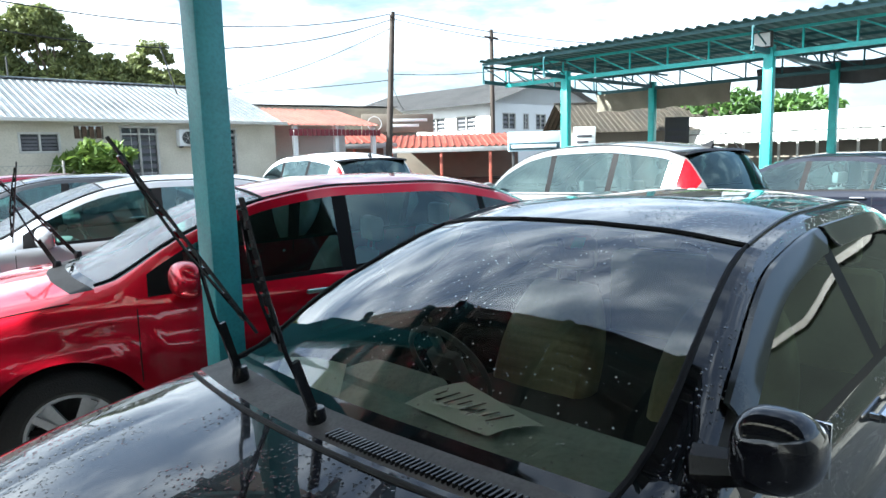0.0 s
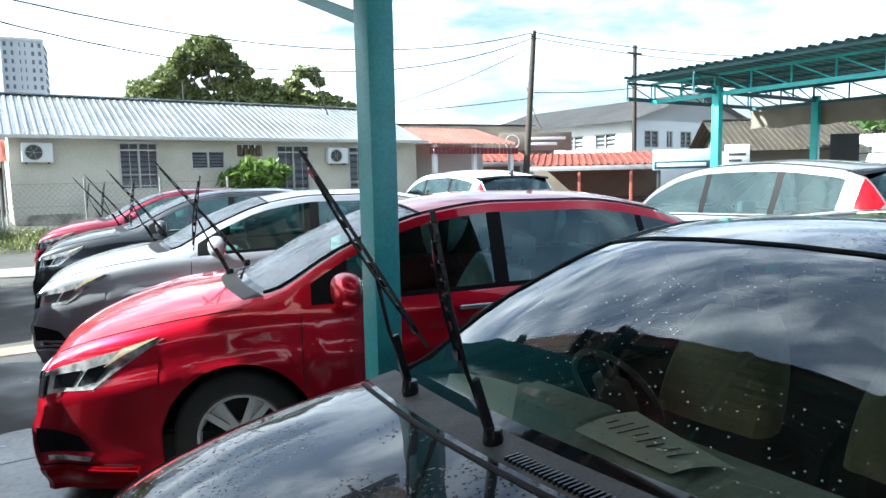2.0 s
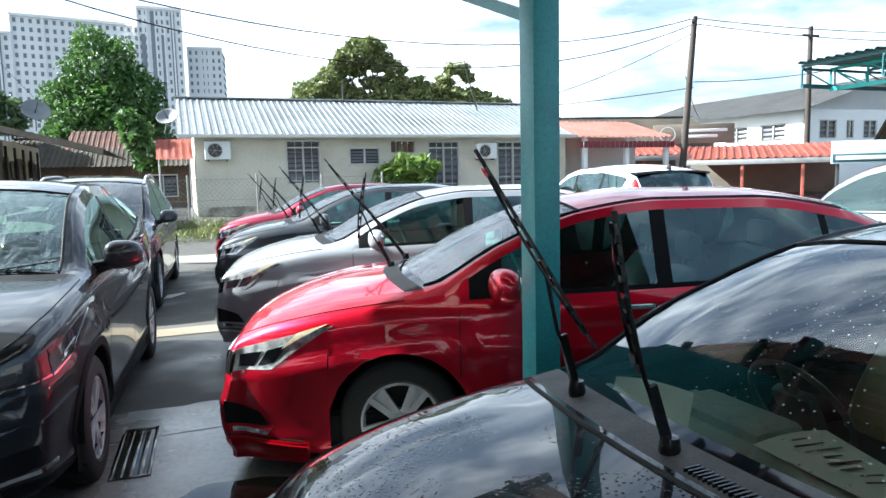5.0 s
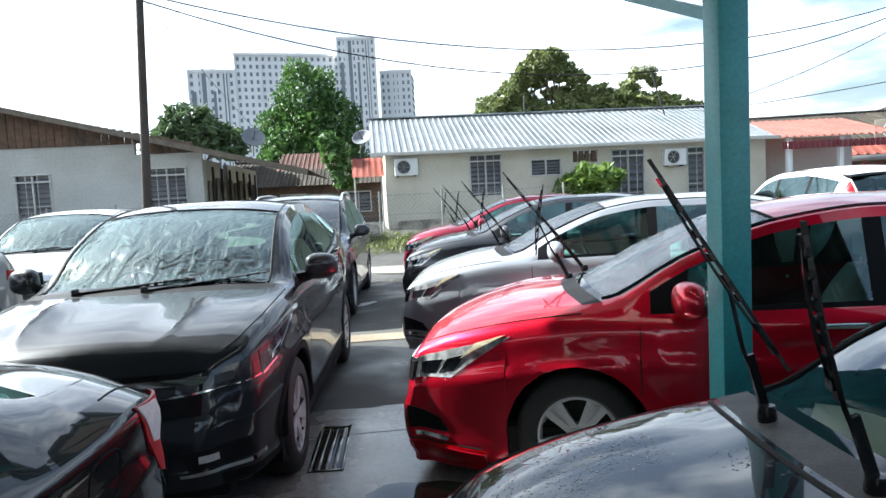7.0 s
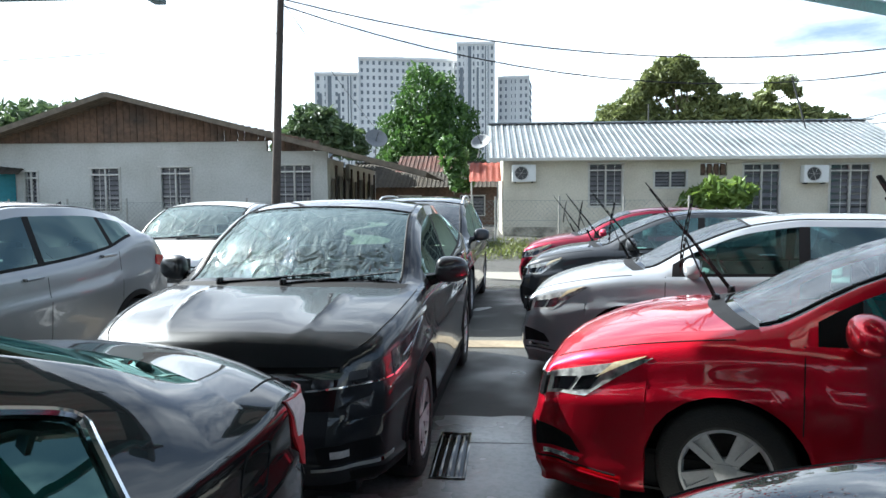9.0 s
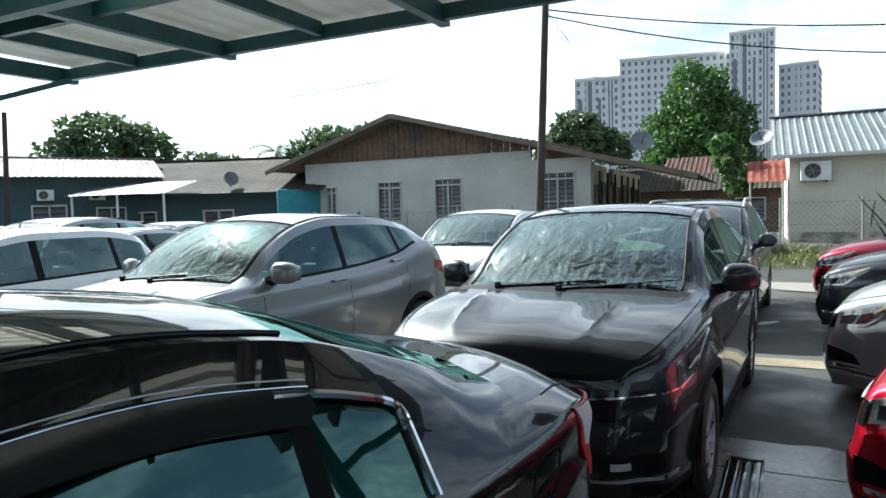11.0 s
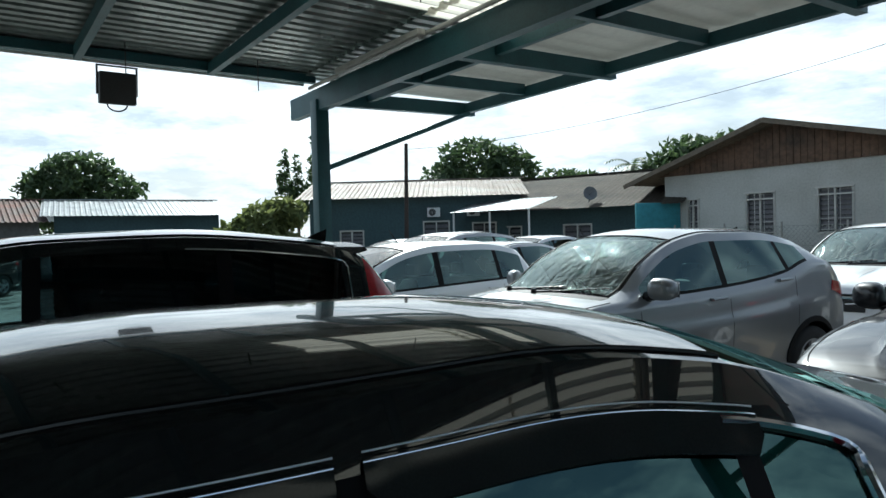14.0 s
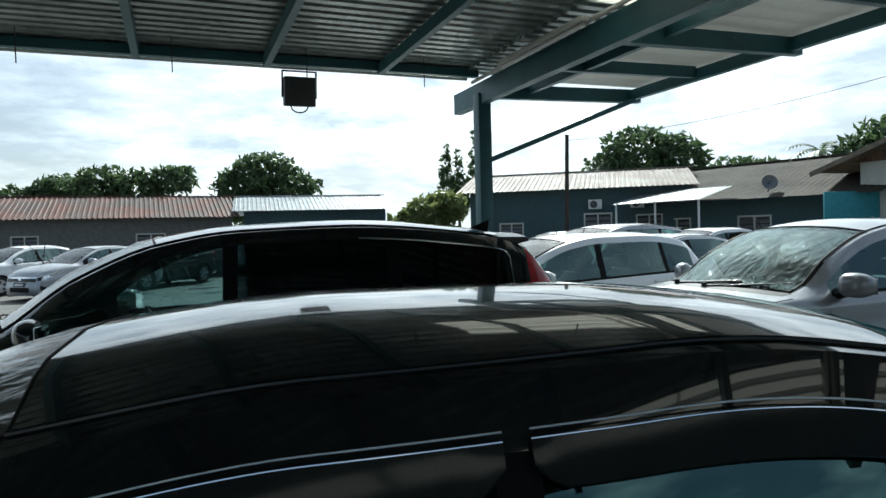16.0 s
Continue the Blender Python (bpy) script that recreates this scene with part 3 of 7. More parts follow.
def wheel_parts(car, x, y, r, width, spokes, dark=False):
    side = 1 if y > 0 else -1
    w = new("wheel")
    w.parent = car
    w.location = (x, y, r)
    w.rotation_euler = (0, 0.35 * x, 0 if side > 0 else math.pi)
    h = width / 2
    bm = bmesh.new()
    ri = r * 0.645
    lathe(bm, [(ri, -h), (r * 0.9, -h), (r * 0.97, -h * 0.85), (r, -h * 0.6), (r, -h * 0.1), (r - 0.008, -h * 0.05), (r - 0.008, h * 0.02), (r, h * 0.06),
               (r, h * 0.6), (r * 0.97, h * 0.85), (r * 0.9, h), (ri + 0.015, h * 1.02), (ri, h * 0.9), (ri, -h)], 36)
    tyre = part("tyre", bm, RUBBER, w)
    bm = bmesh.new()
    lathe(bm, [(ri, -h * 0.9), (ri + 0.004, h * 0.9), (ri - 0.012, h * 0.92), (ri - 0.025, h * 0.55), (ri - 0.03, -h * 0.9)], 36)
    for i in range(spokes):
        a = 2 * math.pi * i / spokes
        for da in (-0.13, 0.13):
            p0 = Vector((0.05 * math.cos(a + da * 2), h * 0.72, 0.05 * math.sin(a + da * 2)))
            p1 = Vector(((ri - 0.01) * math.cos(a + da * 1.5), h * 0.80, (ri - 0.01) * math.sin(a + da * 1.5)))
            beam(bm, p0, p1, 0.034, 0.022, (0, 1, 0))
        beam(bm, (0.05 * math.cos(a), h * 0.68, 0.05 * math.sin(a)), ((ri - 0.02) * math.cos(a), h * 0.7, (ri - 0.02) * math.sin(a)), 0.05, 0.015, (0, 1, 0))
    lathe(bm, [(0.0005, h * 0.86), (0.045, h * 0.84), (0.065, h * 0.74), (0.065, h * 0.4)], 16)
    part("rim", bm, ALLOY_DARK if dark else ALLOY, w)
    bm = bmesh.new()
    lathe(bm, [(0.0005, -h * 0.1), (ri - 0.03, -h * 0.1), (ri - 0.03, -h * 0.3), (0.0005, -h * 0.3)], 24)
    part("brake_disc", bm, DARK_STEEL, w)
    return w


def mirror_parts(car, shape, s, side, mat):
    p = shape.side(s, shape.belt(s) - 0.01) + Vector((0, -shape.k.get("mirror_tuck", 0.0), shape.k.get("mirror_lift", 0.0)))
    bm = bmesh.new()
    rows = []
    for i in range(19):
        a = math.pi * (0.5 - 0.5 * math.cos(math.pi * i / 18))
        row = []
        for j in range(28):
            b = 2 * math.pi * j / 28
            c, d = math.cos(b), math.sin(b)
            e = lambda v: math.copysign(abs(v) ** 0.75, v)
            row.append((p.x + 0.015 + 0.072 * math.cos(a) - 0.03 * c * abs(math.sin(a)) ** 0.6, p.y + 0.135 + 0.108 * abs(math.sin(a)) ** 0.6 * e(c), p.z + 0.085 + (0.092 if d > 0 else 0.080) * (1 - 0.12 * c) * abs(math.sin(a)) ** 0.6 * e(d)))
        rows.append(row)
    grid(bm, rows, True)
    for v in bm.verts:
        if v.co.x < p.x - 0.03:
            v.co.x = p.x - 0.03 - 0.02 * (p.x - 0.03 - v.co.x) / 0.07
        fx, fy, fz = shape.k.get("mirror_size", (1, 1, 1))
        v.co = (p.x + (v.co.x - p.x) * fx, side * (p.y + 0.05 + (v.co.y - p.y - 0.05) * fy), p.z + 0.03 + (v.co.z - p.z - 0.03) * fz)
    bmesh.ops.remove_doubles(bm, verts=bm.verts[:], dist=0.0006)
    bmesh.ops.recalc_face_normals(bm, faces=bm.faces[:])
    ob = part("side_mirror", bm, mat, car)
    bm = bmesh.new()
    rod(bm, (p.x + 0.03, side * (p.y - 0.03), p.z + 0.02), (p.x + 0.02, side * (p.y + 0.09), p.z + 0.045), 0.045, 0.03)
    part("mirror_foot", bm, BLACK_TRIM, ob)
    bm = bmesh.new()
    fy, fz = shape.k.get("mirror_size", (1, 1, 1))[1:]
    box(bm, (p.x - 0.05, side * (p.y + 0.05), p.z + 0.03), (p.x - 0.044, side * (p.y + 0.05 + 0.185 * fy), p.z + 0.03 + 0.115 * fz), 0.002)
    part("mirror_glass", bm, CHROME, ob)
    return ob


def seat_mesh(x, y, tall=0.58):
    """A car seat: cushion, a backrest that narrows to the shoulders with side bolsters, and a headrest on two stalks."""
    bm = bmesh.new()
    box(bm, (x - 0.25, y - 0.24, 0.32), (x + 0.25, y + 0.24, 0.50), 0.06)
    rows = []
    for i in range(11):
        f = i / 10
        w = 0.25 - 0.10 * f ** 4 - 0.03 * (1 - f) ** 2
        zc, xc = 0.44 + tall * f, x - 0.18 - 0.22 * f
        d = 0.085 * math.sin(math.pi * min(0.97, 0.25 + 0.72 * f)) ** 0.5 + 0.015
        row = []
        for j in range(20):
            an = 2 * math.pi * j / 20
            ca, sa = math.cos(an), math.sin(an)
            bolster = 0.03 * (abs(ca) > 0.6) * (sa > -0.2) * (1 - f)
            row.append((xc + d * math.copysign(abs(sa) ** 0.7, sa) + bolster, y + w * math.copysign(abs(ca) ** 0.8, ca), zc))
        rows.append(row)
    vs = grid(bm, rows, True)
    bm.faces.new(vs[-1])
    bm.faces.new(vs[0][::-1])
    hx = x - 0.43
    for sy in (-0.05, 0.05):
        rod(bm, (hx + 0.02, y + sy, 0.44 + tall - 0.03), (hx, y + sy, 0.44 + tall + 0.08), 0.006)
    box(bm, (hx - 0.045, y - 0.125, 0.44 + tall + 0.05), (hx + 0.045, y + 0.125, 0.44 + tall + 0.20), 0.035)
    bmesh.ops.recalc_face_normals(bm, faces=bm.faces[:])
    return bm


def wiper(car, foot, arm, blade, length):
    """A wiper: an arm from its foot, and a blade hinged across the arm's end."""
    foot, arm = Vector(foot), Vector(arm)
    tip = foot + arm
    d = Vector(blade).normalized()
    bm = bmesh.new()
    tube(bm, [foot, foot + arm * 0.1, foot + arm * 0.5 + Vector((0.012, 0, 0.0)), tip], 0.0055, 8)
    lathe(bm, [(0.0005, -0.03), (0.02, -0.03), (0.024, 0.0), (0.02, 0.03), (0.0005, 0.032)], 10, "z", Matrix.Translation(foot))
    beam(bm, foot, foot + arm * 0.45, 0.022, 0.012, (0, 1, 0))
    ob = part("wiper", bm, BLACK_TRIM, car)
    bm = bmesh.new()
    a, b = tip - d * length * 0.45, tip + d * length * 0.55
    n = 14
    out = Vector((0.012, 0, 0))
    tube(bm, [a.lerp(b, 0.10 + 0.80 * i / n) + out * (0.6 + math.sin(math.pi * i / n)) for i in range(n + 1)], 0.0042, 6)
    for f in (0.10, 0.22, 0.36, 0.45, 0.55, 0.66, 0.78, 0.90):
        p = a.lerp(b, f)
        beam(bm, p - d * 0.012 + out * 0.5, p + d * 0.012 + out * 0.5, 0.010, 0.018, (0, 1, 0))
    part("blade", bm, BLACK_TRIM, ob)
    bm = bmesh.new()
    beam(bm, a, b, 0.006, 0.013, (0, 1, 0))
    part("rubber_lip", bm, RUBBER, ob)
    return ob


def build_car(name, k, colour, m, label, category="car", group="parked cars", wipers_up=False, spokes=5, glass_mat=None,
              screen_mat=None, seat_mat=None, dark_rims=False, detail=True, cabin_mat=None):
    """A whole car from its table of curves, with its parts."""
    S = Shape(k)
    L = S.L
    car = thing(name, m, label, category, group)
    P = PAINT[colour]
    gm, wm = glass_mat or GLASS, screen_mat or GLASS_WET
    fa, ra, R = k["front_axle"], k["rear_axle"], k["wheel"]
    arch = R + 0.045
    # stations along the car: even ones, the wheel arches' and the glass edges'
    st = set(np.linspace(0, L, 46).round(4))
    st |= {0.008, 0.02, 0.04, 0.07, L - 0.008, L - 0.02, L - 0.04, L - 0.07}
    for d in (0.10, 0.13, 0.165, 0.20, 0.24, 0.285, 0.33, 0.38):
        st |= {d, round(L - d, 4)}
    for c in (fa, ra):
        for i in range(13):
            st.add(round(c - arch * math.cos(math.pi * i / 12), 4))
        st |= {round(c - arch - 0.012, 4), round(c + arch + 0.012, 4)}
    wins = k["windows"]
    marks = sorted({v for w in wins for v in w[:2]} | {round(wins[0][0] - k.get("sail", 0.0), 4)} | {k["cowl"], k["header"], k["rear_head"], k["rear_foot"], k["cowl"] - 0.10, k["cowl"] + k.get("frit", 0.045)} | set(k["doors"]) | set(k.get("tall_lamps", ())))
    st = [s for s in st if all(abs(s - q) > 0.02 for q in marks)] + marks
    st = sorted(st)
    st = [s for i, s in enumerate(st) if i == 0 or s - st[i - 1] > 0.004]

    def low_edge(s):
        z = S.sill(s)
        for c in (fa, ra):
            if abs(s - c) < arch:
                z = max(z, R + math.sqrt(arch**2 - (s - c) ** 2))
        return z
    rings = []
    for s in st:
        zb, b = low_edge(s), S.belt(s)
        pts = []
        for v in LOW:
            z = zb + (b - zb) * v
            p = S.flank(s, z)
            pts.append((p.y, z))
        low = len(pts)
        pts += S.upper(s)
        rings.append([S.warp(Vector((L / 2 - s + (S.bow(s, y) if n > low + 2 else 0.0), y, z))) for n, (y, z) in enumerate(pts)])
    nl = len(LOW)
    ib, ig, ih, ir = nl - 1, nl, nl + 1, nl + 2
    groups = {}
    mids = [(st[i] + st[i + 1]) / 2 for i in range(len(st) - 1)]
    doors = k["doors"]
    for i, sm in enumerate(mids):
        for j in range(len(rings[0]) - 1):
            g = "body"
            if j == ig and any(w[0] < sm < w[1] for w in wins):
                g = "window%d" % [n for n, w in enumerate(wins) if w[0] < sm < w[1]][0]
            elif j in (ib, ig, ih) and wins[0][0] - k.get("sail", 0.0) < sm < wins[-1][1]:
                g = "window_frame" if j != ih else "body"
            elif j >= ir and k["cowl"] - 0.10 < sm < k["cowl"]:
                g = "cowl_panel"
            elif j >= ir + 1 and k["cowl"] < sm < k["cowl"] + k.get("frit", 0.045):
                g = "windscreen_border"
            elif j == ir + 1 and k["cowl"] < sm < k["header"]:
                g = "windscreen_border"
            elif j >= ir + 1 and k["cowl"] < sm < k["header"]:
                g = "windscreen"
            elif k.get("tall_lamps") and j in (ib, ig, ih) and k["tall_lamps"][0] < sm < k["tall_lamps"][1]:
                g = "tail_lamp"
            elif j >= ir + 1 and k["rear_head"] < sm < k["rear_foot"]:
                g = "rear_window"
            elif j >= ir and k["header"] <= sm <= k["rear_head"]:
                g = "roof"
            elif j >= ir - 2 and 0.10 < sm < k["cowl"]:
                g = "bonnet"
            elif j < ib and j >= 1 and len(doors) > 1:
                for n in range(len(doors) - 1):
                    if doors[n] < sm < doors[n + 1]:
                        g = "door%d" % n
            elif j >= ir - 1 and sm > k["rear_foot"]:
                g = "boot_lid" if k.get("sedan") else "tailgate"
            groups.setdefault(g, []).append((i, j))

    def skin(cells, sides):
        bm = bmesh.new()
        for sg in sides:
            vs = {}

            def vert(i, j):
                key = (i, j) if j < len(rings[0]) - 1 or len(sides) < 2 else (i, j, "c")
                if key not in vs:
                    p = rings[i][j]
                    vs[key] = bm.verts.new((p.x, p.y * sg, p.z))
                return vs[key]
            for i, j in cells:
                q = [vert(i, j), vert(i, j + 1), vert(i + 1, j + 1), vert(i + 1, j)]
                try:
                    f = bm.faces.new(q if sg < 0 else q[::-1])
                except ValueError:
                    pass
        bmesh.ops.remove_doubles(bm, verts=bm.verts[:], dist=0.0008)
        return bm
    mats = {"body": P, "roof": P, "bonnet": P, "windscreen": wm, "rear_window": gm, "window_frame": FRAME_BLACK, "boot_lid": P, "tailgate": P, "cowl_panel": k.get("cowl_mat", PLASTIC),
            "windscreen_border": FRIT, "tail_lamp": LAMP_RED}
    for g, cells in groups.items():
        if g.startswith("window") and g[6:].isdigit() or g.startswith("door"):
            for sg in (1, -1):
                kind = "side_window" if g.startswith("window") else "door"
                ob = part(kind, skin(cells, (sg,)), gm if kind == "side_window" else P, car)
                if kind == "door" and detail:
                    n = int(g[4:])
                    s0, s1 = doors[n], doors[n + 1]
                    zh = S.belt(s1) - 0.085
                    a, b2 = S.side(s1 - 0.24, zh, 0.022), S.side(s1 - 0.07, zh + 0.006, 0.022)
                    bm = bmesh.new()
                    for p, q in ((a, b2),):
                        p, q = Vector((p.x, p.y * sg, p.z)), Vector((q.x, q.y * sg, q.z))
                        rod(bm, p, q, 0.013, 0.013, 8)
                        rod(bm, p, p - Vector((0, 0.035 * sg, 0)), 0.012, 0.012, 6)
                        rod(bm, q, q - Vector((0, 0.035 * sg, 0)), 0.012, 0.012, 6)
                    part("door_handle", bm, CHROME if k.get("chrome") else P, ob)
                    for s in ((s0, s1) if n == 0 else (s1,)):
                        bm = bmesh.new()
                        rows = []
                        for i in range(9):
                            z = low_edge(s) + (S.belt(s) - low_edge(s)) * (0.08 + 0.92 * i / 8)
                            p, q = S.side(s - 0.003, z, 0.0012), S.side(s + 0.003, z, 0.0012)
                            rows.append([(p.x, p.y * sg, p.z), (q.x, q.y * sg, q.z)])
                        grid(bm, rows)
                        part("door_gap", bm, PLASTIC, ob)
        elif g in ("window_frame", "tail_lamp"):
            for sg in (1, -1):
                part(g, skin(cells, (sg,)), mats[g], car)
        else:
            part(g, skin(cells, (1, -1)), mats[g], car)
    # nose and tail plates that close the skin
    for idx, nm in ((0, "front_bumper"), (-1, "rear_bumper")):
        bm = bmesh.new()
        ring = rings[idx]
        rows = []
        for p in ring:
            q = p.copy()
            row = []
            for f in np.linspace(1, -1, 15):
                am = S.k.get("round", 0.07) if idx == 0 else S.k.get("round_tail", 0.08)
                back = am * ((abs(p.y) / S.W) ** 2) * (1 - f * f)
                row.append((p.x + (back if idx == 0 else -back), p.y * f, p.z))
            rows.append(row)
        grid(bm, rows)
        bmesh.ops.recalc_face_normals(bm, faces=bm.faces[:])
        part(nm, bm, P, car)
    # shut lines round the bonnet, the boot and the fuel flap, and the roof lining
    for nm, j, lo, hi in (("bonnet_gap", ig, 0.12, k["cowl"] - 0.06), ("boot_gap", ih, k["rear_foot"] + 0.03, L - 0.06)):
        for sg in (1, -1):
            pts = [Vector((rings[i][j].x, rings[i][j].y * sg, rings[i][j].z + 0.0005)) for i in range(len(st)) if lo < st[i] < hi]
            if len(pts) > 2:
                bm = bmesh.new()
                tube(bm, pts, 0.0035, 6)
                part(nm, bm, PLASTIC, car)
    sf = k["rear_foot"] - 0.02
    zf = S.belt(sf) - 0.13
    bm = bmesh.new()
    tube(bm, [S.side(sf + 0.085 * math.copysign(abs(math.cos(a)) ** 0.6, math.cos(a)), zf + 0.075 * math.copysign(abs(math.sin(a)) ** 0.6, math.sin(a)), 0.0005) for a in [2 * math.pi * i / 32 for i in range(33)]], 0.0028, 5)
    part("fuel_flap_gap", bm, PLASTIC, car)
    bm = bmesh.new()
    inner = [i for i in range(len(st)) if k["header"] + 0.05 < st[i] < k["rear_head"] - 0.02]
    grid(bm, [[Vector((p.x, p.y * 0.97, p.z - 0.035)) for p in rings[i][ir:]] + [Vector((p.x, -p.y * 0.97, p.z - 0.035)) for p in rings[i][ir:-1][::-1]] for i in inner])
    part("headliner", bm, LINING, car)
    # underbody and wheel housings
    bm = bmesh.new()
    box(bm, (-L / 2 + 0.15, -S.W + 0.24, 0.17), (L / 2 - 0.15, S.W - 0.24, 0.62), 0.03)
    box(bm, (L / 2 - fa + arch, -S.W + 0.05, 0.2), (L / 2 - ra - arch + 2 * (ra - fa) - 2 * (ra - fa), S.W - 0.05, 0.36), 0.02)
    part("underbody", bm, PLASTIC, car)
    for c in (fa, ra):
        for sg in (1, -1):
            bm = bmesh.new()
            rows = [[(L / 2 - c + (arch + 0.004) * math.cos(a), sg * (S.half(c) * 0.985 - d), R + (arch + 0.004) * math.sin(a)) for d in (0.0, 0.28)]
                    for a in [math.pi * i / 14 for i in range(15)]]
            grid(bm, rows)
            part("wheel_arch_liner", bm, PLASTIC, car)
            if k.get("cladding"):
                bm = bmesh.new()
                rows = []
                for i in range(19):
                    a = math.pi * i / 18
                    row = []
                    for rr, o in ((arch - 0.004, 0.0), (arch + 0.002, 0.012), (arch + 0.045, 0.010), (arch + 0.052, 0.0)):
                        xx, zz = rr * math.cos(a), R + rr * math.sin(a)
                        p = S.side(c - xx, zz, o)
                        row.append((p.x, p.y * sg, p.z))
                    rows.append(row)
                grid(bm, rows)
                bmesh.ops.recalc_face_normals(bm, faces=bm.faces[:])
                part("wheel_arch_trim", bm, PLASTIC, car)
            wheel_parts(car, L / 2 - c, sg * (S.half(c) - 0.115), R, 0.2, spokes, dark_rims)
    for sg in k.get("mirrors", (1, -1)):
        mirror_parts(car, S, k["mirror"], sg, P if not k.get("dark_mirror") else BLACK_TRIM)
    # cabin
    bm = bmesh.new()
    cw = k["cowl"]
    box(bm, (L / 2 - cw - 0.55, -S.W * 0.8, 0.55), (L / 2 - cw - 0.10, S.W * 0.8, S.belt(cw) - 0.06), 0.06)
    box(bm, (L / 2 - cw - 0.50, -0.58, S.belt(cw) - 0.12), (L / 2 - cw - 0.30, -0.20, S.belt(cw) - 0.025), 0.04)
    dash = part("dashboard", bm, cabin_mat or CABIN, car)
    bm = bmesh.new()
    ring = Matrix.Translation((L / 2 - cw - 0.64, -0.36, S.belt(cw) - 0.06)) @ pose(0, 0, 0, 0, -62, 0)
    lathe(bm, [(0.175, -0.012), (0.187, 0), (0.175, 0.012), (0.163, 0), (0.175, -0.012)], 24, "z", ring)
    box(bm, (-0.165, -0.02, -0.01), (0.165, 0.02, 0.01), 0.004, ring)
    box(bm, (-0.06, -0.07, -0.02), (0.07, 0.07, 0.02), 0.01, ring)
    part("steering_wheel", bm, CABIN, car)
    sm = seat_mat or SEAT_DARK
    for sy in (0.36, -0.36):
        part("front_seat", seat_mesh(L / 2 - cw - k.get("seat_back", 1.05), sy), sm, car)
    bm = bmesh.new()
    xs = L / 2 - cw - 1.95
    box(bm, (xs - 0.2, -0.62, 0.36), (xs + 0.28, 0.62, 0.54), 0.05)
    box(bm, (xs - 0.3, -0.62, 0.5), (xs - 0.16, 0.62, 1.05), 0.05)
    for sy in (-0.4, 0.4):
        box(bm, (xs - 0.33, sy - 0.12, 1.06), (xs - 0.24, sy + 0.12, 1.22), 0.03)
    part("rear_seat", bm, sm, car)
    # lamps, grille, plates
    for n, spec in enumerate(k["lamps"]):
        nm, mode, corners, mat = spec
        for sg in ((1, -1) if corners[0][0] > 0 or mode == "side" else (1,)):
            part(nm, quad_patch(S, corners, mode, PROUD.get(nm, 0.004), nu=14, mirror=sg < 0, thick=0.03 if nm in ("lower_lip", "side_skirt") else 0.012), mat or P, car)
    for n, (nm, mode, corners, mat) in enumerate(k.get("centre", [])):
        part(nm, quad_patch(S, corners, mode, 0.006 + 0.004 * n), mat, car)
    # rubber seal up the pillars and along the head of the windscreen
    edge = []
    for i in range(13):
        s = cw + 0.02 + (k["header"] - cw - 0.02) * i / 12
        y, z = S.upper(s)[4]
        edge.append(Vector((L / 2 - s + S.bow(s, y), y, z + 0.001)))
    up = S.upper(k["header"])[4:]
    head = [Vector((L / 2 - k["header"] + S.bow(k["header"], y), y, z + 0.001)) for y, z in up]
    bm = bmesh.new()
    tube(bm, edge + head[1:-1] + [Vector((p.x, -p.y, p.z)) for p in head[::-1]] + [Vector((p.x, -p.y, p.z)) for p in edge[-2::-1]], k.get("seal", 0.008), 6)
    part("windscreen_seal", bm, PLASTIC, car)
    # wipers
    cz = S.top(cw - 0.05) - 0.01
    for fy, ln, arm, bl in k.get("wipers", ((0.0, 0.36, (0.11, 0.0, 0.33), (0.07, 0.03, 0.26)), (-0.42, 0.64, (0.10, 0.0, 0.36), (0.34, -0.02, 0.54)))):
        xw = L / 2 - cw + 0.05 + S.bow(cw - 0.05, fy)
        foot = Vector((xw, fy, cz + 0.012))
        if not wipers_up:
            e = Vector((L / 2 - cw - 0.06 + S.bow(cw + 0.06, fy + 0.40), fy + 0.40, 0))
            arm = Vector((e.x, e.y, S.top(cw + 0.06) + 0.0)) - foot
            bl, ln = arm, 0.5
        wiper(car, foot, arm, bl, ln)
    return car, S


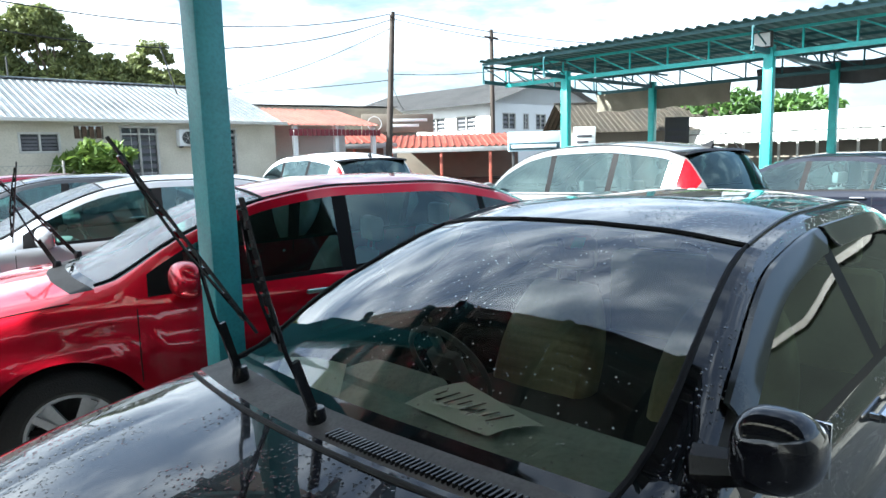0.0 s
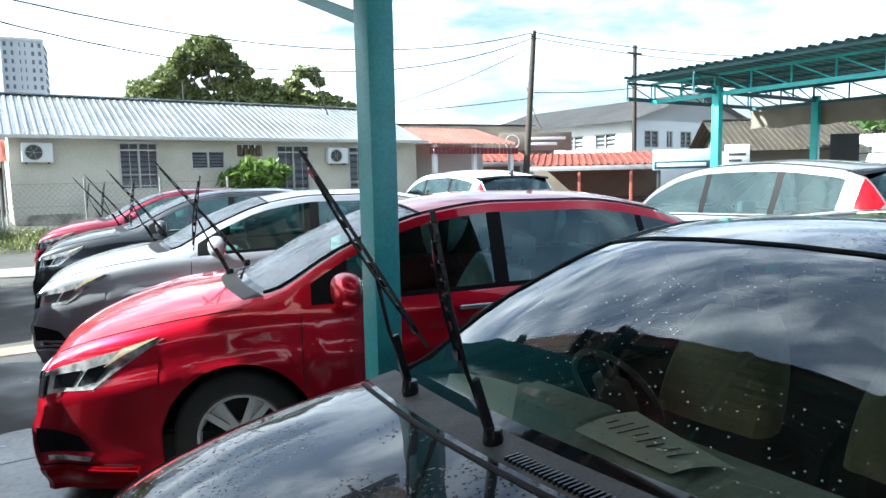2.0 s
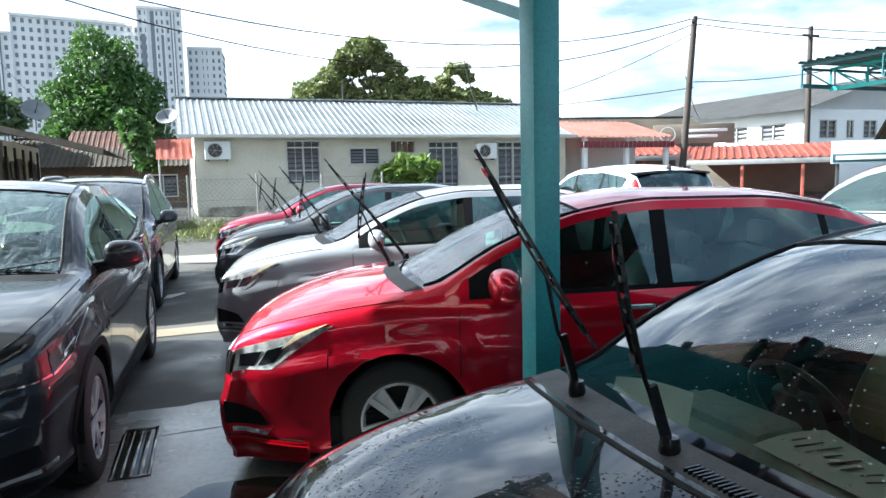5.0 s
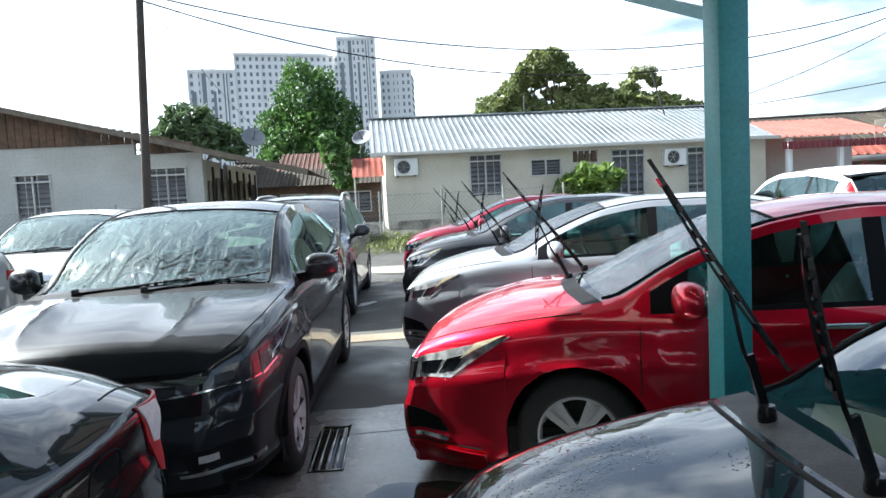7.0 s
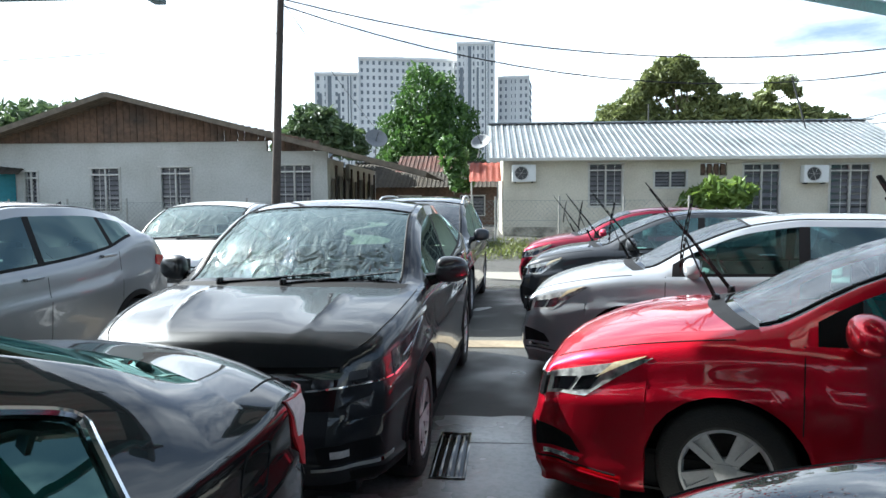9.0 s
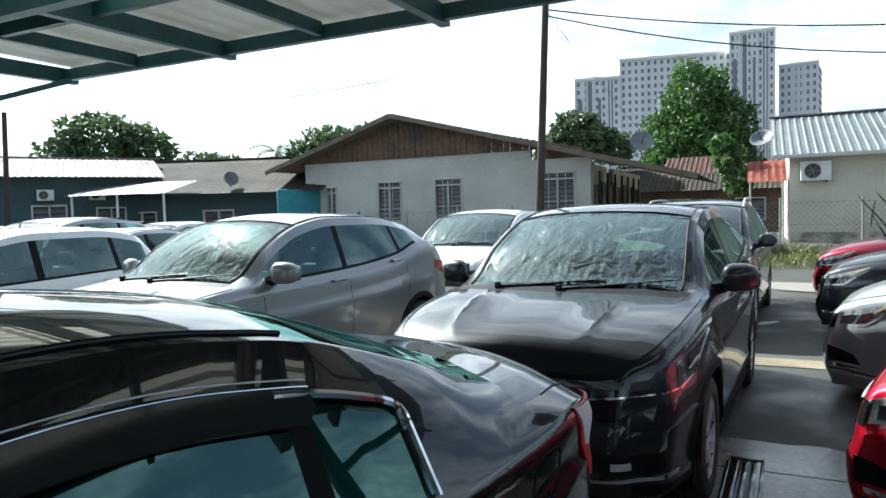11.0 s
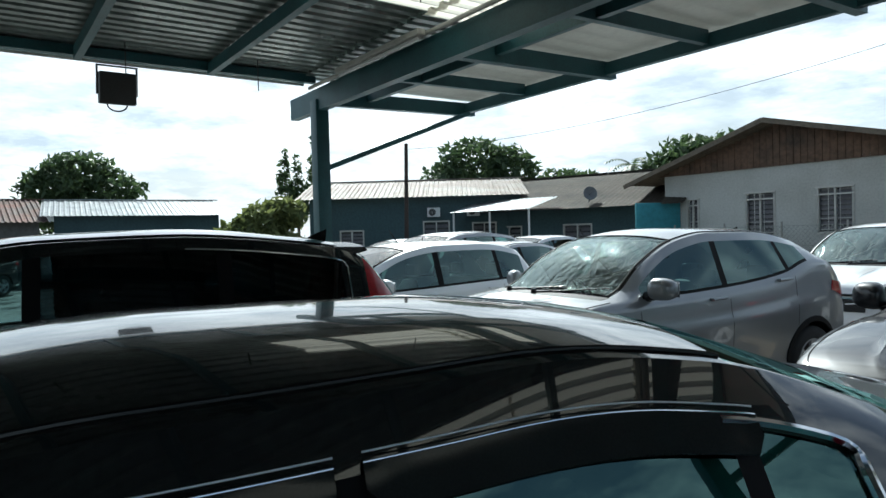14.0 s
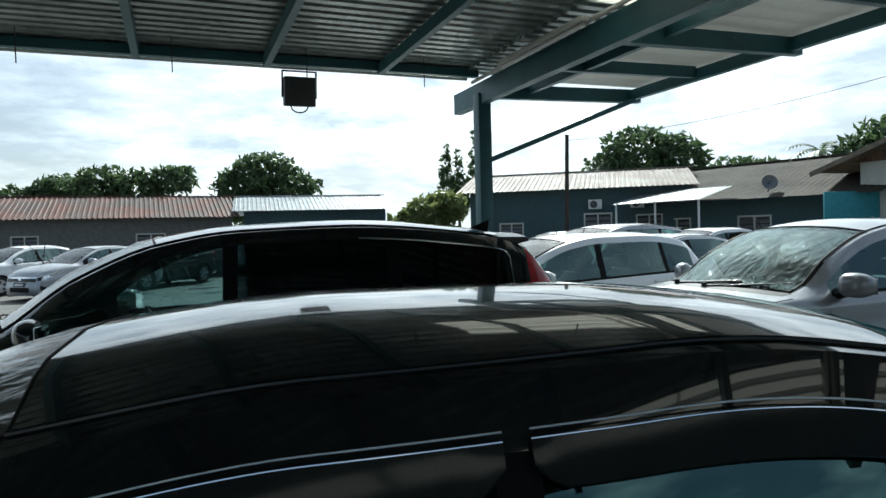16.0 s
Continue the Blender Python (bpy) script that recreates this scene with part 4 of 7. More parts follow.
def roof_extras(car, S, strips=True, fin=False, spoiler=False, rails=False):
    """Roof mouldings, shark-fin aerial, spoiler and roof rails, as a car has them."""
    k, L = S.k, S.L
    s0, s1 = k["header"], k["rear_head"]
    for sg in (1, -1):
        if strips or rails:
            bm = bmesh.new()
            pts = []
            for i in range(25):
                s = s0 + (s1 - s0) * i / 24
                y, z = S.upper(s)[4 if strips and not rails else 3]
                lift = 0.0 if not rails else 0.045 * min(1, 6 * min(i, 24 - i) / 24)
                pts.append((L / 2 - s + S.bow(s, y), y * sg, z + 0.002 + lift))
            tube(bm, pts, 0.016 if rails else 0.007, 8)
            part("roof_rail" if rails else "roof_moulding", bm, ALLOY if rails else BLACK_TRIM, car)
    if fin:
        bm = bmesh.new()
        x0, z0 = L / 2 - s1 + 0.12, S.top(s1 - 0.12)
        rows = []
        for i in range(9):
            f = i / 8
            h = 0.075 * (1 - f) ** 0.8
            w = 0.028 * (1 - f * 0.7)
            rows.append([(x0 - 0.09 + 0.17 * f, -w, z0 - 0.02), (x0 - 0.09 + 0.17 * f - 0.02, 0, z0 + h), (x0 - 0.09 + 0.17 * f, w, z0 - 0.02)])
        grid(bm, rows)
        bmesh.ops.holes_fill(bm, edges=bm.edges[:])
        bmesh.ops.recalc_face_normals(bm, faces=bm.faces[:])
        part("aerial_fin", bm, BLACK_TRIM, car)
    if spoiler:
        bm = bmesh.new()
        z0 = S.top(s1)
        w = S.upper(s1)[2][0]
        rows = []
        for y in np.linspace(-w, w, 13):
            c = 0.03 * (1 - abs(y / w) ** 3)
            rows.append([(L / 2 - s1 + 0.16, y, z0 - 0.01 + c), (L / 2 - s1 - 0.06, y, z0 - 0.015 + c), (L / 2 - s1 - 0.08, y, z0 - 0.04 + c), (L / 2 - s1 + 0.05, y, z0 - 0.07 + c)])
        grid(bm, rows, True)
        bmesh.ops.holes_fill(bm, edges=bm.edges[:])
        bmesh.ops.recalc_face_normals(bm, faces=bm.faces[:])
        part("spoiler", bm, BLACK_TRIM, car)


def visors(car, S, spans, drop=0.075, bright=True):
    """Smoked rain visors over the side windows, each one long even strip standing off the glass."""
    L = S.L
    for s0, s1 in spans:
        for sg in (1, -1):
            rows = []
            for i in range(31):
                s = s0 + (s1 - s0) * i / 30
                (yl, zl), (yh, zh), (yr, zr) = S.upper(s)[:3]
                out = Vector((0, zh - zl, yl - yh)).normalized()
                down = Vector((0, yl - yh, zl - zh)).normalized()
                d = drop * min(1, 0.55 + 9 * i / 30, 0.55 + 14 * (30 - i) / 30)
                top = Vector((L / 2 - s, yh, zh)) - down * 0.022
                rows.append([p_ for p_ in (top + out * 0.004, top + down * 0.006 + out * 0.016, top + down * (0.5 * d) + out * 0.021, top + down * d + out * 0.024,
                                           top + down * (d + 0.003) + out * 0.020, top + down * (d * 0.5) + out * 0.015)])
            bm = bmesh.new()
            vs = grid(bm, [[Vector((q.x, q.y * sg, q.z)) for q in r] for r in rows], True)
            bm.faces.new(vs[0])
            bm.faces.new(vs[-1])
            bmesh.ops.recalc_face_normals(bm, faces=bm.faces[:])
            visor = part("window_visor", bm, VISOR, car, "smoked plastic rain visor")
            if not bright:
                continue
            bm = bmesh.new()
            tube(bm, [Vector((r[1].x, r[1].y * sg, r[1].z)) + Vector((0, 0.001 * sg, 0.002)) for r in rows], 0.0022, 6)
            part("bright_edge", bm, CHROME, visor)
            bm = bmesh.new()
            tube(bm, [Vector((r[0].x, (r[0].y + 0.004) * sg, r[0].z + 0.016)) for r in rows], 0.0022, 6)
            part("drip_bead", bm, ALLOY, visor)


def chrome_line(car, S, s0, s1, rear=0.33, bead=0.014):
    """A bright bead along the foot of the side glass; rear: it sweeps round the end of the last window too."""
    L = S.L
    for sg in (1, -1):
        pts = [(L / 2 - s, (S.upper(s)[0][0] + 0.008) * sg, S.upper(s)[0][1] - 0.004) for s in np.linspace(s0, s1, 31)]
        bm = bmesh.new()
        tube(bm, pts, 0.009, 6)
        part("chrome_bead", bm, CHROME, car)
        if rear:
            rows = []
            up = [(s, 1.0) for s in np.linspace(s1 - rear, s1 - 0.05, 18)] + [(s1 - 0.015, 0.985), (s1 + 0.004, 0.95)] + [(s1 + 0.014, f) for f in (0.88, 0.7, 0.5, 0.3, 0.1, -0.04)]
            for s, f in up:
                (yl, zl), (yh, zh) = S.upper(s)[:2]
                c = Vector((L / 2 - s, (yl + (yh - yl) * f + 0.006) * sg, zl + (zh - zl) * f + 0.004))
                rows.append(c)
            bm = bmesh.new()
            tube(bm, rows, bead, 8)
            part("chrome_surround", bm, CHROME, car)


def glaze(car, mat, from_x=-9.0, to_x=9.0):
    """Other side glass for a copied car, between two places along it."""
    for o in car.children:
        if o.type == "MESH" and o.name.split(".")[0] in ("side_window", "rear_window"):
            x = sum(v.co.x for v in o.data.vertices) / len(o.data.vertices)
            if from_x < x < to_x:
                o.material_slots[0].link = "OBJECT"
                o.material_slots[0].material = mat


SEDAN = dict(
    frame=0.045, sail=0.17, wipers=((0.0, 0.44, (0.17, 0.0, 0.34), (-0.05, 0.02, 0.34)), (-0.42, 0.66, (0.30, 0.0, 0.40), (0.46, 0.0, 0.56))), round=0.10, nose=0.76, length=4.44, width=1.70, front_axle=1.05, rear_axle=3.55, wheel=0.32, cowl=1.18, header=2.02, rear_head=3.40, rear_foot=4.02, sedan=True, chrome=True,
    mirror=1.60, doors=(1.36, 2.40, 3.30), windows=((1.58, 2.36), (2.44, 3.24), (3.28, 3.62)),
    top=((0, 0.695), (0.05, 0.755), (0.25, 0.85), (0.7, 0.955), (1.18, 1.025), (1.6, 1.25), (2.02, 1.41), (2.45, 1.465), (2.9, 1.465), (3.4, 1.39), (3.75, 1.23), (4.02, 1.10), (4.3, 1.06), (4.41, 1.0), (4.44, 0.93)),
    belt=((0, 0.655), (0.1, 0.725), (0.5, 0.83), (1.1, 0.92), (2.0, 0.96), (3.0, 1.0), (3.8, 1.02), (4.3, 0.98), (4.44, 0.88)),
    rail=((0, 0.40), (0.3, 0.72), (1.1, 0.82), (1.3, 0.82), (2.02, 0.70), (2.6, 0.68), (3.4, 0.67), (4.0, 0.73), (4.44, 0.58)),
    sill=((0, 0.15), (0.4, 0.13), (1.2, 0.18), (3.2, 0.19), (3.9, 0.22), (4.44, 0.30)),
    lamps=[("headlamp", "side", ((0.085, 0.580), (0.36, 0.600), (0.72, 0.825), (0.10, 0.690)), LAMP_CLEAR),
           ("grille_side", "side", ((0.004, 0.555), (0.080, 0.575), (0.095, 0.672), (0.006, 0.655)), BLACK_TRIM),
           ("grille_wing", "side", ((0.004, 0.650), (0.095, 0.674), (0.098, 0.692), (0.006, 0.672)), CHROME),
           ("lamp_reflector", "side", ((0.12, 0.60), (0.24, 0.612), (0.30, 0.69), (0.13, 0.665)), CHROME),
           ("lamp_reflector", "side", ((0.27, 0.617), (0.38, 0.635), (0.46, 0.725), (0.33, 0.695)), CHROME),
           ("indicator", "side", ((0.42, 0.70), (0.52, 0.752), (0.69, 0.832), (0.52, 0.785)), LAMP_AMBER),
           ("fog_recess", "side", ((0.06, 0.30), (0.34, 0.295), (0.28, 0.37), (0.05, 0.43)), PLASTIC),
           ("fog_trim", "side", ((0.10, 0.262), (0.32, 0.25), (0.34, 0.272), (0.10, 0.286)), CHROME),
           ("lip_gap", "side", ((0.03, 0.238), (0.54, 0.215), (0.54, 0.223), (0.03, 0.247)), PLASTIC),
           ("lower_lip", "side", ((0.03, 0.105), (0.56, 0.095), (0.56, 0.195), (0.03, 0.225)), None),
           ("side_skirt", "side", ((1.24, 0.205), (3.08, 0.205), (3.08, 0.25), (1.24, 0.25)), None),
           ("tail_lamp", "side", ((4.40, 0.72), (4.02, 0.90), (4.05, 0.985), (4.41, 0.90)), LAMP_RED)],
    centre=[("grille", "front", ((-0.60, 0.53), (0.60, 0.53), (0.62, 0.66), (-0.62, 0.66)), BLACK_TRIM),
            ("grille_bar", "front", ((-0.62, 0.625), (0.62, 0.625), (0.62, 0.665), (-0.62, 0.665)), CHROME),
            ("badge", "front", ((-0.06, 0.575), (0.06, 0.575), (0.06, 0.675), (-0.06, 0.675)), CHROME),
            ("air_intake", "front", ((-0.40, 0.25), (0.40, 0.25), (0.40, 0.38), (-0.40, 0.38)), PLASTIC),
            ("number_plate", "front", ((-0.24, 0.40), (0.24, 0.40), (0.24, 0.51), (-0.24, 0.51)), PLATE),
            ("plate_bar", "front", ((-0.18, 0.435), (0.18, 0.435), (0.18, 0.475), (-0.18, 0.475)), LAMP_WHITE)])

SUV = dict(
    ridge=0.004, crease=0.016, bow=0.75, round=0.10, nose=0.60, cladding=True, length=4.30, width=1.78, front_axle=0.86, rear_axle=3.47, wheel=0.335, cowl=1.12, header=1.90, rear_head=3.58, rear_foot=4.12, mirror=1.44,
    doors=(1.30, 2.33, 3.22), windows=((1.36, 2.28), (2.35, 3.14), (3.19, 3.46)),
    top=((0, 0.80), (0.05, 0.87), (0.25, 0.96), (0.7, 1.04), (1.12, 1.10), (1.5, 1.37), (1.90, 1.545), (2.3, 1.605), (2.9, 1.60), (3.58, 1.50), (3.95, 1.27), (4.12, 1.13), (4.26, 1.0), (4.30, 0.92)),
    belt=((0, 0.755), (0.1, 0.86), (0.5, 0.965), (1.1, 1.045), (2.0, 1.075), (2.6, 1.11), (3.1, 1.17), (3.5, 1.27), (3.75, 1.26), (4.1, 1.09), (4.30, 0.88)),
    rail=((0, 0.45), (0.3, 0.72), (1.1, 0.82), (1.9, 0.74), (2.6, 0.72), (3.58, 0.66), (4.1, 0.68), (4.30, 0.6)),
    sill=((0, 0.24), (0.4, 0.22), (1.2, 0.25), (3.2, 0.25), (3.9, 0.28), (4.30, 0.36)),
    lamps=[("headlamp", "front", ((0.42, 0.695), (0.82, 0.735), (0.82, 0.835), (0.47, 0.775)), LAMP_DARK),
           ("headlamp", "side", ((0.27, 0.735), (0.46, 0.775), (0.84, 0.935), (0.27, 0.84)), LAMP_DARK),
           ("lamp_rim", "front", ((0.36, 0.682), (0.82, 0.726), (0.82, 0.734), (0.36, 0.692)), CHROME),
           ("lamp_rim", "side", ((0.27, 0.722), (0.47, 0.762), (0.47, 0.771), (0.27, 0.732)), CHROME),
           ("lamp_rim", "side", ((0.47, 0.762), (0.84, 0.922), (0.84, 0.930), (0.47, 0.771)), CHROME),
           ("projector", "front", ((0.62, 0.735), (0.70, 0.742), (0.70, 0.785), (0.62, 0.775)), ALLOY_DARK),
           ("lamp_strip", "side", ((0.40, 0.77), (0.56, 0.815), (0.58, 0.835), (0.42, 0.795)), CHROME),
           ("front_lip", "side", ((0.02, 0.535), (0.50, 0.60), (0.50, 0.612), (0.02, 0.55)), None),
           ("fog_recess", "front", ((0.50, 0.35), (0.78, 0.36), (0.76, 0.46), (0.48, 0.44)), PLASTIC),
           ("fog_lamp", "front", ((0.55, 0.385), (0.63, 0.387), (0.63, 0.42), (0.55, 0.418)), LAMP_WHITE),
           ("fog_trim", "front", ((0.46, 0.318), (0.80, 0.335), (0.80, 0.355), (0.46, 0.336)), CHROME),
           ("lower_trim", "side", ((0.06, 0.25), (0.46, 0.24), (0.46, 0.30), (0.04, 0.31)), PLASTIC),
           ("sill_cladding", "side", ((1.26, 0.255), (3.06, 0.255), (3.06, 0.37), (1.26, 0.37)), PLASTIC),
           ("tail_lamp", "side", ((4.28, 0.86), (3.80, 0.98), (3.84, 1.07), (4.26, 1.02)), LAMP_RED)],
    centre=[("grille", "front", ((-0.56, 0.60), (0.56, 0.60), (0.58, 0.80), (-0.58, 0.80)), BLACK_TRIM),
            ("grille_bar", "front", ((-0.58, 0.745), (0.58, 0.745), (0.60, 0.775), (-0.60, 0.775)), CHROME),
            ("badge", "front", ((-0.055, 0.70), (0.055, 0.70), (0.055, 0.80), (-0.055, 0.80)), CHROME),
            ("air_intake", "front", ((-0.40, 0.28), (0.40, 0.28), (0.42, 0.42), (-0.42, 0.42)), PLASTIC),
            ("number_plate", "front", ((-0.24, 0.46), (0.24, 0.46), (0.24, 0.57), (-0.24, 0.57)), PLATE)])

WAGON = dict(
    length=4.55, width=1.82, front_axle=0.88, rear_axle=3.50, wheel=0.345, cowl=1.10, header=1.95, rear_head=4.05, rear_foot=4.42, mirror=1.42, chrome=True,
    doors=(1.30, 2.35, 3.30), windows=((1.36, 2.30), (2.38, 3.22), (3.30, 3.94)),
    top=((0, 0.80), (0.05, 0.88), (0.25, 0.98), (0.7, 1.06), (1.10, 1.12), (1.55, 1.42), (1.95, 1.59), (2.4, 1.66), (3.0, 1.675), (3.7, 1.62), (4.05, 1.55), (4.30, 1.30), (4.42, 1.12), (4.52, 1.0), (4.55, 0.92)),
    belt=((0, 0.72), (0.1, 0.82), (0.5, 0.93), (1.1, 1.02), (2.0, 1.05), (3.2, 1.08), (4.1, 1.14), (4.4, 1.06), (4.55, 0.88)),
    rail=((0, 0.45), (0.3, 0.72), (1.1, 0.82), (1.95, 0.74), (2.6, 0.72), (4.05, 0.67), (4.4, 0.66), (4.55, 0.6)),
    sill=((0, 0.24), (0.4, 0.22), (1.2, 0.25), (3.2, 0.25), (3.9, 0.28), (4.55, 0.36)),
    tall_lamps=(4.10, 4.31),
    lamps=[("headlamp", "side", ((0.03, 0.72), (0.50, 0.80), (0.70, 0.90), (0.06, 0.82)), LAMP_CLEAR),
           ("tail_lamp", "side", ((4.40, 0.98), (4.12, 1.00), (4.14, 1.10), (4.38, 1.06)), LAMP_RED)],
    centre=[("grille", "front", ((-0.60, 0.66), (0.60, 0.66), (0.56, 0.80), (-0.56, 0.80)), BLACK_TRIM),
            ("grille_bar", "front", ((-0.60, 0.72), (0.60, 0.72), (0.58, 0.75), (-0.58, 0.75)), CHROME),
            ("number_plate", "front", ((-0.24, 0.48), (0.24, 0.48), (0.24, 0.59), (-0.24, 0.59)), PLATE)])

HATCH = dict(
    length=3.95, width=1.69, front_axle=0.80, rear_axle=3.32, wheel=0.30, cowl=0.95, header=1.80, rear_head=3.40, rear_foot=3.80, mirror=1.35,
    doors=(1.20, 2.15, 3.05), windows=((1.25, 2.11), (2.19, 3.0), (3.06, 3.45)),
    top=((0, 0.70), (0.05, 0.78), (0.25, 0.89), (0.6, 0.98), (0.95, 1.06), (1.4, 1.32), (1.8, 1.47), (2.2, 1.525), (2.8, 1.53), (3.4, 1.45), (3.62, 1.27), (3.80, 1.05), (3.92, 0.96), (3.95, 0.88)),
    belt=((0, 0.62), (0.1, 0.72), (0.5, 0.86), (1.0, 0.95), (2.0, 0.99), (3.0, 1.03), (3.6, 1.05), (3.85, 0.95), (3.95, 0.84)),
    rail=((0, 0.42), (0.3, 0.72), (0.95, 0.82), (1.8, 0.72), (2.6, 0.70), (3.4, 0.66), (3.8, 0.68), (3.95, 0.6)),
    sill=((0, 0.22), (0.4, 0.18), (1.2, 0.20), (2.8, 0.20), (3.5, 0.24), (3.95, 0.32)),
    lamps=[("headlamp", "side", ((0.03, 0.62), (0.45, 0.74), (0.70, 0.84), (0.06, 0.74)), LAMP_CLEAR),
           ("tail_lamp", "side", ((3.92, 0.80), (3.66, 0.90), (3.60, 1.04), (3.86, 0.95)), LAMP_RED)],
    centre=[("grille", "front", ((-0.50, 0.58), (0.50, 0.58), (0.46, 0.66), (-0.46, 0.66)), BLACK_TRIM)])


def place(x, y, heading):
    """A car's pose from the middle of its footprint and the way its nose points, in degrees from +x."""
    return pose(x, y, 0, 0, 0, heading)


def recolour(car, colour):
    """Gives a copied car its own paint."""
    names = {p.name for p in PAINT.values()}
    for o in car.children_recursive:
        for slot in (o.material_slots if o.type == "MESH" else ()):
            if slot.material and slot.material.name in names:
                slot.link = "OBJECT"
                slot.material = PAINT[colour]


red_sedan, RED_SHAPE = build_car("sedan", SEDAN, "red", place(1.01, 4.19, 180), "metallic red four-door sedan with wipers raised", wipers_up=True, seat_mat=SEAT_GREY, cabin_mat=CABIN_GREY)


def another(src, x, y, heading, colour, label, group="parked cars"):
    c = copy_thing(src, place(x, y, heading))
    recolour(c, colour)
    return tagged(c, label, "car", group)


roof_extras(red_sedan, RED_SHAPE)
another(red_sedan, 0.08, 6.8, 182, "silver", "silver sedan with wipers raised off the windscreen")
another(red_sedan, -0.93, 9.7, 184, "dark", "dark grey sedan with wipers raised off the windscreen")
another(red_sedan, -1.9, 12.5, 186, "maroon", "dark red sedan with wipers raised, last of the row")
dark_suv, SUV_SHAPE = build_car("crossover", SUV, "dark", place(-3.0, 4.45, -72), "dark grey compact crossover facing the aisle, beaded with rain", dark_rims=False, screen_mat=GLASS_SCREEN)
roof_extras(dark_suv, SUV_SHAPE, True, True)
another(dark_suv, -5.86, 3.08, -74, "grey", "silver-grey compact crossover with a sunlit windscreen")
another(dark_suv, -7.6, 7.9, -70, "white", "white crossover parked behind the silver one")
wagon, WAGON_SHAPE = build_car("estate_car", WAGON, "champagne", place(5.48, 7.30, 104), "silver family wagon with tall red tail lamps")
roof_extras(wagon, WAGON_SHAPE, True, True, True)
chrome_line(wagon, WAGON_SHAPE, 1.40, 3.96, 0.9, 0.006)
black_wagon = another(wagon, -4.58, -1.56, -78, "black", "black family wagon with a roof spoiler and tinted glass")
glaze(black_wagon, GLASS_DARK, -3, 0.35)
railed = another(wagon, -4.8, 9.4, -72, "dark", "dark family wagon with roof rails")
roof_extras(railed, WAGON_SHAPE, False, False, False, True)
another(wagon, 3.0, 11.85, 104, "white", "white family wagon with a dark tailgate window")
hatch, HATCH_SHAPE = build_car("hatchback", HATCH, "white", place(-8.4, 1.2, -70), "white hatchback in the far rank")
another(red_sedan, -11.2, 3.2, -60, "silver", "silver sedan in the far rank")
another(wagon, -14.5, 3.2, -60, "grey", "grey family wagon in the far rank")
another(hatch, -16.5, 6.0, -60, "white", "white hatchback in the last rank")
another(hatch, -22.0, -14.2, -20, "white", "small white hatchback far off in the yard")
another(red_sedan, -20.5, -11.0, -25, "silver", "silver sedan far off in the yard")
another(wagon, -23.5, -10.2, -20, "dark", "dark wagon far off beside the long shed")
another(red_sedan, -12.2, 6.9, -60, "grey", "grey sedan in the far rank")
another(hatch, -19.5, 3.0, -60, "silver", "silver hatchback in the last rank")
another(red_sedan, 8.7, 6.4, 97, "navy", "dark blue sedan behind the black one")


def scaled(k, fx, fy, fz, **more):
    """A car table stretched along, across and upwards."""
    q = dict(k)
    for n in ("length", "front_axle", "rear_axle", "cowl", "header", "rear_head", "rear_foot", "mirror"):
        q[n] = k[n] * fx
    q["width"] = k["width"] * fy
    q["doors"] = tuple(v * fx for v in k["doors"])
    q["windows"] = tuple((a * fx, b * fx) for a, b in k["windows"])
    for n in ("top", "belt", "sill"):
        q[n] = tuple((a * fx, b * fz) for a, b in k[n])
    q["rail"] = tuple((a * fx, b) for a, b in k["rail"])
    for n in ("lamps", "centre"):
        q[n] = [(nm, mode, tuple((u * (fx if mode == "side" else fy), z * fz) for u, z in c), mt) for nm, mode, c, mt in k[n]]
    q.update(more)
    return q


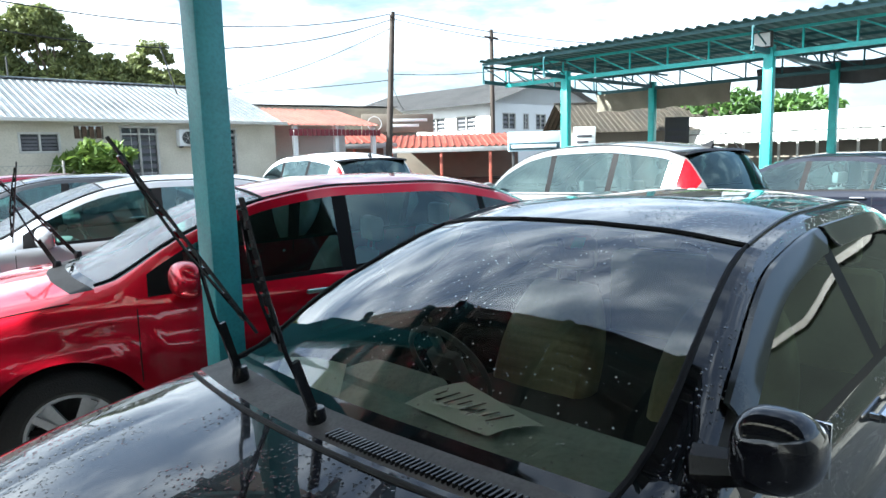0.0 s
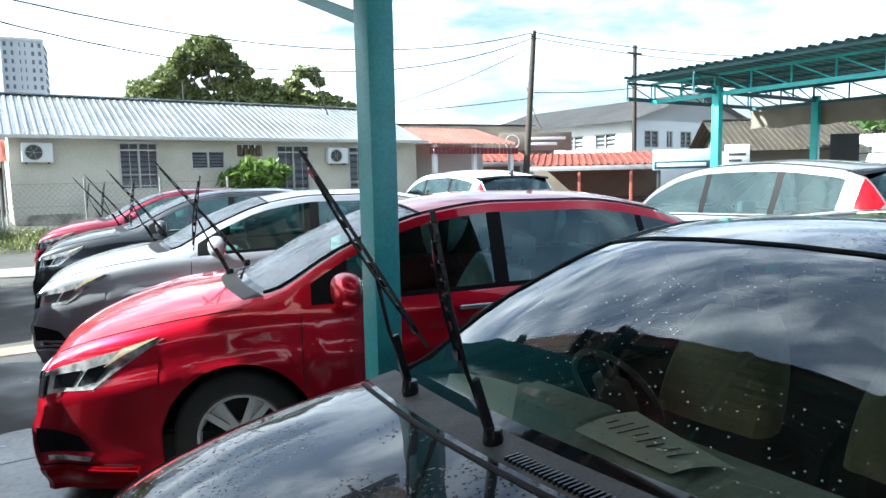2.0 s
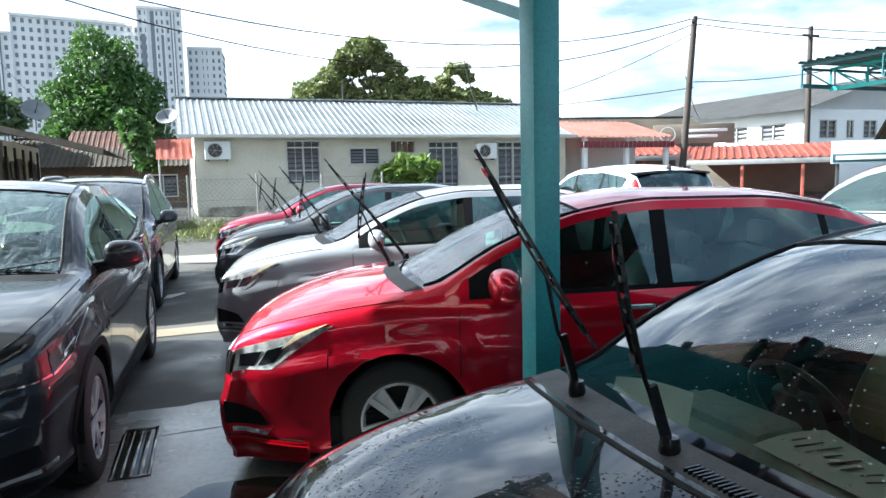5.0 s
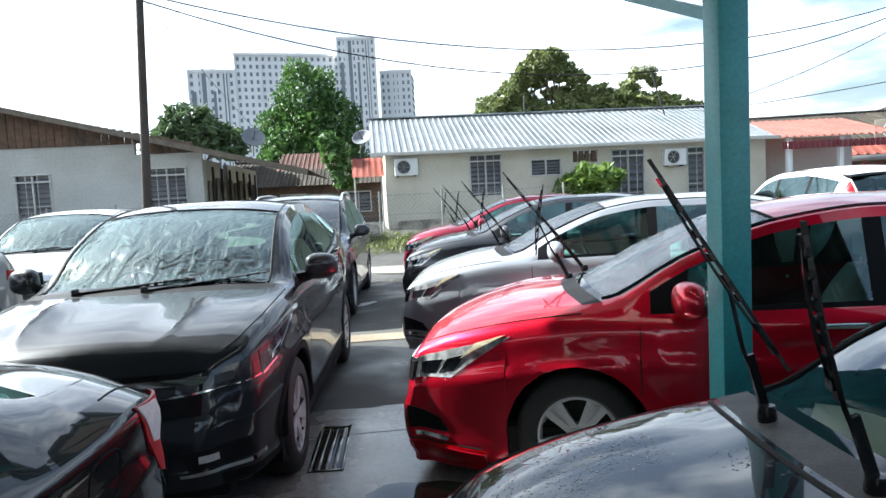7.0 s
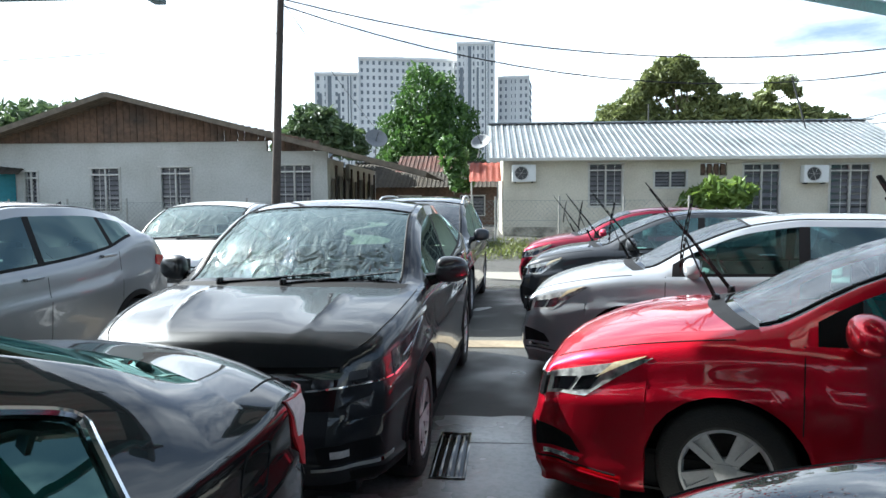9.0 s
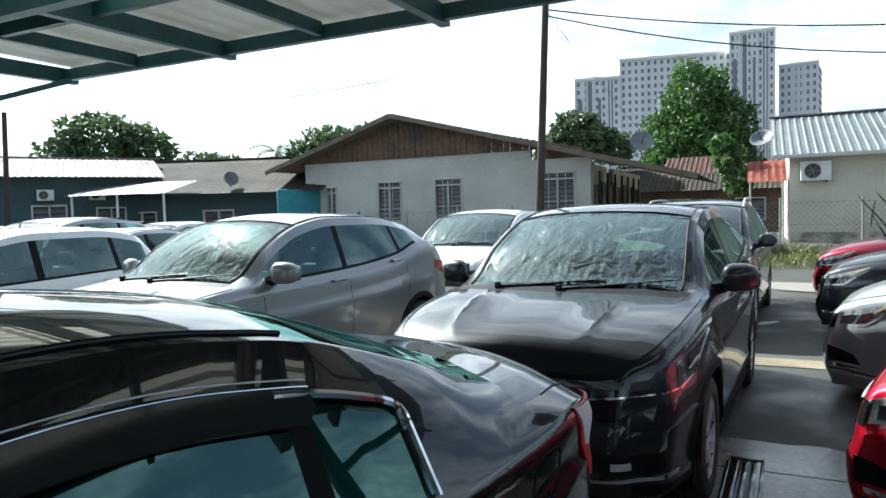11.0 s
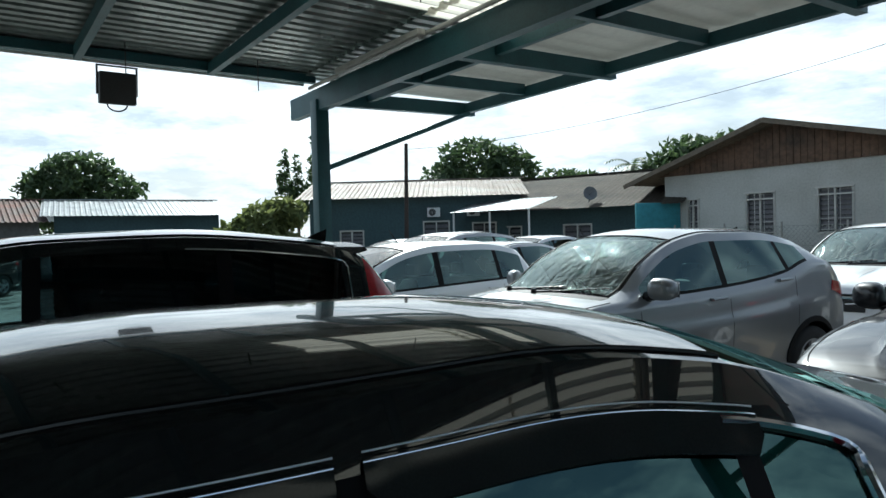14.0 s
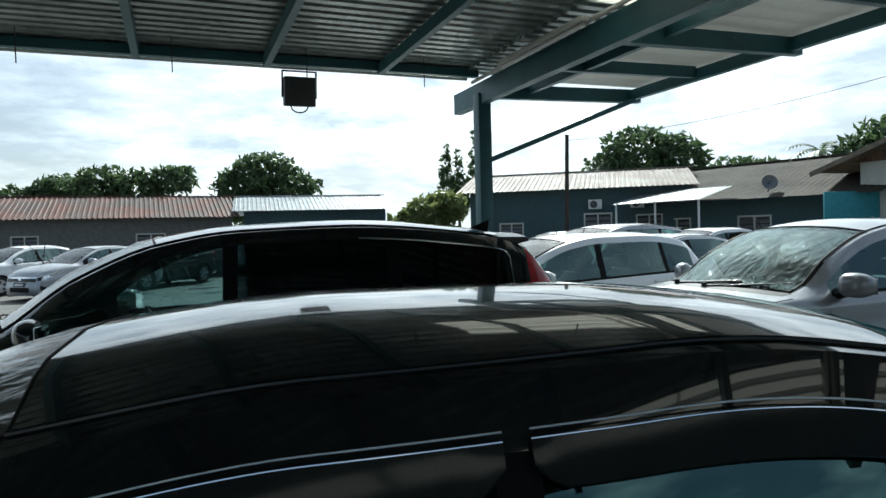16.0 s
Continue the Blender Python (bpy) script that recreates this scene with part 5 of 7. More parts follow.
AWIPE = ((0.0, 0.36, (0.11, 0.0, 0.33), (0.07, 0.03, 0.26)), (-0.42, 0.64, (0.10, 0.0, 0.36), (0.34, -0.02, 0.54)))
FRONT_CAR = scaled(SEDAN, 1.02, 1.03, 0.955, bow=0.6, round=0.18, wipers=AWIPE, seat_back=0.95, frit=0.04, cowl_mat=COWL_GREY, mirror=1.43, mirrors=(1,), mirror_lift=0.065, mirror_tuck=0.05, mirror_size=(0.9, 0.66, 0.9))
REAR_CAR = scaled(SEDAN, 1.07, 1.06, 0.965)
REAR_CAR.update(length=4.95, sail=0.0, seal=0.003, shoulder=0.985, frame=0.115, crown=((0, 0.055), (1.1, 0.06), (1.86, 0.15), (2.4, 0.13), (2.9, 0.10), (3.4, 0.062), (4.95, 0.055)), bow=0.7, rail=((0, 0.40), (0.3, 0.72), (1.05, 0.82), (1.86, 0.75), (2.6, 0.735), (3.5, 0.72), (4.3, 0.74), (4.95, 0.58)), header=1.86, cowl=1.05,
                top=((0, 0.68), (0.05, 0.75), (0.3, 0.86), (0.7, 0.94), (1.05, 1.0), (1.5, 1.25), (1.86, 1.36), (2.4, 1.415), (3.0, 1.415), (3.55, 1.36), (4.0, 1.225), (4.35, 1.09), (4.75, 1.04), (4.91, 0.985), (4.95, 0.90)),
                rear_foot=4.38, rear_head=3.62, windows=((1.40, 2.70), (2.78, 3.53), (3.59, 3.84)), doors=(1.34, 2.74, 3.56),
                belt=((0, 0.63), (0.1, 0.70), (0.5, 0.80), (1.1, 0.89), (2.0, 0.885), (3.0, 0.875), (3.9, 0.885), (4.25, 0.91), (4.6, 0.955), (4.95, 0.88)),
                lamps=[("tail_lamp", "side", ((4.92, 0.60), (4.74, 0.68), (4.56, 0.945), (4.88, 0.925)), LENS_RED),
                       ("reversing_lens", "side", ((4.84, 0.77), (4.72, 0.77), (4.57, 0.942), (4.76, 0.922)), LENS_PALE),
                       ("rear_reflector", "side", ((4.80, 0.36), (4.62, 0.37), (4.62, 0.41), (4.80, 0.42)), LAMP_RED)],
                centre=[("boot_trim", "rear", ((-0.5, 0.80), (0.5, 0.80), (0.5, 0.83), (-0.5, 0.83)), CHROME),
                        ("number_plate", "rear", ((-0.24, 0.62), (0.24, 0.62), (0.24, 0.73), (-0.24, 0.73)), PLATE)])
front_sedan, FRONT_SHAPE = build_car("black_sedan", FRONT_CAR, "wet_black", place(1.70, 1.90, 201.7), "wet black sedan with wipers raised and tan seats", wipers_up=True,
                                     seat_mat=SEAT_TAN, screen_mat=GLASS_CLEAR, glass_mat=GLASS_GREEN, cabin_mat=CABIN_GREY)
roof_extras(front_sedan, FRONT_SHAPE)
rear_sedan, REAR_SHAPE = build_car("black_saloon", REAR_CAR, "black", place(-2.03, -0.37, -84), "polished black saloon reflecting the canopy", glass_mat=GLASS_FILM)
roof_extras(rear_sedan, REAR_SHAPE, True, False)
visors(rear_sedan, REAR_SHAPE, ((1.42, 2.715), (2.765, 3.60)), 0.09)
chrome_line(rear_sedan, REAR_SHAPE, 1.45, 3.84)
visors(front_sedan, FRONT_SHAPE, ((1.52, 2.42), (2.46, 3.32)), 0.08, False)


# the notice and loose sheets behind the windscreen of the front sedan
def sheet(name, pts, mat, label, lift=0.0):
    bm = bmesh.new()
    a, b, c, d = [Vector(p) for p in pts]
    rows = []
    for j in range(7):
        f = j / 6
        rows.append([(a.lerp(b, i / 6)).lerp(d.lerp(c, i / 6), f) + Vector((0, 0, lift * (math.sin(math.pi * i / 6) + 0.6 * (f - 0.5) ** 2))) for i in range(7)])
    grid(bm, rows)
    bmesh.ops.recalc_face_normals(bm, faces=bm.faces[:])
    bmesh.ops.solidify(bm, geom=bm.faces[:], thickness=0.001)
    return tagged(part(name, bm, mat), label, "paper", "papers on the dashboard")


notice = sheet("paper_notice", ((0.90, 1.78, 0.838), (1.13, 1.85, 0.845), (1.17, 1.44, 0.842), (1.01, 1.46, 0.838)), PAPER, "pale green printed notice lying on the dashboard", 0.012)
for i in range(8):
    bm = bmesh.new()
    f = 0.12 + 0.1 * i
    p0 = Vector((0.90, 1.78, 0.849)).lerp(Vector((1.01, 1.46, 0.849)), f)
    p1 = Vector((1.13, 1.85, 0.852)).lerp(Vector((1.17, 1.44, 0.852)), f)
    q0, q1 = p0.lerp(p1, 0.25 + 0.1 * (i % 3 == 0)), p0.lerp(p1, 0.55 + 0.25 * ((i * 7) % 5) / 5)
    beam(bm, q0 + Vector((0, 0, 0.006)), q1 + Vector((0, 0, 0.006)), 0.008, 0.0006)
    part("printed_line", bm, INK, notice)
sheet("paper_sheet", ((0.585, 1.975, 0.970), (0.706, 1.69, 1.012), (0.635, 1.545, 0.945), (0.535, 1.84, 0.945)), PAPER, "white sheet propped at the foot of the windscreen", 0.01)
cw = FRONT_CAR["cowl"]
FL = FRONT_SHAPE.L
for i in range(44):
    bm = bmesh.new()
    y = 0.08 + 0.0125 * i
    zt = FRONT_SHAPE.top(cw - 0.07) - 0.03 * (y / 0.75) ** 2.4
    xx = FL / 2 - cw + FRONT_SHAPE.bow(cw - 0.06, y)
    box(bm, (xx + 0.045, y, zt - 0.006), (xx + 0.085, y + 0.0045, zt + 0.006), 0.0)
    part("cowl_vent_slat", bm, BLACK_TRIM, front_sedan, smooth=False)
bm = bmesh.new()
tube(bm, [(FL / 2 - cw + 0.125 + FRONT_SHAPE.bow(cw - 0.125, y), y, FRONT_SHAPE.top(cw - 0.125) - 0.035 * abs(y / 0.72) ** 2.6 + 0.0) for y in np.linspace(-0.68, 0.68, 31)], 0.007, 8)
part("cowl_seal", bm, RUBBER, front_sedan)
tag = bmesh.new()
box(tag, (-0.03, -0.018, -0.001), (0.03, 0.018, 0.001), 0.0, Matrix.Translation((FL / 2 - 1.93, 0.12, FRONT_SHAPE.top(1.93) - 0.022)) @ pose(0, 0, 0, 0, 24, 20))
part("sticker", tag, material("green_sticker", (0.02, 0.35, 0.20), 0.5), front_sedan, "small green sticker inside the windscreen")
bm = bmesh.new()
box(bm, (FL / 2 - 2.06, -0.10, FRONT_SHAPE.top(2.0) - 0.14), (FL / 2 - 2.03, 0.10, FRONT_SHAPE.top(2.0) - 0.08), 0.012)
rod(bm, (FL / 2 - 2.03, 0, FRONT_SHAPE.top(2.0) - 0.11), (FL / 2 - 2.0, 0, FRONT_SHAPE.top(2.0) - 0.05), 0.01)
part("rear_view_mirror", bm, PLASTIC, front_sedan)

# loose papers on the crossover's dashboard
SM = place(-3.0, 4.45, -72)
for lab, y0, y1, x0 in (("white paper sheet on the crossover dashboard", -0.62, -0.36, 0.90), ("folded white paper strip on the crossover dashboard", 0.22, 0.55, 0.93)):
    zt = SUV_SHAPE.belt(SUV["cowl"]) - 0.05
    p = [SM @ Vector(q) for q in ((x0, y0, zt), (x0, y1, zt), (x0 - 0.17, y1 - 0.04, zt + 0.03), (x0 - 0.17, y0 + 0.03, zt + 0.03))]
    sheet("paper_sheet", p, PAPER, lab, 0.02)

# ---- ground and structures ----
UC, US = math.cos(radians(22)), math.sin(radians(22))


def uv(a, b, z=0.0, o=(0.5, 2.95)):
    """A point of the lot's own grid: a along the post row, b across it."""
    return Vector((o[0] + a * UC - b * US, o[1] + a * US + b * UC, z))


bm = bmesh.new()
rows = []
for r in (0, 3, 6, 9, 12, 15, 17, 19, 21, 23, 26, 32, 45, 70, 140, 320, 800, 2500):
    row = []
    for i in range(96):
        x, y = r * math.cos(2 * math.pi * i / 96), r * math.sin(2 * math.pi * i / 96)
        b = (y - 2.95) * UC - (x - 0.5) * US
        z = 0.5 * min(1, max(0, (b - 13.6) / 2.6)) if r < 60 else (0.2 if r < 200 else -1)
        row.append((x, y, z))
    rows.append(row)
grid(bm, rows, True)
bmesh.ops.remove_doubles(bm, verts=bm.verts[:], dist=0.001)
bmesh.ops.recalc_face_normals(bm, faces=bm.faces[:])
ground = tagged(part("ground", bm, GROUND), "damp grey concrete yard with puddles and worn asphalt", "ground", kind="structure")


def strip(name, pts, w, mat, label, z=0.006):
    """A flat strip on the ground along points of the grid."""
    bm = bmesh.new()
    grid(bm, [[uv(a, b - w / 2, z), uv(a, b + w / 2, z)] for a, b in pts])
    bmesh.ops.recalc_face_normals(bm, faces=bm.faces[:])
    for f in bm.faces:
        if f.normal.z < 0:
            f.normal_flip()
    return tagged(part(name, bm, mat), label, "pavement", kind="structure")


bm = bmesh.new()
rng = random.Random(3)
edge = [(-8.0 + 0.1 * i, 2.37 + rng.uniform(-0.02, 0.02)) for i in range(141)]
top = [[uv(a, b, 0.012) for a, b in edge], [uv(a, 1.825, 0.014) for a, b in edge]]
grid(bm, [[uv(a, b, -0.01) for a, b in edge]] + top)
grid(bm, [[uv(a, y, 0.014) for a, b in edge] for y in (1.811, 0.2, -1.3, -2.8, -5.4, -7.8)])
bmesh.ops.recalc_face_normals(bm, faces=bm.faces[:])
for f in bm.faces:
    if f.normal.z < -0.3:
        f.normal_flip()
tagged(part("concrete_apron", bm, WET_CONCRETE), "pale wet concrete slab with an open joint", "pavement", kind="structure")
# streaked reflections in the wet concrete, built as a dark slatted plate
wet_plate = thing("drain_grate", Matrix.Translation(uv(-1.88, 1.24, 0.014)) @ pose(0, 0, 0, 0, 0, 20), "dark slatted plate standing for streaked reflections in the wet concrete", "drain cover")
bm = bmesh.new()
for lo, hi in (((0, 0), (0.02, 0.76)), ((0.19, 0), (0.21, 0.76)), ((0.02, 0), (0.19, 0.02)), ((0.02, 0.74), (0.19, 0.76))):
    box(bm, (lo[0], lo[1], 0.0), (hi[0], hi[1], 0.008), 0.002)
part("frame", bm, PUDDLE, wet_plate)
bm = bmesh.new()
box(bm, (0.02, 0.02, 0.0005), (0.19, 0.74, 0.001))
part("pit", bm, PUDDLE, wet_plate)
for i in range(3):
    bm = bmesh.new()
    box(bm, (0.04 + 0.05 * i, 0.02, 0.001), (0.07 + 0.05 * i, 0.74, 0.006), 0.001)
    part("bar", bm, PUDDLE, wet_plate)
bm = bmesh.new()
ring = []
for i in range(40):
    t = 2 * math.pi * i / 40
    r = 1 + 0.10 * math.sin(3 * t + 1) + 0.06 * math.sin(7 * t)
    ring.append(bm.verts.new(uv(-1.25 + 0.30 * r * math.cos(t), 0.82 + 0.17 * r * math.sin(t), 0.0165)))
bm.faces.new(ring)
tagged(part("puddle", bm, PUDDLE), "dark oily puddle on the concrete", "puddle", kind="structure")

ROADTOP = material("pale_road", (0.21, 0.195, 0.165), 0.8, vary=0.2, scale=0.5, fine=18, bump=0.2, bump_scale=40)
strip("road", [(-30 + 4 * i, 12.3) for i in range(14)], 2.6, ROADTOP, "pale sunlit lane in front of the houses")
# sandy concrete with the band of sun between the cars painted into it
SUNLIT_TAN = material("sunlit_sandy_concrete", (0.16, 0.125, 0.08), 0.8, vary=0.3, scale=1.6, fine=25, bump=0.2, bump_scale=40, color2=(0.27, 0.22, 0.15))
strip("trim", [(-14 + i, 4.9) for i in range(15)], 0.36, SUNLIT_TAN, "sandy concrete strip across the aisle, coloured pale for a band of sunlight", 0.007)
bm = bmesh.new()
bm.faces.new([bm.verts.new(uv(-1.72 + x, 7.1 + y, 0.008)) for x, y in ((0, 0), (0.10, 0.02), (0.30, 0.34), (0.26, 0.42), (0.06, 0.30))])
tagged(part("paint_mark", bm, material("worn_white_marking", (0.62, 0.62, 0.58), 0.7, vary=0.3, scale=6)), "worn patch of white paint on the ground", "road marking", kind="structure")
# grass verge, tufts of blades
bm = bmesh.new()
rng = random.Random(5)
for i in range(9000):
    a, b = rng.uniform(-18, 3), rng.gauss(15.3, 0.6)
    z = 0.5 * min(1, max(0, (b - 13.6) / 2.6))
    p = uv(a, b, z)
    an, h = rng.uniform(0, 6.28), rng.uniform(0.04, 0.14)
    d = Vector((math.cos(an), math.sin(an), 0)) * 0.025
    q = [bm.verts.new(p - d), bm.verts.new(p + d), bm.verts.new(p + Vector((rng.gauss(0, 0.05), rng.gauss(0, 0.05), h)))]
    bm.faces.new(q)
tagged(part("grass", bm, LEAF_VERGE, smooth=False), "rough sunlit grass verge along the fence", "grass", kind="stuff")


def corrugated(bm, p0, along, down, n, pitch=0.2, amp=0.02, steps=4):
    """A ribbed sheet: n ribs side by side along one edge, running down the other vector."""
    p0, along, down = Vector(p0), Vector(along).normalized(), Vector(down)
    nrm = along.cross(down).normalized()
    if nrm.z < 0:
        nrm = -nrm
    prof = ((0, 0), (0.32, 0), (0.45, 1), (0.68, 1), (0.81, 0))
    a = []
    for i in range(n):
        a += [(i + f, h) for f, h in prof]
    a.append((n, 0))
    rows = []
    for j in range(steps + 1):
        rows.append([p0 + along * (x * pitch) + down * (j / steps) + nrm * (h * amp) for x, h in a])
    grid(bm, rows)
    return bm


# ---- the canopy over the camera ----
CZ = 2.92
canopy = tagged(thing("canopy", pose(0, 0, 0), "teal steel carport, shaded members coloured darker, with ribbed metal roof sheets", "carport"), kind="structure")
for a in (-7.3, 0.0):
    bm = bmesh.new()
    p = uv(a, 0)
    box(bm, (-0.062, -0.062, 0.0), (0.062, 0.062, CZ - 0.1), 0.006, pose(p.x, p.y, 0, 0, 0, 22))
    box(bm, (-0.13, -0.13, 0.0), (0.13, 0.13, 0.02), 0.004, pose(p.x, p.y, 0, 0, 0, 22))
    # near post in plain teal, far ones in the copy darkened for shade
    part("post", bm, TEAL if a == 0 else TEAL_SHADED, canopy, "teal painted square steel post")
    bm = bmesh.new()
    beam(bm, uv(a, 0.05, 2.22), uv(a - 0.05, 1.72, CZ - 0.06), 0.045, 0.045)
    part("brace", bm, TEAL if a == 0 else TEAL_SHADED, canopy)
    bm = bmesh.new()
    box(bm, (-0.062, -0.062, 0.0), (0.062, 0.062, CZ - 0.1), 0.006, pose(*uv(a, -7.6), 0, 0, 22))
    part("post", bm, TEAL_SHADED, canopy)
# beams, rafters and purlins all wear the teal darkened for shade
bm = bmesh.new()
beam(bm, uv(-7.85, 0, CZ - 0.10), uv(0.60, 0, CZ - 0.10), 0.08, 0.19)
part("main_beam", bm, TEAL_SHADED, canopy)
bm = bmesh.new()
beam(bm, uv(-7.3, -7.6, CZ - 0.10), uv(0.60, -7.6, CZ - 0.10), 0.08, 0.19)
part("main_beam", bm, TEAL_SHADED, canopy)
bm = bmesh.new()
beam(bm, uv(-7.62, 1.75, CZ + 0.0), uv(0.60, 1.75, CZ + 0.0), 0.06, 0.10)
part("eave_beam", bm, TEAL_SHADED, canopy)
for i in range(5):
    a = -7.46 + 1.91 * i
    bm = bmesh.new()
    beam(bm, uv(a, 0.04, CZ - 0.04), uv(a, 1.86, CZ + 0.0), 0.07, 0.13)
    part("rafter", bm, TEAL_SHADED, canopy)
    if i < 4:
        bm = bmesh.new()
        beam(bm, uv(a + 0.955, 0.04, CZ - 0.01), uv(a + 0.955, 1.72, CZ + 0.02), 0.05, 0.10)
        part("rafter", bm, TEAL_SHADED, canopy)
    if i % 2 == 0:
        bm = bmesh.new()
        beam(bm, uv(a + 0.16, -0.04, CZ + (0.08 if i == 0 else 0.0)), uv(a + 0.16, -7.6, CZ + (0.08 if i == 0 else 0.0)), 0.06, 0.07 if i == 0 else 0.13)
        part("rafter", bm, TEAL_SHADED, canopy)
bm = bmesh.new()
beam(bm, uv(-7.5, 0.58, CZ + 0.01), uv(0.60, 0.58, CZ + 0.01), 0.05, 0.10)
part("purlin", bm, TEAL_SHADED, canopy)
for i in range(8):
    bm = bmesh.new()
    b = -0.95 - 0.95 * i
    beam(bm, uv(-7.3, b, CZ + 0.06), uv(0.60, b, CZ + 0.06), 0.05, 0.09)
    part("purlin", bm, TEAL_SHADED, canopy)
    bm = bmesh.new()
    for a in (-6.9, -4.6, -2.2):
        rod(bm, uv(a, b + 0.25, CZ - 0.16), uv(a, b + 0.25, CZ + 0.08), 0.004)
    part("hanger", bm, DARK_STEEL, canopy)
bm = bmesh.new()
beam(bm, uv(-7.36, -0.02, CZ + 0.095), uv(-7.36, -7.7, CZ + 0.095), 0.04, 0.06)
part("fascia", bm, TEAL_SHADED, canopy)
bm = bmesh.new()
corrugated(bm, uv(-7.45, 1.9, CZ + 0.085), uv(1, 0) - uv(0, 0), uv(0, -1.15) - uv(0, 0), 40, amp=0.006)
part("roof_panel", bm, PANEL, canopy, "pale translucent roof sheets")
SHEETS = ((-7.4, 16, SHEET, "ribbed galvanised roof sheet seen from below"), (-5.4, 5, SKYLIGHT, "translucent skylight sheet between the metal ones"), (-4.775, 29, SHEET, ""),
          (-1.15, 3, SKYLIGHT, "translucent skylight sheet between the metal ones"), (-0.775, 11, SHEET, ""))
for a0, n, mat, lab in SHEETS:
    for b0, long, z, m in ((0.80, 0.94, 0.097, mat), (-0.06, 1.2, 0.13, mat), (-1.24, 6.42, 0.134, mat if n == 3 else SHEET)):
        bm = bmesh.new()
        corrugated(bm, uv(a0, b0, CZ + z), uv(1, 0) - uv(0, 0), uv(0, -long) - uv(0, 0) + Vector((0, 0, 0.004)), n, 0.125, 0.026)
        part("roof_sheet", bm, m, canopy, lab if m is mat else "")
# conduits and tube lamps along the beam
bm = bmesh.new()
rod(bm, uv(-7.3, -0.09, CZ + 0.0), uv(0.60, -0.09, CZ + 0.0), 0.016)
rod(bm, uv(-7.40, -0.1, CZ + 0.05), uv(-7.40, -7.6, CZ + 0.05), 0.014)
part("conduit", bm, GRILLE, canopy)
for a0 in (-6.6, -4.4, -2.0):
    ob = tagged(thing("tube_lamp", Matrix.Translation(uv(a0, -0.16, CZ - 0.02)) @ pose(0, 0, 0, 0, 0, 22), "unlit white tube lamp fixed along the carport beam", "tube lamp", "tube lamps"))
    bm = bmesh.new()
    box(bm, (0, -0.03, -0.01), (1.2, 0.03, 0.03), 0.006)
    part("housing", bm, GRILLE, ob)
    bm = bmesh.new()
    rod(bm, (0.03, 0, -0.025), (1.17, 0, -0.025), 0.014, 0.014, 10)
    part("tube", bm, PALE, ob)
flood = thing("floodlight", Matrix.Translation(uv(-7.42, -1.62, CZ - 0.14)) @ pose(0, 0, 0, 8, 0, 112), "dark square floodlight hung from the carport fascia", "floodlight")
bm = bmesh.new()
box(bm, (-0.13, -0.05, -0.12), (0.13, 0.04, 0.12), 0.012)
part("housing", bm, DARK_STEEL, flood)
bm = bmesh.new()
for x in (-0.145, 0.133):
    box(bm, (x, -0.01, -0.05), (x + 0.012, 0.02, 0.16), 0.003)
box(bm, (-0.145, -0.01, 0.16), (0.145, 0.02, 0.172), 0.003)
part("bracket", bm, DARK_STEEL, flood)
bm = bmesh.new()
for i in range(12):
    t0, t1 = math.pi * i / 12, math.pi * (i + 1) / 12
    rod(bm, (0.07 * math.cos(t0), 0, -0.12 - 0.05 * math.sin(t0)), (0.07 * math.cos(t1), 0, -0.12 - 0.05 * math.sin(t1)), 0.006, 0.006, 5)
part("cable", bm, RUBBER, flood)


# plain unseen wall added to close the yard and darken the cars' reflections
bm = bmesh.new()
wall_a, wall_b = uv(-9, -7.95), uv(9, -7.95)
beam(bm, wall_a + Vector((0, 0, 1.1)), wall_b + Vector((0, 0, 1.1)), 0.2, 2.2)
tagged(part("wall_south", bm, WHITEWALL, smooth=False), "plain pale unseen wall added behind the parked cars", "wall", kind="structure")
# second added wall, out of view: dark for the side glass to mirror
bm = bmesh.new()
beam(bm, uv(9.1, -7.8, 1.75), uv(9.1, -2.4, 1.75), 0.2, 3.5)
east = tagged(part("wall_east", bm, material("dark_reflected_wall", (0.016, 0.024, 0.018), 0.85, vary=0.4, scale=1.5, fine=12), smooth=False), "plain dark unseen wall added at the yard's side, with a pale rail to reflect", "wall", kind="structure")
# pale rail added only to show as a line in those reflections
bm = bmesh.new()
beam(bm, uv(8.97, -7.7, 2.1), uv(8.97, -2.5, 2.2), 0.05, 0.09)
part("rail", bm, CONCRETE, east)


# ---- houses ----
def louvre_window(parent, x, z0, w, h, y=0.0, slats=9, grille=True):
    """A window in a wall along local x: frame, dark glass louvres, and a light steel grille before it."""
    win = new("window")
    win.parent = parent
    win.location = (x, y, z0)
    bm = bmesh.new()
    for lo, hi in (((0, 0), (w, 0.06)), ((0, h - 0.06), (w, h)), ((0, 0.06), (0.06, h - 0.06)), ((w - 0.06, 0.06), (w, h - 0.06)), ((w / 2 - 0.025, 0.06), (w / 2 + 0.025, h - 0.06))):
        box(bm, (lo[0], -0.05, lo[1]), (hi[0], 0.06, hi[1]), 0.006)
    part("frame", bm, GRILLE, win)
    bm = bmesh.new()
    box(bm, (0.03, 0.05, 0.03), (w - 0.03, 0.06, h - 0.03))
    part("pane", bm, DARKGLASS, win)
    for i in range(slats):
        bm = bmesh.new()
        z = 0.1 + (h - 0.2) * i / slats
        box(bm, (0.07, -0.0, z), (w - 0.07, 0.012, z + 0.75 * (h - 0.2) / slats), 0.002, Matrix.Translation((0, 0.01, z)) @ pose(0, 0, 0, -20, 0, 0) @ Matrix.Translation((0, -0.01, -z)))
        part("slat", bm, LOUVRE, win)
    if grille:
        bm = bmesh.new()
        n = max(3, int(w / 0.26))
        for i in range(n + 1):
            xx = 0.03 + (w - 0.06) * i / n
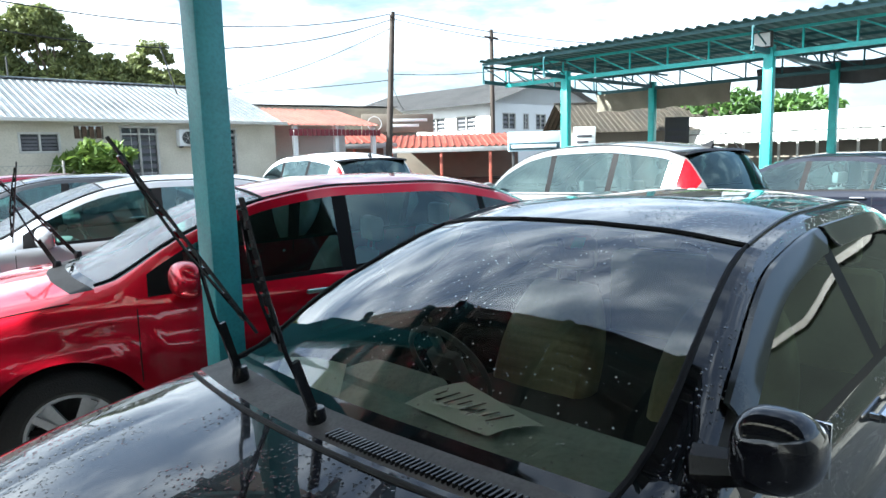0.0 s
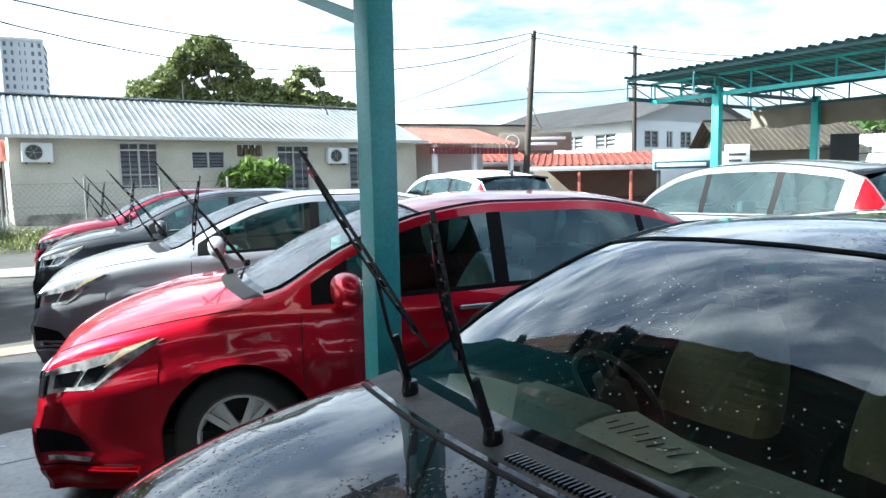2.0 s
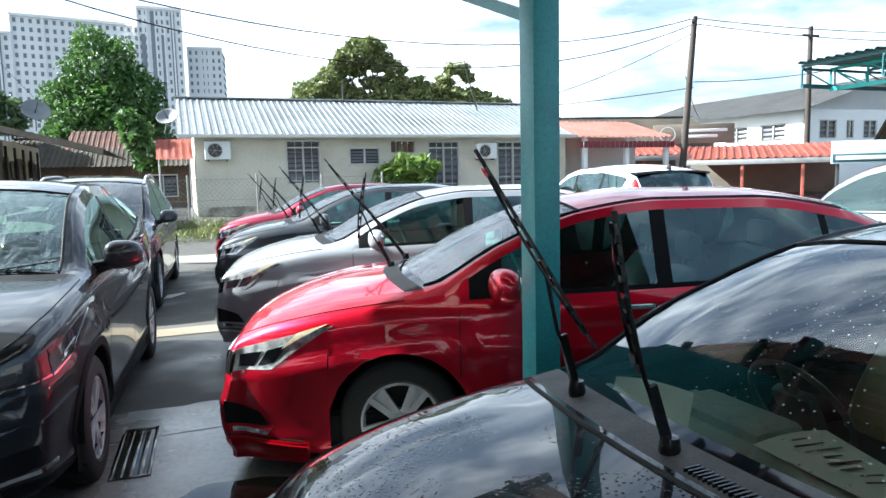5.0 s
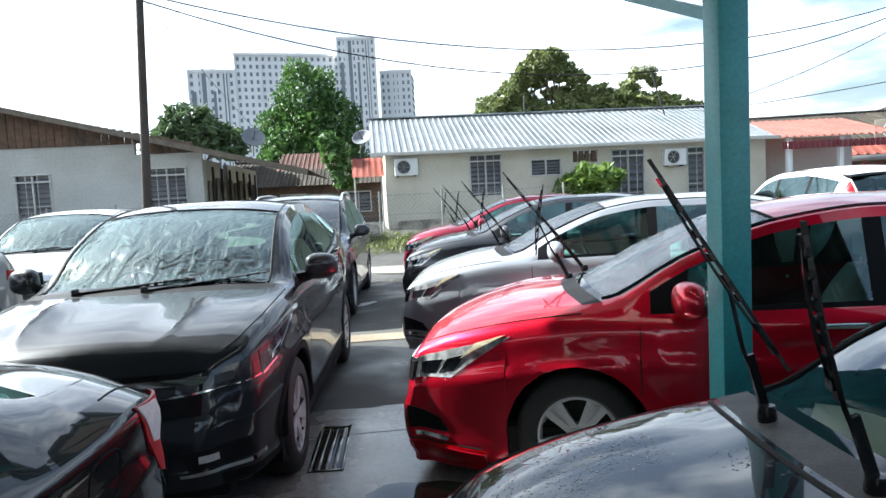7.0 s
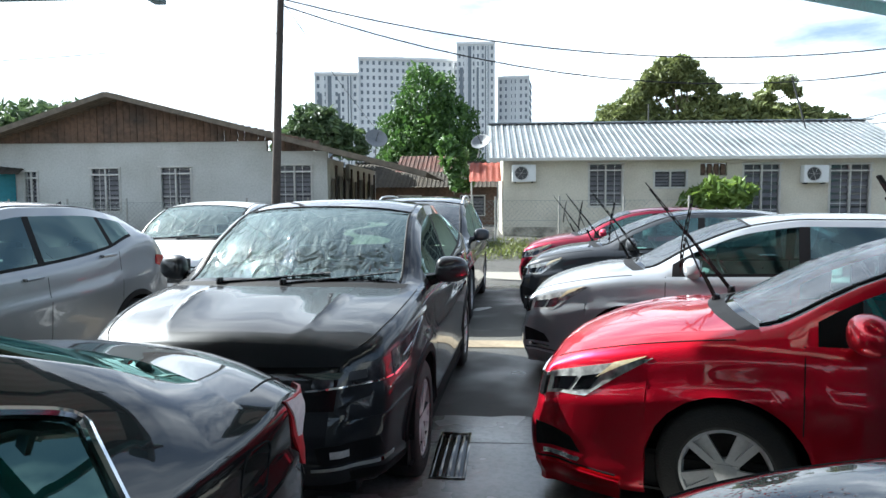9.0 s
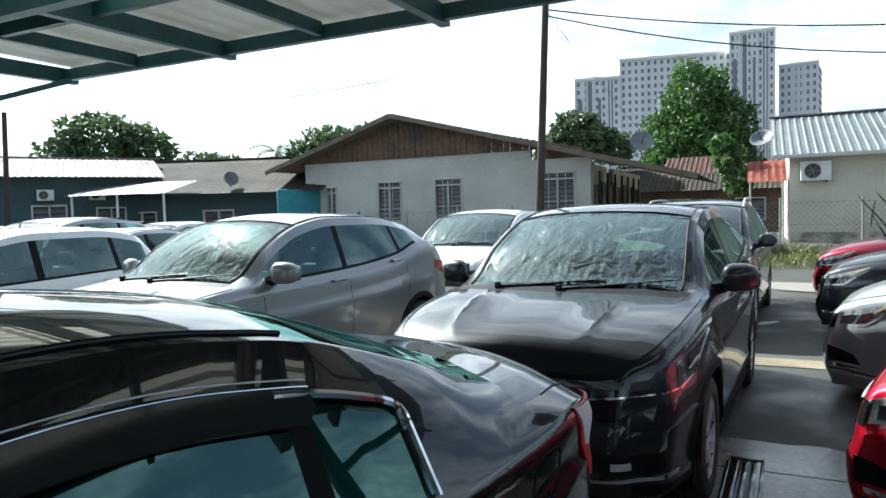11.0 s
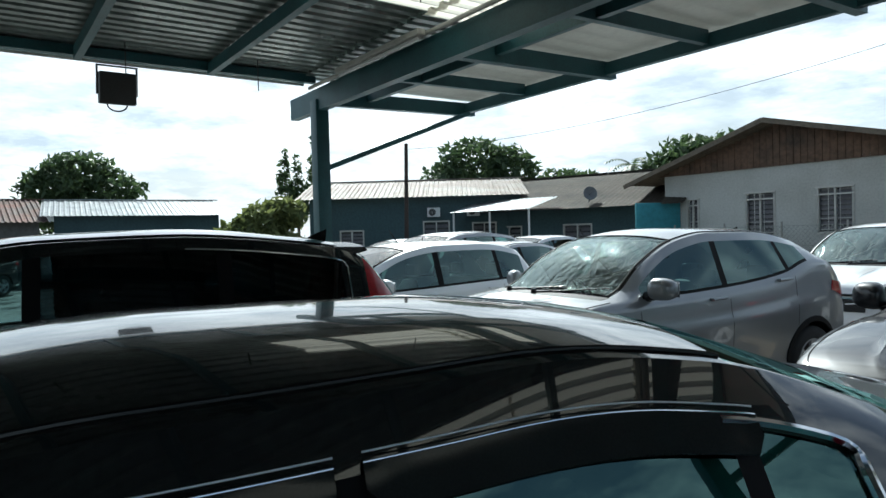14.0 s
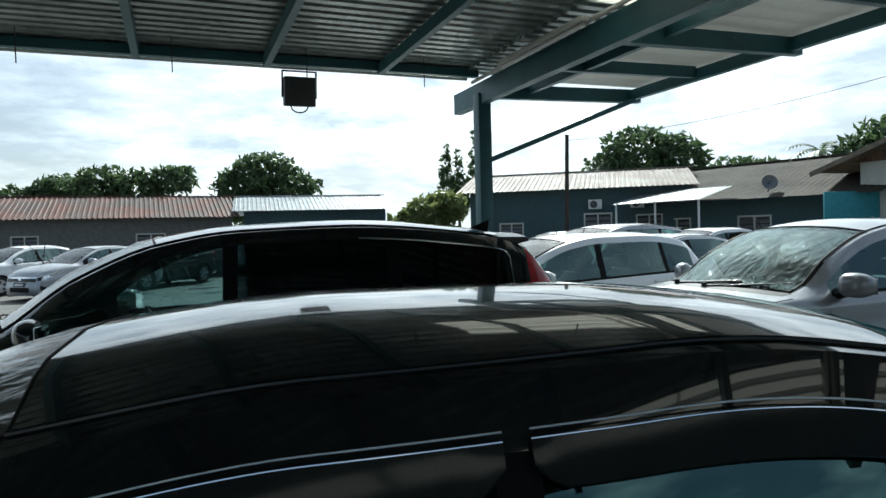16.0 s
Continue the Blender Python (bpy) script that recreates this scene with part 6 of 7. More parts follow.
            rod(bm, (xx, -0.09, 0.02), (xx, -0.09, h - 0.02), 0.009, 0.009, 5)
        for zz in (0.12, h * 0.32, h - 0.05):
            rod(bm, (0.02, -0.09, zz), (w - 0.02, -0.09, zz), 0.010, 0.010, 5)
        for zz in (h - 0.24, h - 0.03):
            box(bm, (-0.03, -0.10, zz - 0.022), (w + 0.03, -0.07, zz + 0.022))
        part("grille", bm, GRILLE, win)
    return win


def aircon(m, label="white outdoor air-conditioner unit on the house wall"):
    ob = thing("air_conditioner", m, label, "air conditioner", "air conditioners")
    bm = bmesh.new()
    box(bm, (0, -0.28, 0), (0.72, 0, 0.52), 0.02)
    part("casing", bm, PALE, ob)
    bm = bmesh.new()
    lathe(bm, [(0.21, -0.285), (0.22, -0.295), (0.205, -0.30), (0.20, -0.285)], 24, "y", Matrix.Translation((0.28, 0, 0.26)))
    for i in range(6):
        beam(bm, (0.28, -0.29, 0.26), (0.28 + 0.2 * math.cos(i), -0.29, 0.26 + 0.2 * math.sin(i)), 0.012, 0.006)
    part("fan_guard", bm, GRILLE, ob)
    bm = bmesh.new()
    lathe(bm, [(0.0005, -0.283), (0.195, -0.283), (0.195, -0.27)], 24, "y", Matrix.Translation((0.28, 0, 0.26)))
    part("fan", bm, DARK_STEEL, ob)
    bm = bmesh.new()
    for x in (0.08, 0.6):
        box(bm, (x, -0.26, -0.04), (x + 0.03, 0.0, 0.0), 0.003)
    part("bracket", bm, DARK_STEEL, ob)
    return ob


def gable_roof(parent, x0, x1, y0, yr, y1, z_eave, z_ridge, mat, over=0.35, pitch=0.2, amp=0.022, z_back=None):
    """Two ribbed slopes that meet at a ridge parallel to local x."""
    zb = z_eave if z_back is None else z_back
    n = int((x1 - x0) / pitch)
    for a, za in ((y0, z_eave), (y1, zb)):
        bm = bmesh.new()
        corrugated(bm, (x0, yr, z_ridge), (1, 0, 0), (0, a - yr, za - z_ridge), n, pitch, amp)
        bmesh.ops.solidify(bm, geom=bm.faces[:], thickness=0.008)
        part("roof", bm, mat, parent)
    bm = bmesh.new()
    beam(bm, (x0 - 0.02, yr, z_ridge + 0.03), (x1 + 0.02, yr, z_ridge + 0.03), 0.3, 0.03)
    part("ridge_cap", bm, mat, parent)


def wall_with_openings(bm, x0, x1, z0, z1, holes, y0=0.0, y1=0.15):
    """A wall along x with real rectangular openings."""
    xs = sorted({x0, x1, *[h[0] for h in holes], *[h[0] + h[2] for h in holes]})
    zs = sorted({z0, z1, *[h[1] for h in holes], *[h[1] + h[3] for h in holes]})
    for xa, xb in zip(xs, xs[1:]):
        run = None
        for za, zb in zip(zs, zs[1:]):
            cx, cz = (xa + xb) / 2, (za + zb) / 2
            solid = not any(h[0] < cx < h[0] + h[2] and h[1] < cz < h[1] + h[3] for h in holes)
            if solid:
                run = (run[0], zb) if run else (za, zb)
            if (not solid or zb == z1) and run:
                box(bm, (xa, y0, run[0]), (xb, y1, run[1]))
                run = None
    return bm


H1 = pose(-7.7, 19.6, 0.0, 0, 0, 22)
house = thing("house", H1, "single-storey cream house with a ribbed zinc roof and stained walls", "house", "houses")
holes1 = [(3.06, 1.38, 1.08, 1.38), (5.03, 1.95, 1.05, 0.58), (7.7, 0.62, 1.15, 2.1), (10.25, 0.9, 1.25, 1.8), (6.45, 2.34, 0.8, 0.38)]
bm = bmesh.new()
wall_with_openings(bm, 0.45, 13.0, 0.3, 2.93, holes1)
box(bm, (0.45, 0.15, 0.3), (0.6, 6.6, 2.93))
box(bm, (12.85, 0.15, 0.3), (13.0, 6.6, 2.93))
box(bm, (0.6, 6.45, 0.3), (12.85, 6.6, 2.93))
bmesh.ops.remove_doubles(bm, verts=bm.verts[:], dist=0.001)
part("wall", bm, CREAM, house, smooth=False)
for x in (0.5, 12.9):
    bm = bmesh.new()
    grid(bm, [[(x, 0.05, 2.9), (x, 3.2, 2.9), (x, 6.5, 2.9)], [(x, 0.05, 2.92), (x, 3.2, 4.25), (x, 6.5, 2.92)]])
    bmesh.ops.solidify(bm, geom=bm.faces[:], thickness=0.08)
    part("gable", bm, CREAM, house, smooth=False)
gable_roof(house, 0.0, 13.2, -0.55, 3.2, 6.95, 2.88, 4.32, ZINC)
for x, z, w, h in holes1[:4]:
    louvre_window(house, x, z, w, h, 0.03, slats=8 if h > 1 else 4, grille=h > 1)
bm = bmesh.new()
for i in range(4):
    box(bm, (6.47 + 0.2 * i, 0.02, 2.36), (6.60 + 0.2 * i, 0.10, 2.70), 0.01)
part("vent", bm, WOOD, house)
bm = bmesh.new()
box(bm, (0.0, -0.55, 2.80), (13.2, -0.52, 2.90), 0.004)
part("fascia", bm, GRILLE, house)
bm = bmesh.new()
box(bm, (0.47, -0.02, 0.3), (12.98, -0.004, 0.78), 0.004)
part("damp_skirting", bm, material("stained_plaster", (0.20, 0.18, 0.14), 0.9, vary=0.4, scale=1.6, fine=12, color2=(0.50, 0.46, 0.37), cut=(0.42, 0.55)), house, "black mould stains along the wall foot")
aircon(H1 @ Matrix.Translation((0.72, -0.02, 2.18)))
aircon(H1 @ Matrix.Translation((9.4, -0.02, 2.1)))
antenna = thing("antenna", H1 @ pose(10.6, 2.2, 3.9), "thin leaning television antenna on the zinc roof", "antenna")
bm = bmesh.new()
rod(bm, (0, 0, -0.1), (-0.55, 0, 1.75), 0.028)
part("mast", bm, DARK_STEEL, antenna)
bm = bmesh.new()
rod(bm, (-0.95, 0, 1.70), (-0.2, 0, 1.85), 0.010)
for i in range(6):
    x = -0.9 + 0.13 * i
    rod(bm, (x, -0.22, 1.71 + 0.026 * i), (x, 0.22, 1.71 + 0.026 * i), 0.006)
    rod(bm, (x, 0, 1.64 + 0.026 * i), (x, 0, 1.79 + 0.026 * i), 0.006)
part("aerial", bm, GRILLE, antenna)
# porch at the house's far end
porch = thing("porch", H1 @ Matrix.Translation((13.1, -0.4, 0)), "tiled red porch roof on white posts beside the house", "porch")
bm = bmesh.new()
corrugated(bm, (0.1, 2.6, 3.55), (1, 0, 0), (0, -2.8, -0.75), 16, 0.26, 0.05)
bmesh.ops.solidify(bm, geom=bm.faces[:], thickness=0.03)
part("roof", bm, RED_ROOF, porch)
for x in (0.4, 2.2, 4.0):
    bm = bmesh.new()
    box(bm, (x, -0.05, 0.2), (x + 0.16, 0.11, 2.8), 0.01)
    part("post", bm, PALE, porch)
bm = bmesh.new()
box(bm, (0.3, 2.0, 0.2), (4.2, 2.15, 2.9), 0.01)
part("wall", bm, WHITEWALL, porch)
bm = bmesh.new()
for i in range(22):
    box(bm, (0.1 + 0.19 * i, -0.25, 2.42), (0.25 + 0.19 * i, -0.22, 2.66), 0.004)
part("awning_fringe", bm, material("maroon_awning", (0.16, 0.02, 0.03), 0.7), porch)

H2 = pose(-21.1, 12.8, 0.0, 0, 0, 22)
house2 = thing("gabled_house", H2, "white plastered house with a brown boarded gable and wide eaves", "house", "houses")
holes2 = [(0.85, 1.45, 0.48, 1.15), (2.95, 1.3, 0.95, 1.38), (5.1, 1.35, 1.0, 1.35), (8.66, 1.4, 1.1, 1.33)]
bm = bmesh.new()
wall_with_openings(bm, 0.0, 10.2, 0.0, 3.1, holes2)
box(bm, (0.0, 0.15, 0.0), (0.15, 9.0, 3.1))
box(bm, (10.05, 0.15, 0.0), (10.2, 2.4, 2.9))
box(bm, (10.05, 3.4, 0.0), (10.2, 9.0, 2.9))
bmesh.ops.remove_doubles(bm, verts=bm.verts[:], dist=0.001)
part("wall", bm, WHITEWALL, house2, smooth=False)
bm = bmesh.new()
box(bm, (0, -0.005, 3.1), (8.4, 0.14, 3.42))
part("upper_wall", bm, WHITEWALL, house2, smooth=False)
for x, z, w, h in holes2:
    louvre_window(house2, x, z, w, h, 0.03, slats=8)
# gable of upright boards, one by one
ridge_x, ridge_z, n = 3.92, 4.78, 52
for i in range(n):
    x = -0.6 + 10.6 * i / n
    f = (x - ridge_x) / (ridge_x + 1.2) if x < ridge_x else (x - ridge_x) / (10.9 - ridge_x)
    top = ridge_z - 0.12 - abs(f) * 1.5
    low = 3.40 if x < 8.4 else 3.1
    if top > low + 0.03:
        bm = bmesh.new()
        box(bm, (x, -0.06 - 0.012 * (i % 3 == 0), low), (x + 0.19, -0.02, top), 0.004)
        part("board", bm, WOOD, house2)
for a, za in ((-1.2, 3.18), (13.2, 2.42)):
    bm = bmesh.new()
    corrugated(bm, (ridge_x, -0.7, ridge_z), (0, 1, 0), (a - ridge_x, 0, za - ridge_z), 48, 0.2, 0.02)
    bmesh.ops.solidify(bm, geom=bm.faces[:], thickness=0.03)
    part("roof", bm, OLD_ROOF, house2, "weathered grey-brown roof sheets")
    bm = bmesh.new()
    beam(bm, (ridge_x, -0.72, ridge_z - 0.05), (a, -0.72, za - 0.05), 0.03, 0.15)
    part("bargeboard", bm, material("weathered_timber", (0.17, 0.14, 0.105), 0.85, vary=0.35), house2)
for i in range(7):
    bm = bmesh.new()
    box(bm, (10.3, 0.6 + i * 1.2, 0.0), (10.37, 0.67 + i * 1.2, 2.7), 0.006)
    part("porch_post", bm, POLE, house2)
for i in range(9):
    bm = bmesh.new()
    box(bm, (10.25, 0.4 + i * 0.9, 1.6), (10.29, 0.9 + i * 0.9, 2.3 + 0.1 * (i % 2)), 0.006)
    part("porch_screen", bm, DARK_STEEL if i % 3 else CANVAS, house2)


DISH_GREY = material("weathered_dish", (0.17, 0.18, 0.19), 0.55, vary=0.2, fine=30)


def dish(m, r=0.4):
    ob = thing("satellite_dish", m, "grey satellite dish on a roof bracket", "satellite dish", "satellite dishes")
    bm = bmesh.new()
    lathe(bm, [(0.001, -0.10)] + [(r * i / 6, -0.10 + 0.10 * (i / 6) ** 2) for i in range(1, 7)] + [(r, 0.012), (r * 0.96, 0.012)] +
          [(r * 0.96 * i / 6, -0.085 + 0.095 * (i / 6) ** 2) for i in range(5, 0, -1)], 24)
    part("reflector", bm, DISH_GREY, ob)
    bm = bmesh.new()
    rod(bm, (0, -0.08, 0), (0, 0.34, -0.05), 0.012)
    rod(bm, (0, -0.1, 0), (0.05, -0.25, -0.5), 0.02)
    part("arm", bm, DARK_STEEL, ob)
    return ob


dish(H2 @ Matrix.Translation((11.6, 0.5, 3.5)) @ pose(0, 0, 0, 35, 0, 200), 0.34)
dish(H1 @ Matrix.Translation((-0.25, 1.2, 3.55)) @ pose(0, 0, 0, 40, 0, 160), 0.32)
dish(pose(-23.0, 10.9, 3.0, 15, 0, -100), 0.26)


def simple_house(name, m, w, d, h, ridge, wall, roof, label, windows=(), overhang=0.5, amp=0.025):
    """A low building: walls with openings on the front, and a ribbed gable roof parallel to the front."""
    ob = thing(name, m, label, "house", "houses")
    bm = bmesh.new()
    wall_with_openings(bm, 0, w, 0, h, windows)
    box(bm, (0, 0.15, 0), (0.15, d, h))
    box(bm, (w - 0.15, 0.15, 0), (w, d, h))
    box(bm, (0.15, d - 0.15, 0), (w - 0.15, d, h))
    part("wall", bm, wall, ob, smooth=False)
    for x in (0.02, w - 0.1):
        bm = bmesh.new()
        grid(bm, [[(x, 0, h), (x, d / 2, h), (x, d, h)], [(x, 0, h + 0.01), (x, d / 2, ridge - 0.03), (x, d, h + 0.01)]])
        bmesh.ops.solidify(bm, geom=bm.faces[:], thickness=0.08)
        part("gable", bm, wall, ob, smooth=False)
    for x, z, ww, hh in windows:
        louvre_window(ob, x, z, ww, hh, 0.03, slats=5, grille=False)
    gable_roof(ob, -overhang, w + overhang, -overhang, d / 2, d + overhang, h - 0.05, ridge, roof, amp=amp)
    return ob


simple_house("teal_house", pose(-28.0, 0.9, 0, 0, 0, 76), 8.6, 6.5, 3.2, 4.1, GREEN_WALL, material("faded_brown_sheet", (0.30, 0.24, 0.20), 0.7, 0.1, vary=0.35, scale=0.7, fine=10, color2=(0.42, 0.38, 0.34)), "dark teal house with a pale ribbed roof",
             windows=((1.2, 1.0, 1.0, 0.9), (4.6, 1.0, 1.1, 1.2), (6.6, 1.0, 1.0, 1.1)))
for b in (5.0, 6.6):
    aircon(pose(-28.0, 0.9, 0, 0, 0, 76) @ Matrix.Translation((b - 0.2, -0.02, 2.35)) @ Matrix.Scale(0.72, 4))
# the dark teal of these walls stands for the shade under the awning
simple_house("low_house", pose(-27.6, 7.4, 0, 0, 0, 40), 8.4, 8.0, 2.5, 4.05, GREEN_WALL, OLD_ROOF, "low house, walls coloured dark teal for shade, under a sagging weathered brown roof", windows=((1.5, 0.8, 1.2, 1.1), (4.5, 0.8, 1.2, 1.1)), overhang=0.9, amp=0.010)
awning = thing("awning", pose(-26.2, 7.1, 0, 0, 0, 38), "pale metal awning on thin posts over parked cars", "awning")
bm = bmesh.new()
corrugated(bm, (0, 0.9, 2.95), (1, 0, 0), (0, -2.2, -0.5), 18, 0.2, 0.02)
bmesh.ops.solidify(bm, geom=bm.faces[:], thickness=0.01)
part("roof", bm, ZINC, awning)
for x in (0.1, 1.8, 3.5):
    bm = bmesh.new()
    rod(bm, (x, -1.1, 0), (x, -1.1, 2.5), 0.04)
    part("post", bm, PALE, awning)
bm = bmesh.new()
box(bm, (-20.6, 11.35, 0), (-20.5, 13.0, 2.5), 0.01)
tagged(part("side_wall", bm, BLUE_WALL), "turquoise painted side wall beside the gabled house", "wall", kind="structure")
simple_house("long_shed", pose(-26.6, -18.6, 0, 0, 0, 114), 9.6, 6.0, 2.6, 3.65, material("grey_boards", (0.16, 0.16, 0.15), 0.85, vary=0.3), material("rusty_sheet", (0.17, 0.125, 0.11), 0.7, 0.1, vary=0.4, scale=0.8, fine=10, color2=(0.26, 0.10, 0.07)),
             "long low shed under rusty corrugated sheets", windows=((1.0, 0.9, 1.0, 1.0), (5.6, 0.9, 1.2, 1.0)), amp=0.04)
simple_house("white_shed", pose(-30.9, -9.4, 0, 0, 0, 106), 6.6, 6.0, 2.85, 3.65, GREEN_WALL, ZINC, "low shed with a pale zinc roof", windows=((1.0, 1.2, 1.2, 0.8), (4.2, 1.2, 1.6, 0.9)))
simple_house("back_house", pose(-17.5, 27.2, 0, 0, 0, 22), 9.5, 6.0, 2.3, 3.6, WOOD, OLD_ROOF, "old house with a patched red and brown roof behind the yard", windows=((2, 0.9, 1.2, 1.0), (5, 0.9, 1.2, 1.0)))
bm = bmesh.new()
corrugated(bm, (0, 0, 3.7), (1, 0, 0), (0, -2.2, -0.85), 14, 0.2, 0.03)
bmesh.ops.solidify(bm, geom=bm.faces[:], thickness=0.01)
ob = thing("red_awning", pose(-15.6, 28.3, 0.05, 0, 0, 22), "rusty red roof sheet on the old house", "awning")
part("sheet", bm, material("rusted_red_sheet", (0.17, 0.07, 0.05), 0.8, vary=0.4, scale=0.9, fine=9, color2=(0.10, 0.07, 0.055)), ob)
ob = thing("red_canopy", H1 @ Matrix.Translation((-0.75, 0.1, 0)), "small red awning at the corner of the cream house", "awning")
bm = bmesh.new()
corrugated(bm, (0.15, 1.2, 2.85), (1, 0, 0), (0, -1.3, -0.65), 5, 0.2, 0.02)
bmesh.ops.solidify(bm, geom=bm.faces[:], thickness=0.01)
part("sheet", bm, RED_ROOF, ob)
for x in (0.22, 1.05):
    bm = bmesh.new()
    rod(bm, (x, 0, 0.3), (x, 0, 2.25), 0.025)
    part("post", bm, GRILLE, ob)

# ---- chain-link fence before the house ----
fence = thing("fence", pose(0, 0, 0), "grey chain-link fence on thin posts before the houses", "fence")
for i in range(12):
    a = -15.2 + 1.75 * i
    bm = bmesh.new()
    rod(bm, uv(a, 16.15, 0.3), uv(a, 16.15, 1.72), 0.028)
    part("fence_post", bm, CONCRETE, fence)
bm = bmesh.new()
for i in range(150):
    a = -15.2 + 0.128 * i
    for s in (0, 1):
        a2 = a + (1.05 if s else -1.05)
        if -15.2 <= a2 <= 4.05:
            beam(bm, uv(a, 16.15, 0.5), uv(a2, 16.15, 1.6), 0.006, 0.006)
for z in (0.5, 1.05, 1.6):
    beam(bm, uv(-15.2, 16.15, z), uv(4.05, 16.15, z), 0.010, 0.010)
tagged(part("wire_mesh", bm, FENCE, fence), kind="stuff")


# ---- poles and wires ----
def pole(p, q, r, label, arms=()):
    ob = thing("utility_pole", pose(*p), label, "utility pole", "utility poles")
    d = Vector(q) - Vector(p)
    bm = bmesh.new()
    rod(bm, (0, 0, 0), d, r, r * 0.72, 12)
    part("shaft", bm, POLE, ob)
    for f, w, an in arms:
        bm = bmesh.new()
        c = d * f
        e = Vector((math.cos(radians(an)), math.sin(radians(an)), 0)) * w
        beam(bm, c - e, c + e, 0.07, 0.09)
        part("crossarm", bm, POLE, ob)
        for k in (-0.9, 0, 0.9):
            bm = bmesh.new()
            b = c + e * k + Vector((0, 0, 0.05))
            lathe(bm, [(0.01, 0), (0.03, 0.02), (0.022, 0.06), (0.035, 0.08), (0.02, 0.13), (0.001, 0.14)], 10, "z", Matrix.Translation(b))
            part("insulator", bm, PALE, ob)
    return ob


pole((8.85, 25.5, 0.3), (9.3, 25.5, 7.15), 0.14, "brown timber utility pole with a short crossarm", ((0.97, 0.35, 60),))
pole((-10.95, 13.3, 0.0), (-10.65, 13.4, 6.62), 0.115, "dark timber utility pole beside the gabled house")
pole((-23.85, 4.1, 0.0), (-23.8, 4.2, 4.9), 0.09, "slim dark pole before the teal house")
pole((17.0, 32.0, 0.0), (17.0, 32.0, 8.0), 0.14, "far timber utility pole", ((0.95, 0.5, 20),))
pole((3.2, 32.5, 0.0), (3.2, 32.5, 5.0), 0.10, "thin far utility pole", ((0.93, 0.4, 60),))
bm = bmesh.new()
rod(bm, (-4.9, 33, 0), (-4.9, 33, 6.1), 0.03)
tagged(part("aerial_mast", bm, DARK_STEEL), "thin metal aerial mast behind the cream house", "mast")


def wire(p, q, sag, r=0.017, name="wire"):
    p, q = Vector(p), Vector(q)
    bm = bmesh.new()
    tube(bm, [p.lerp(q, i / 20) - Vector((0, 0, sag * 4 * (i / 20) * (1 - i / 20))) for i in range(21)], r, 5)
    return tagged(part(name, bm, RUBBER), "black overhead cable sagging between poles", "cable", "overhead cables")


wire((9.3, 25.5, 7.1), (-10.65, 13.4, 6.5), 1.5)
wire((9.3, 25.5, 6.9), (-10.65, 13.4, 6.35), 2.0)
wire((9.3, 25.5, 7.1), (34, 30, 8.0), 0.8)
wire((9.3, 25.5, 6.9), (34, 30, 7.7), 0.9)
wire((-10.65, 13.4, 5.7), (-23.8, 4.2, 4.7), 0.5, 0.007)
wire((-10.65, 13.4, 6.5), (-16.0, 30.0, 3.4), 0.3, 0.007)
wire((9.3, 25.5, 6.6), (3.2, 32.5, 4.8), 0.3)
wire((9.3, 25.5, 4.6), (-3.0, 30.0, 4.2), 0.2)
wire((9.3, 25.5, 4.8), (20.0, 30.0, 6.4), 0.3)
wire((9.0, 25.5, 5.0), (15.0, 40.0, 4.5), 0.3)

# ---- the second canopy ----
O2 = Vector((10.8, 15.8, 0))
E1, E2 = Vector((US, -UC, 0)), Vector((UC, US, 0))


def c2(a, b, z):
    return O2 + E1 * a + E2 * b + Vector((0, 0, z))


canopy2 = tagged(thing("open_shed", pose(0, 0, 0), "open bright teal steel shed with lattice trusses and ribbed roof", "shed"), kind="structure")
for a in (0.0, 5.28, 10.6):
    for b in (0.0, 4.9):
        bm = bmesh.new()
        p = c2(a, b, 0)
        box(bm, (-0.10, -0.10, 0), (0.10, 0.10, 3.75), 0.008, pose(p.x, p.y, 0, 0, 0, 22))
        part("post", bm, TEAL_BRIGHT, canopy2)


def truss(p, q, depth, n, parent, mat):
    """Two chords with uprights and diagonals."""
    p, q = Vector(p), Vector(q)
    up = Vector((0, 0, depth))
    bm = bmesh.new()
    beam(bm, p, q, 0.08, 0.10)
    part("lower_chord", bm, mat, parent)
    bm = bmesh.new()
    beam(bm, p + up, q + up, 0.05, 0.06)
    part("upper_chord", bm, mat, parent)
    for i in range(n):
        a, b = p.lerp(q, i / n), p.lerp(q, (i + 1) / n)
        bm = bmesh.new()
        beam(bm, a, a + up, 0.035, 0.035, (1, 0, 0.1))
        beam(bm, a + up, b, 0.03, 0.03, (1, 0, 0.1))
        part("web_member", bm, mat, parent)


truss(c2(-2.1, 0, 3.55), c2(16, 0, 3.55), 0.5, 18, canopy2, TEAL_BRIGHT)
# steel further in under the roof: shade painted in as a darker teal
truss(c2(-2.1, 4.9, 3.55), c2(16, 4.9, 3.55), 0.5, 18, canopy2, TEAL_SHADED)
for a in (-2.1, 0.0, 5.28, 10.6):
    truss(c2(a, -1.0, 3.6), c2(a, 5.9, 3.6), 0.42, 6, canopy2, TEAL_SHADED)
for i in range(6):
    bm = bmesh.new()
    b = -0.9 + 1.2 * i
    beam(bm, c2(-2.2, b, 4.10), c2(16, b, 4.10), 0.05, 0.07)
    part("purlin", bm, TEAL_SHADED, canopy2)
bm = bmesh.new()
corrugated(bm, c2(-2.25, -1.08, 4.16), E1, E2 * 7.1 + Vector((0, 0, 0.05)), 74, 0.25, 0.05)
bmesh.ops.solidify(bm, geom=bm.faces[:], thickness=0.01)
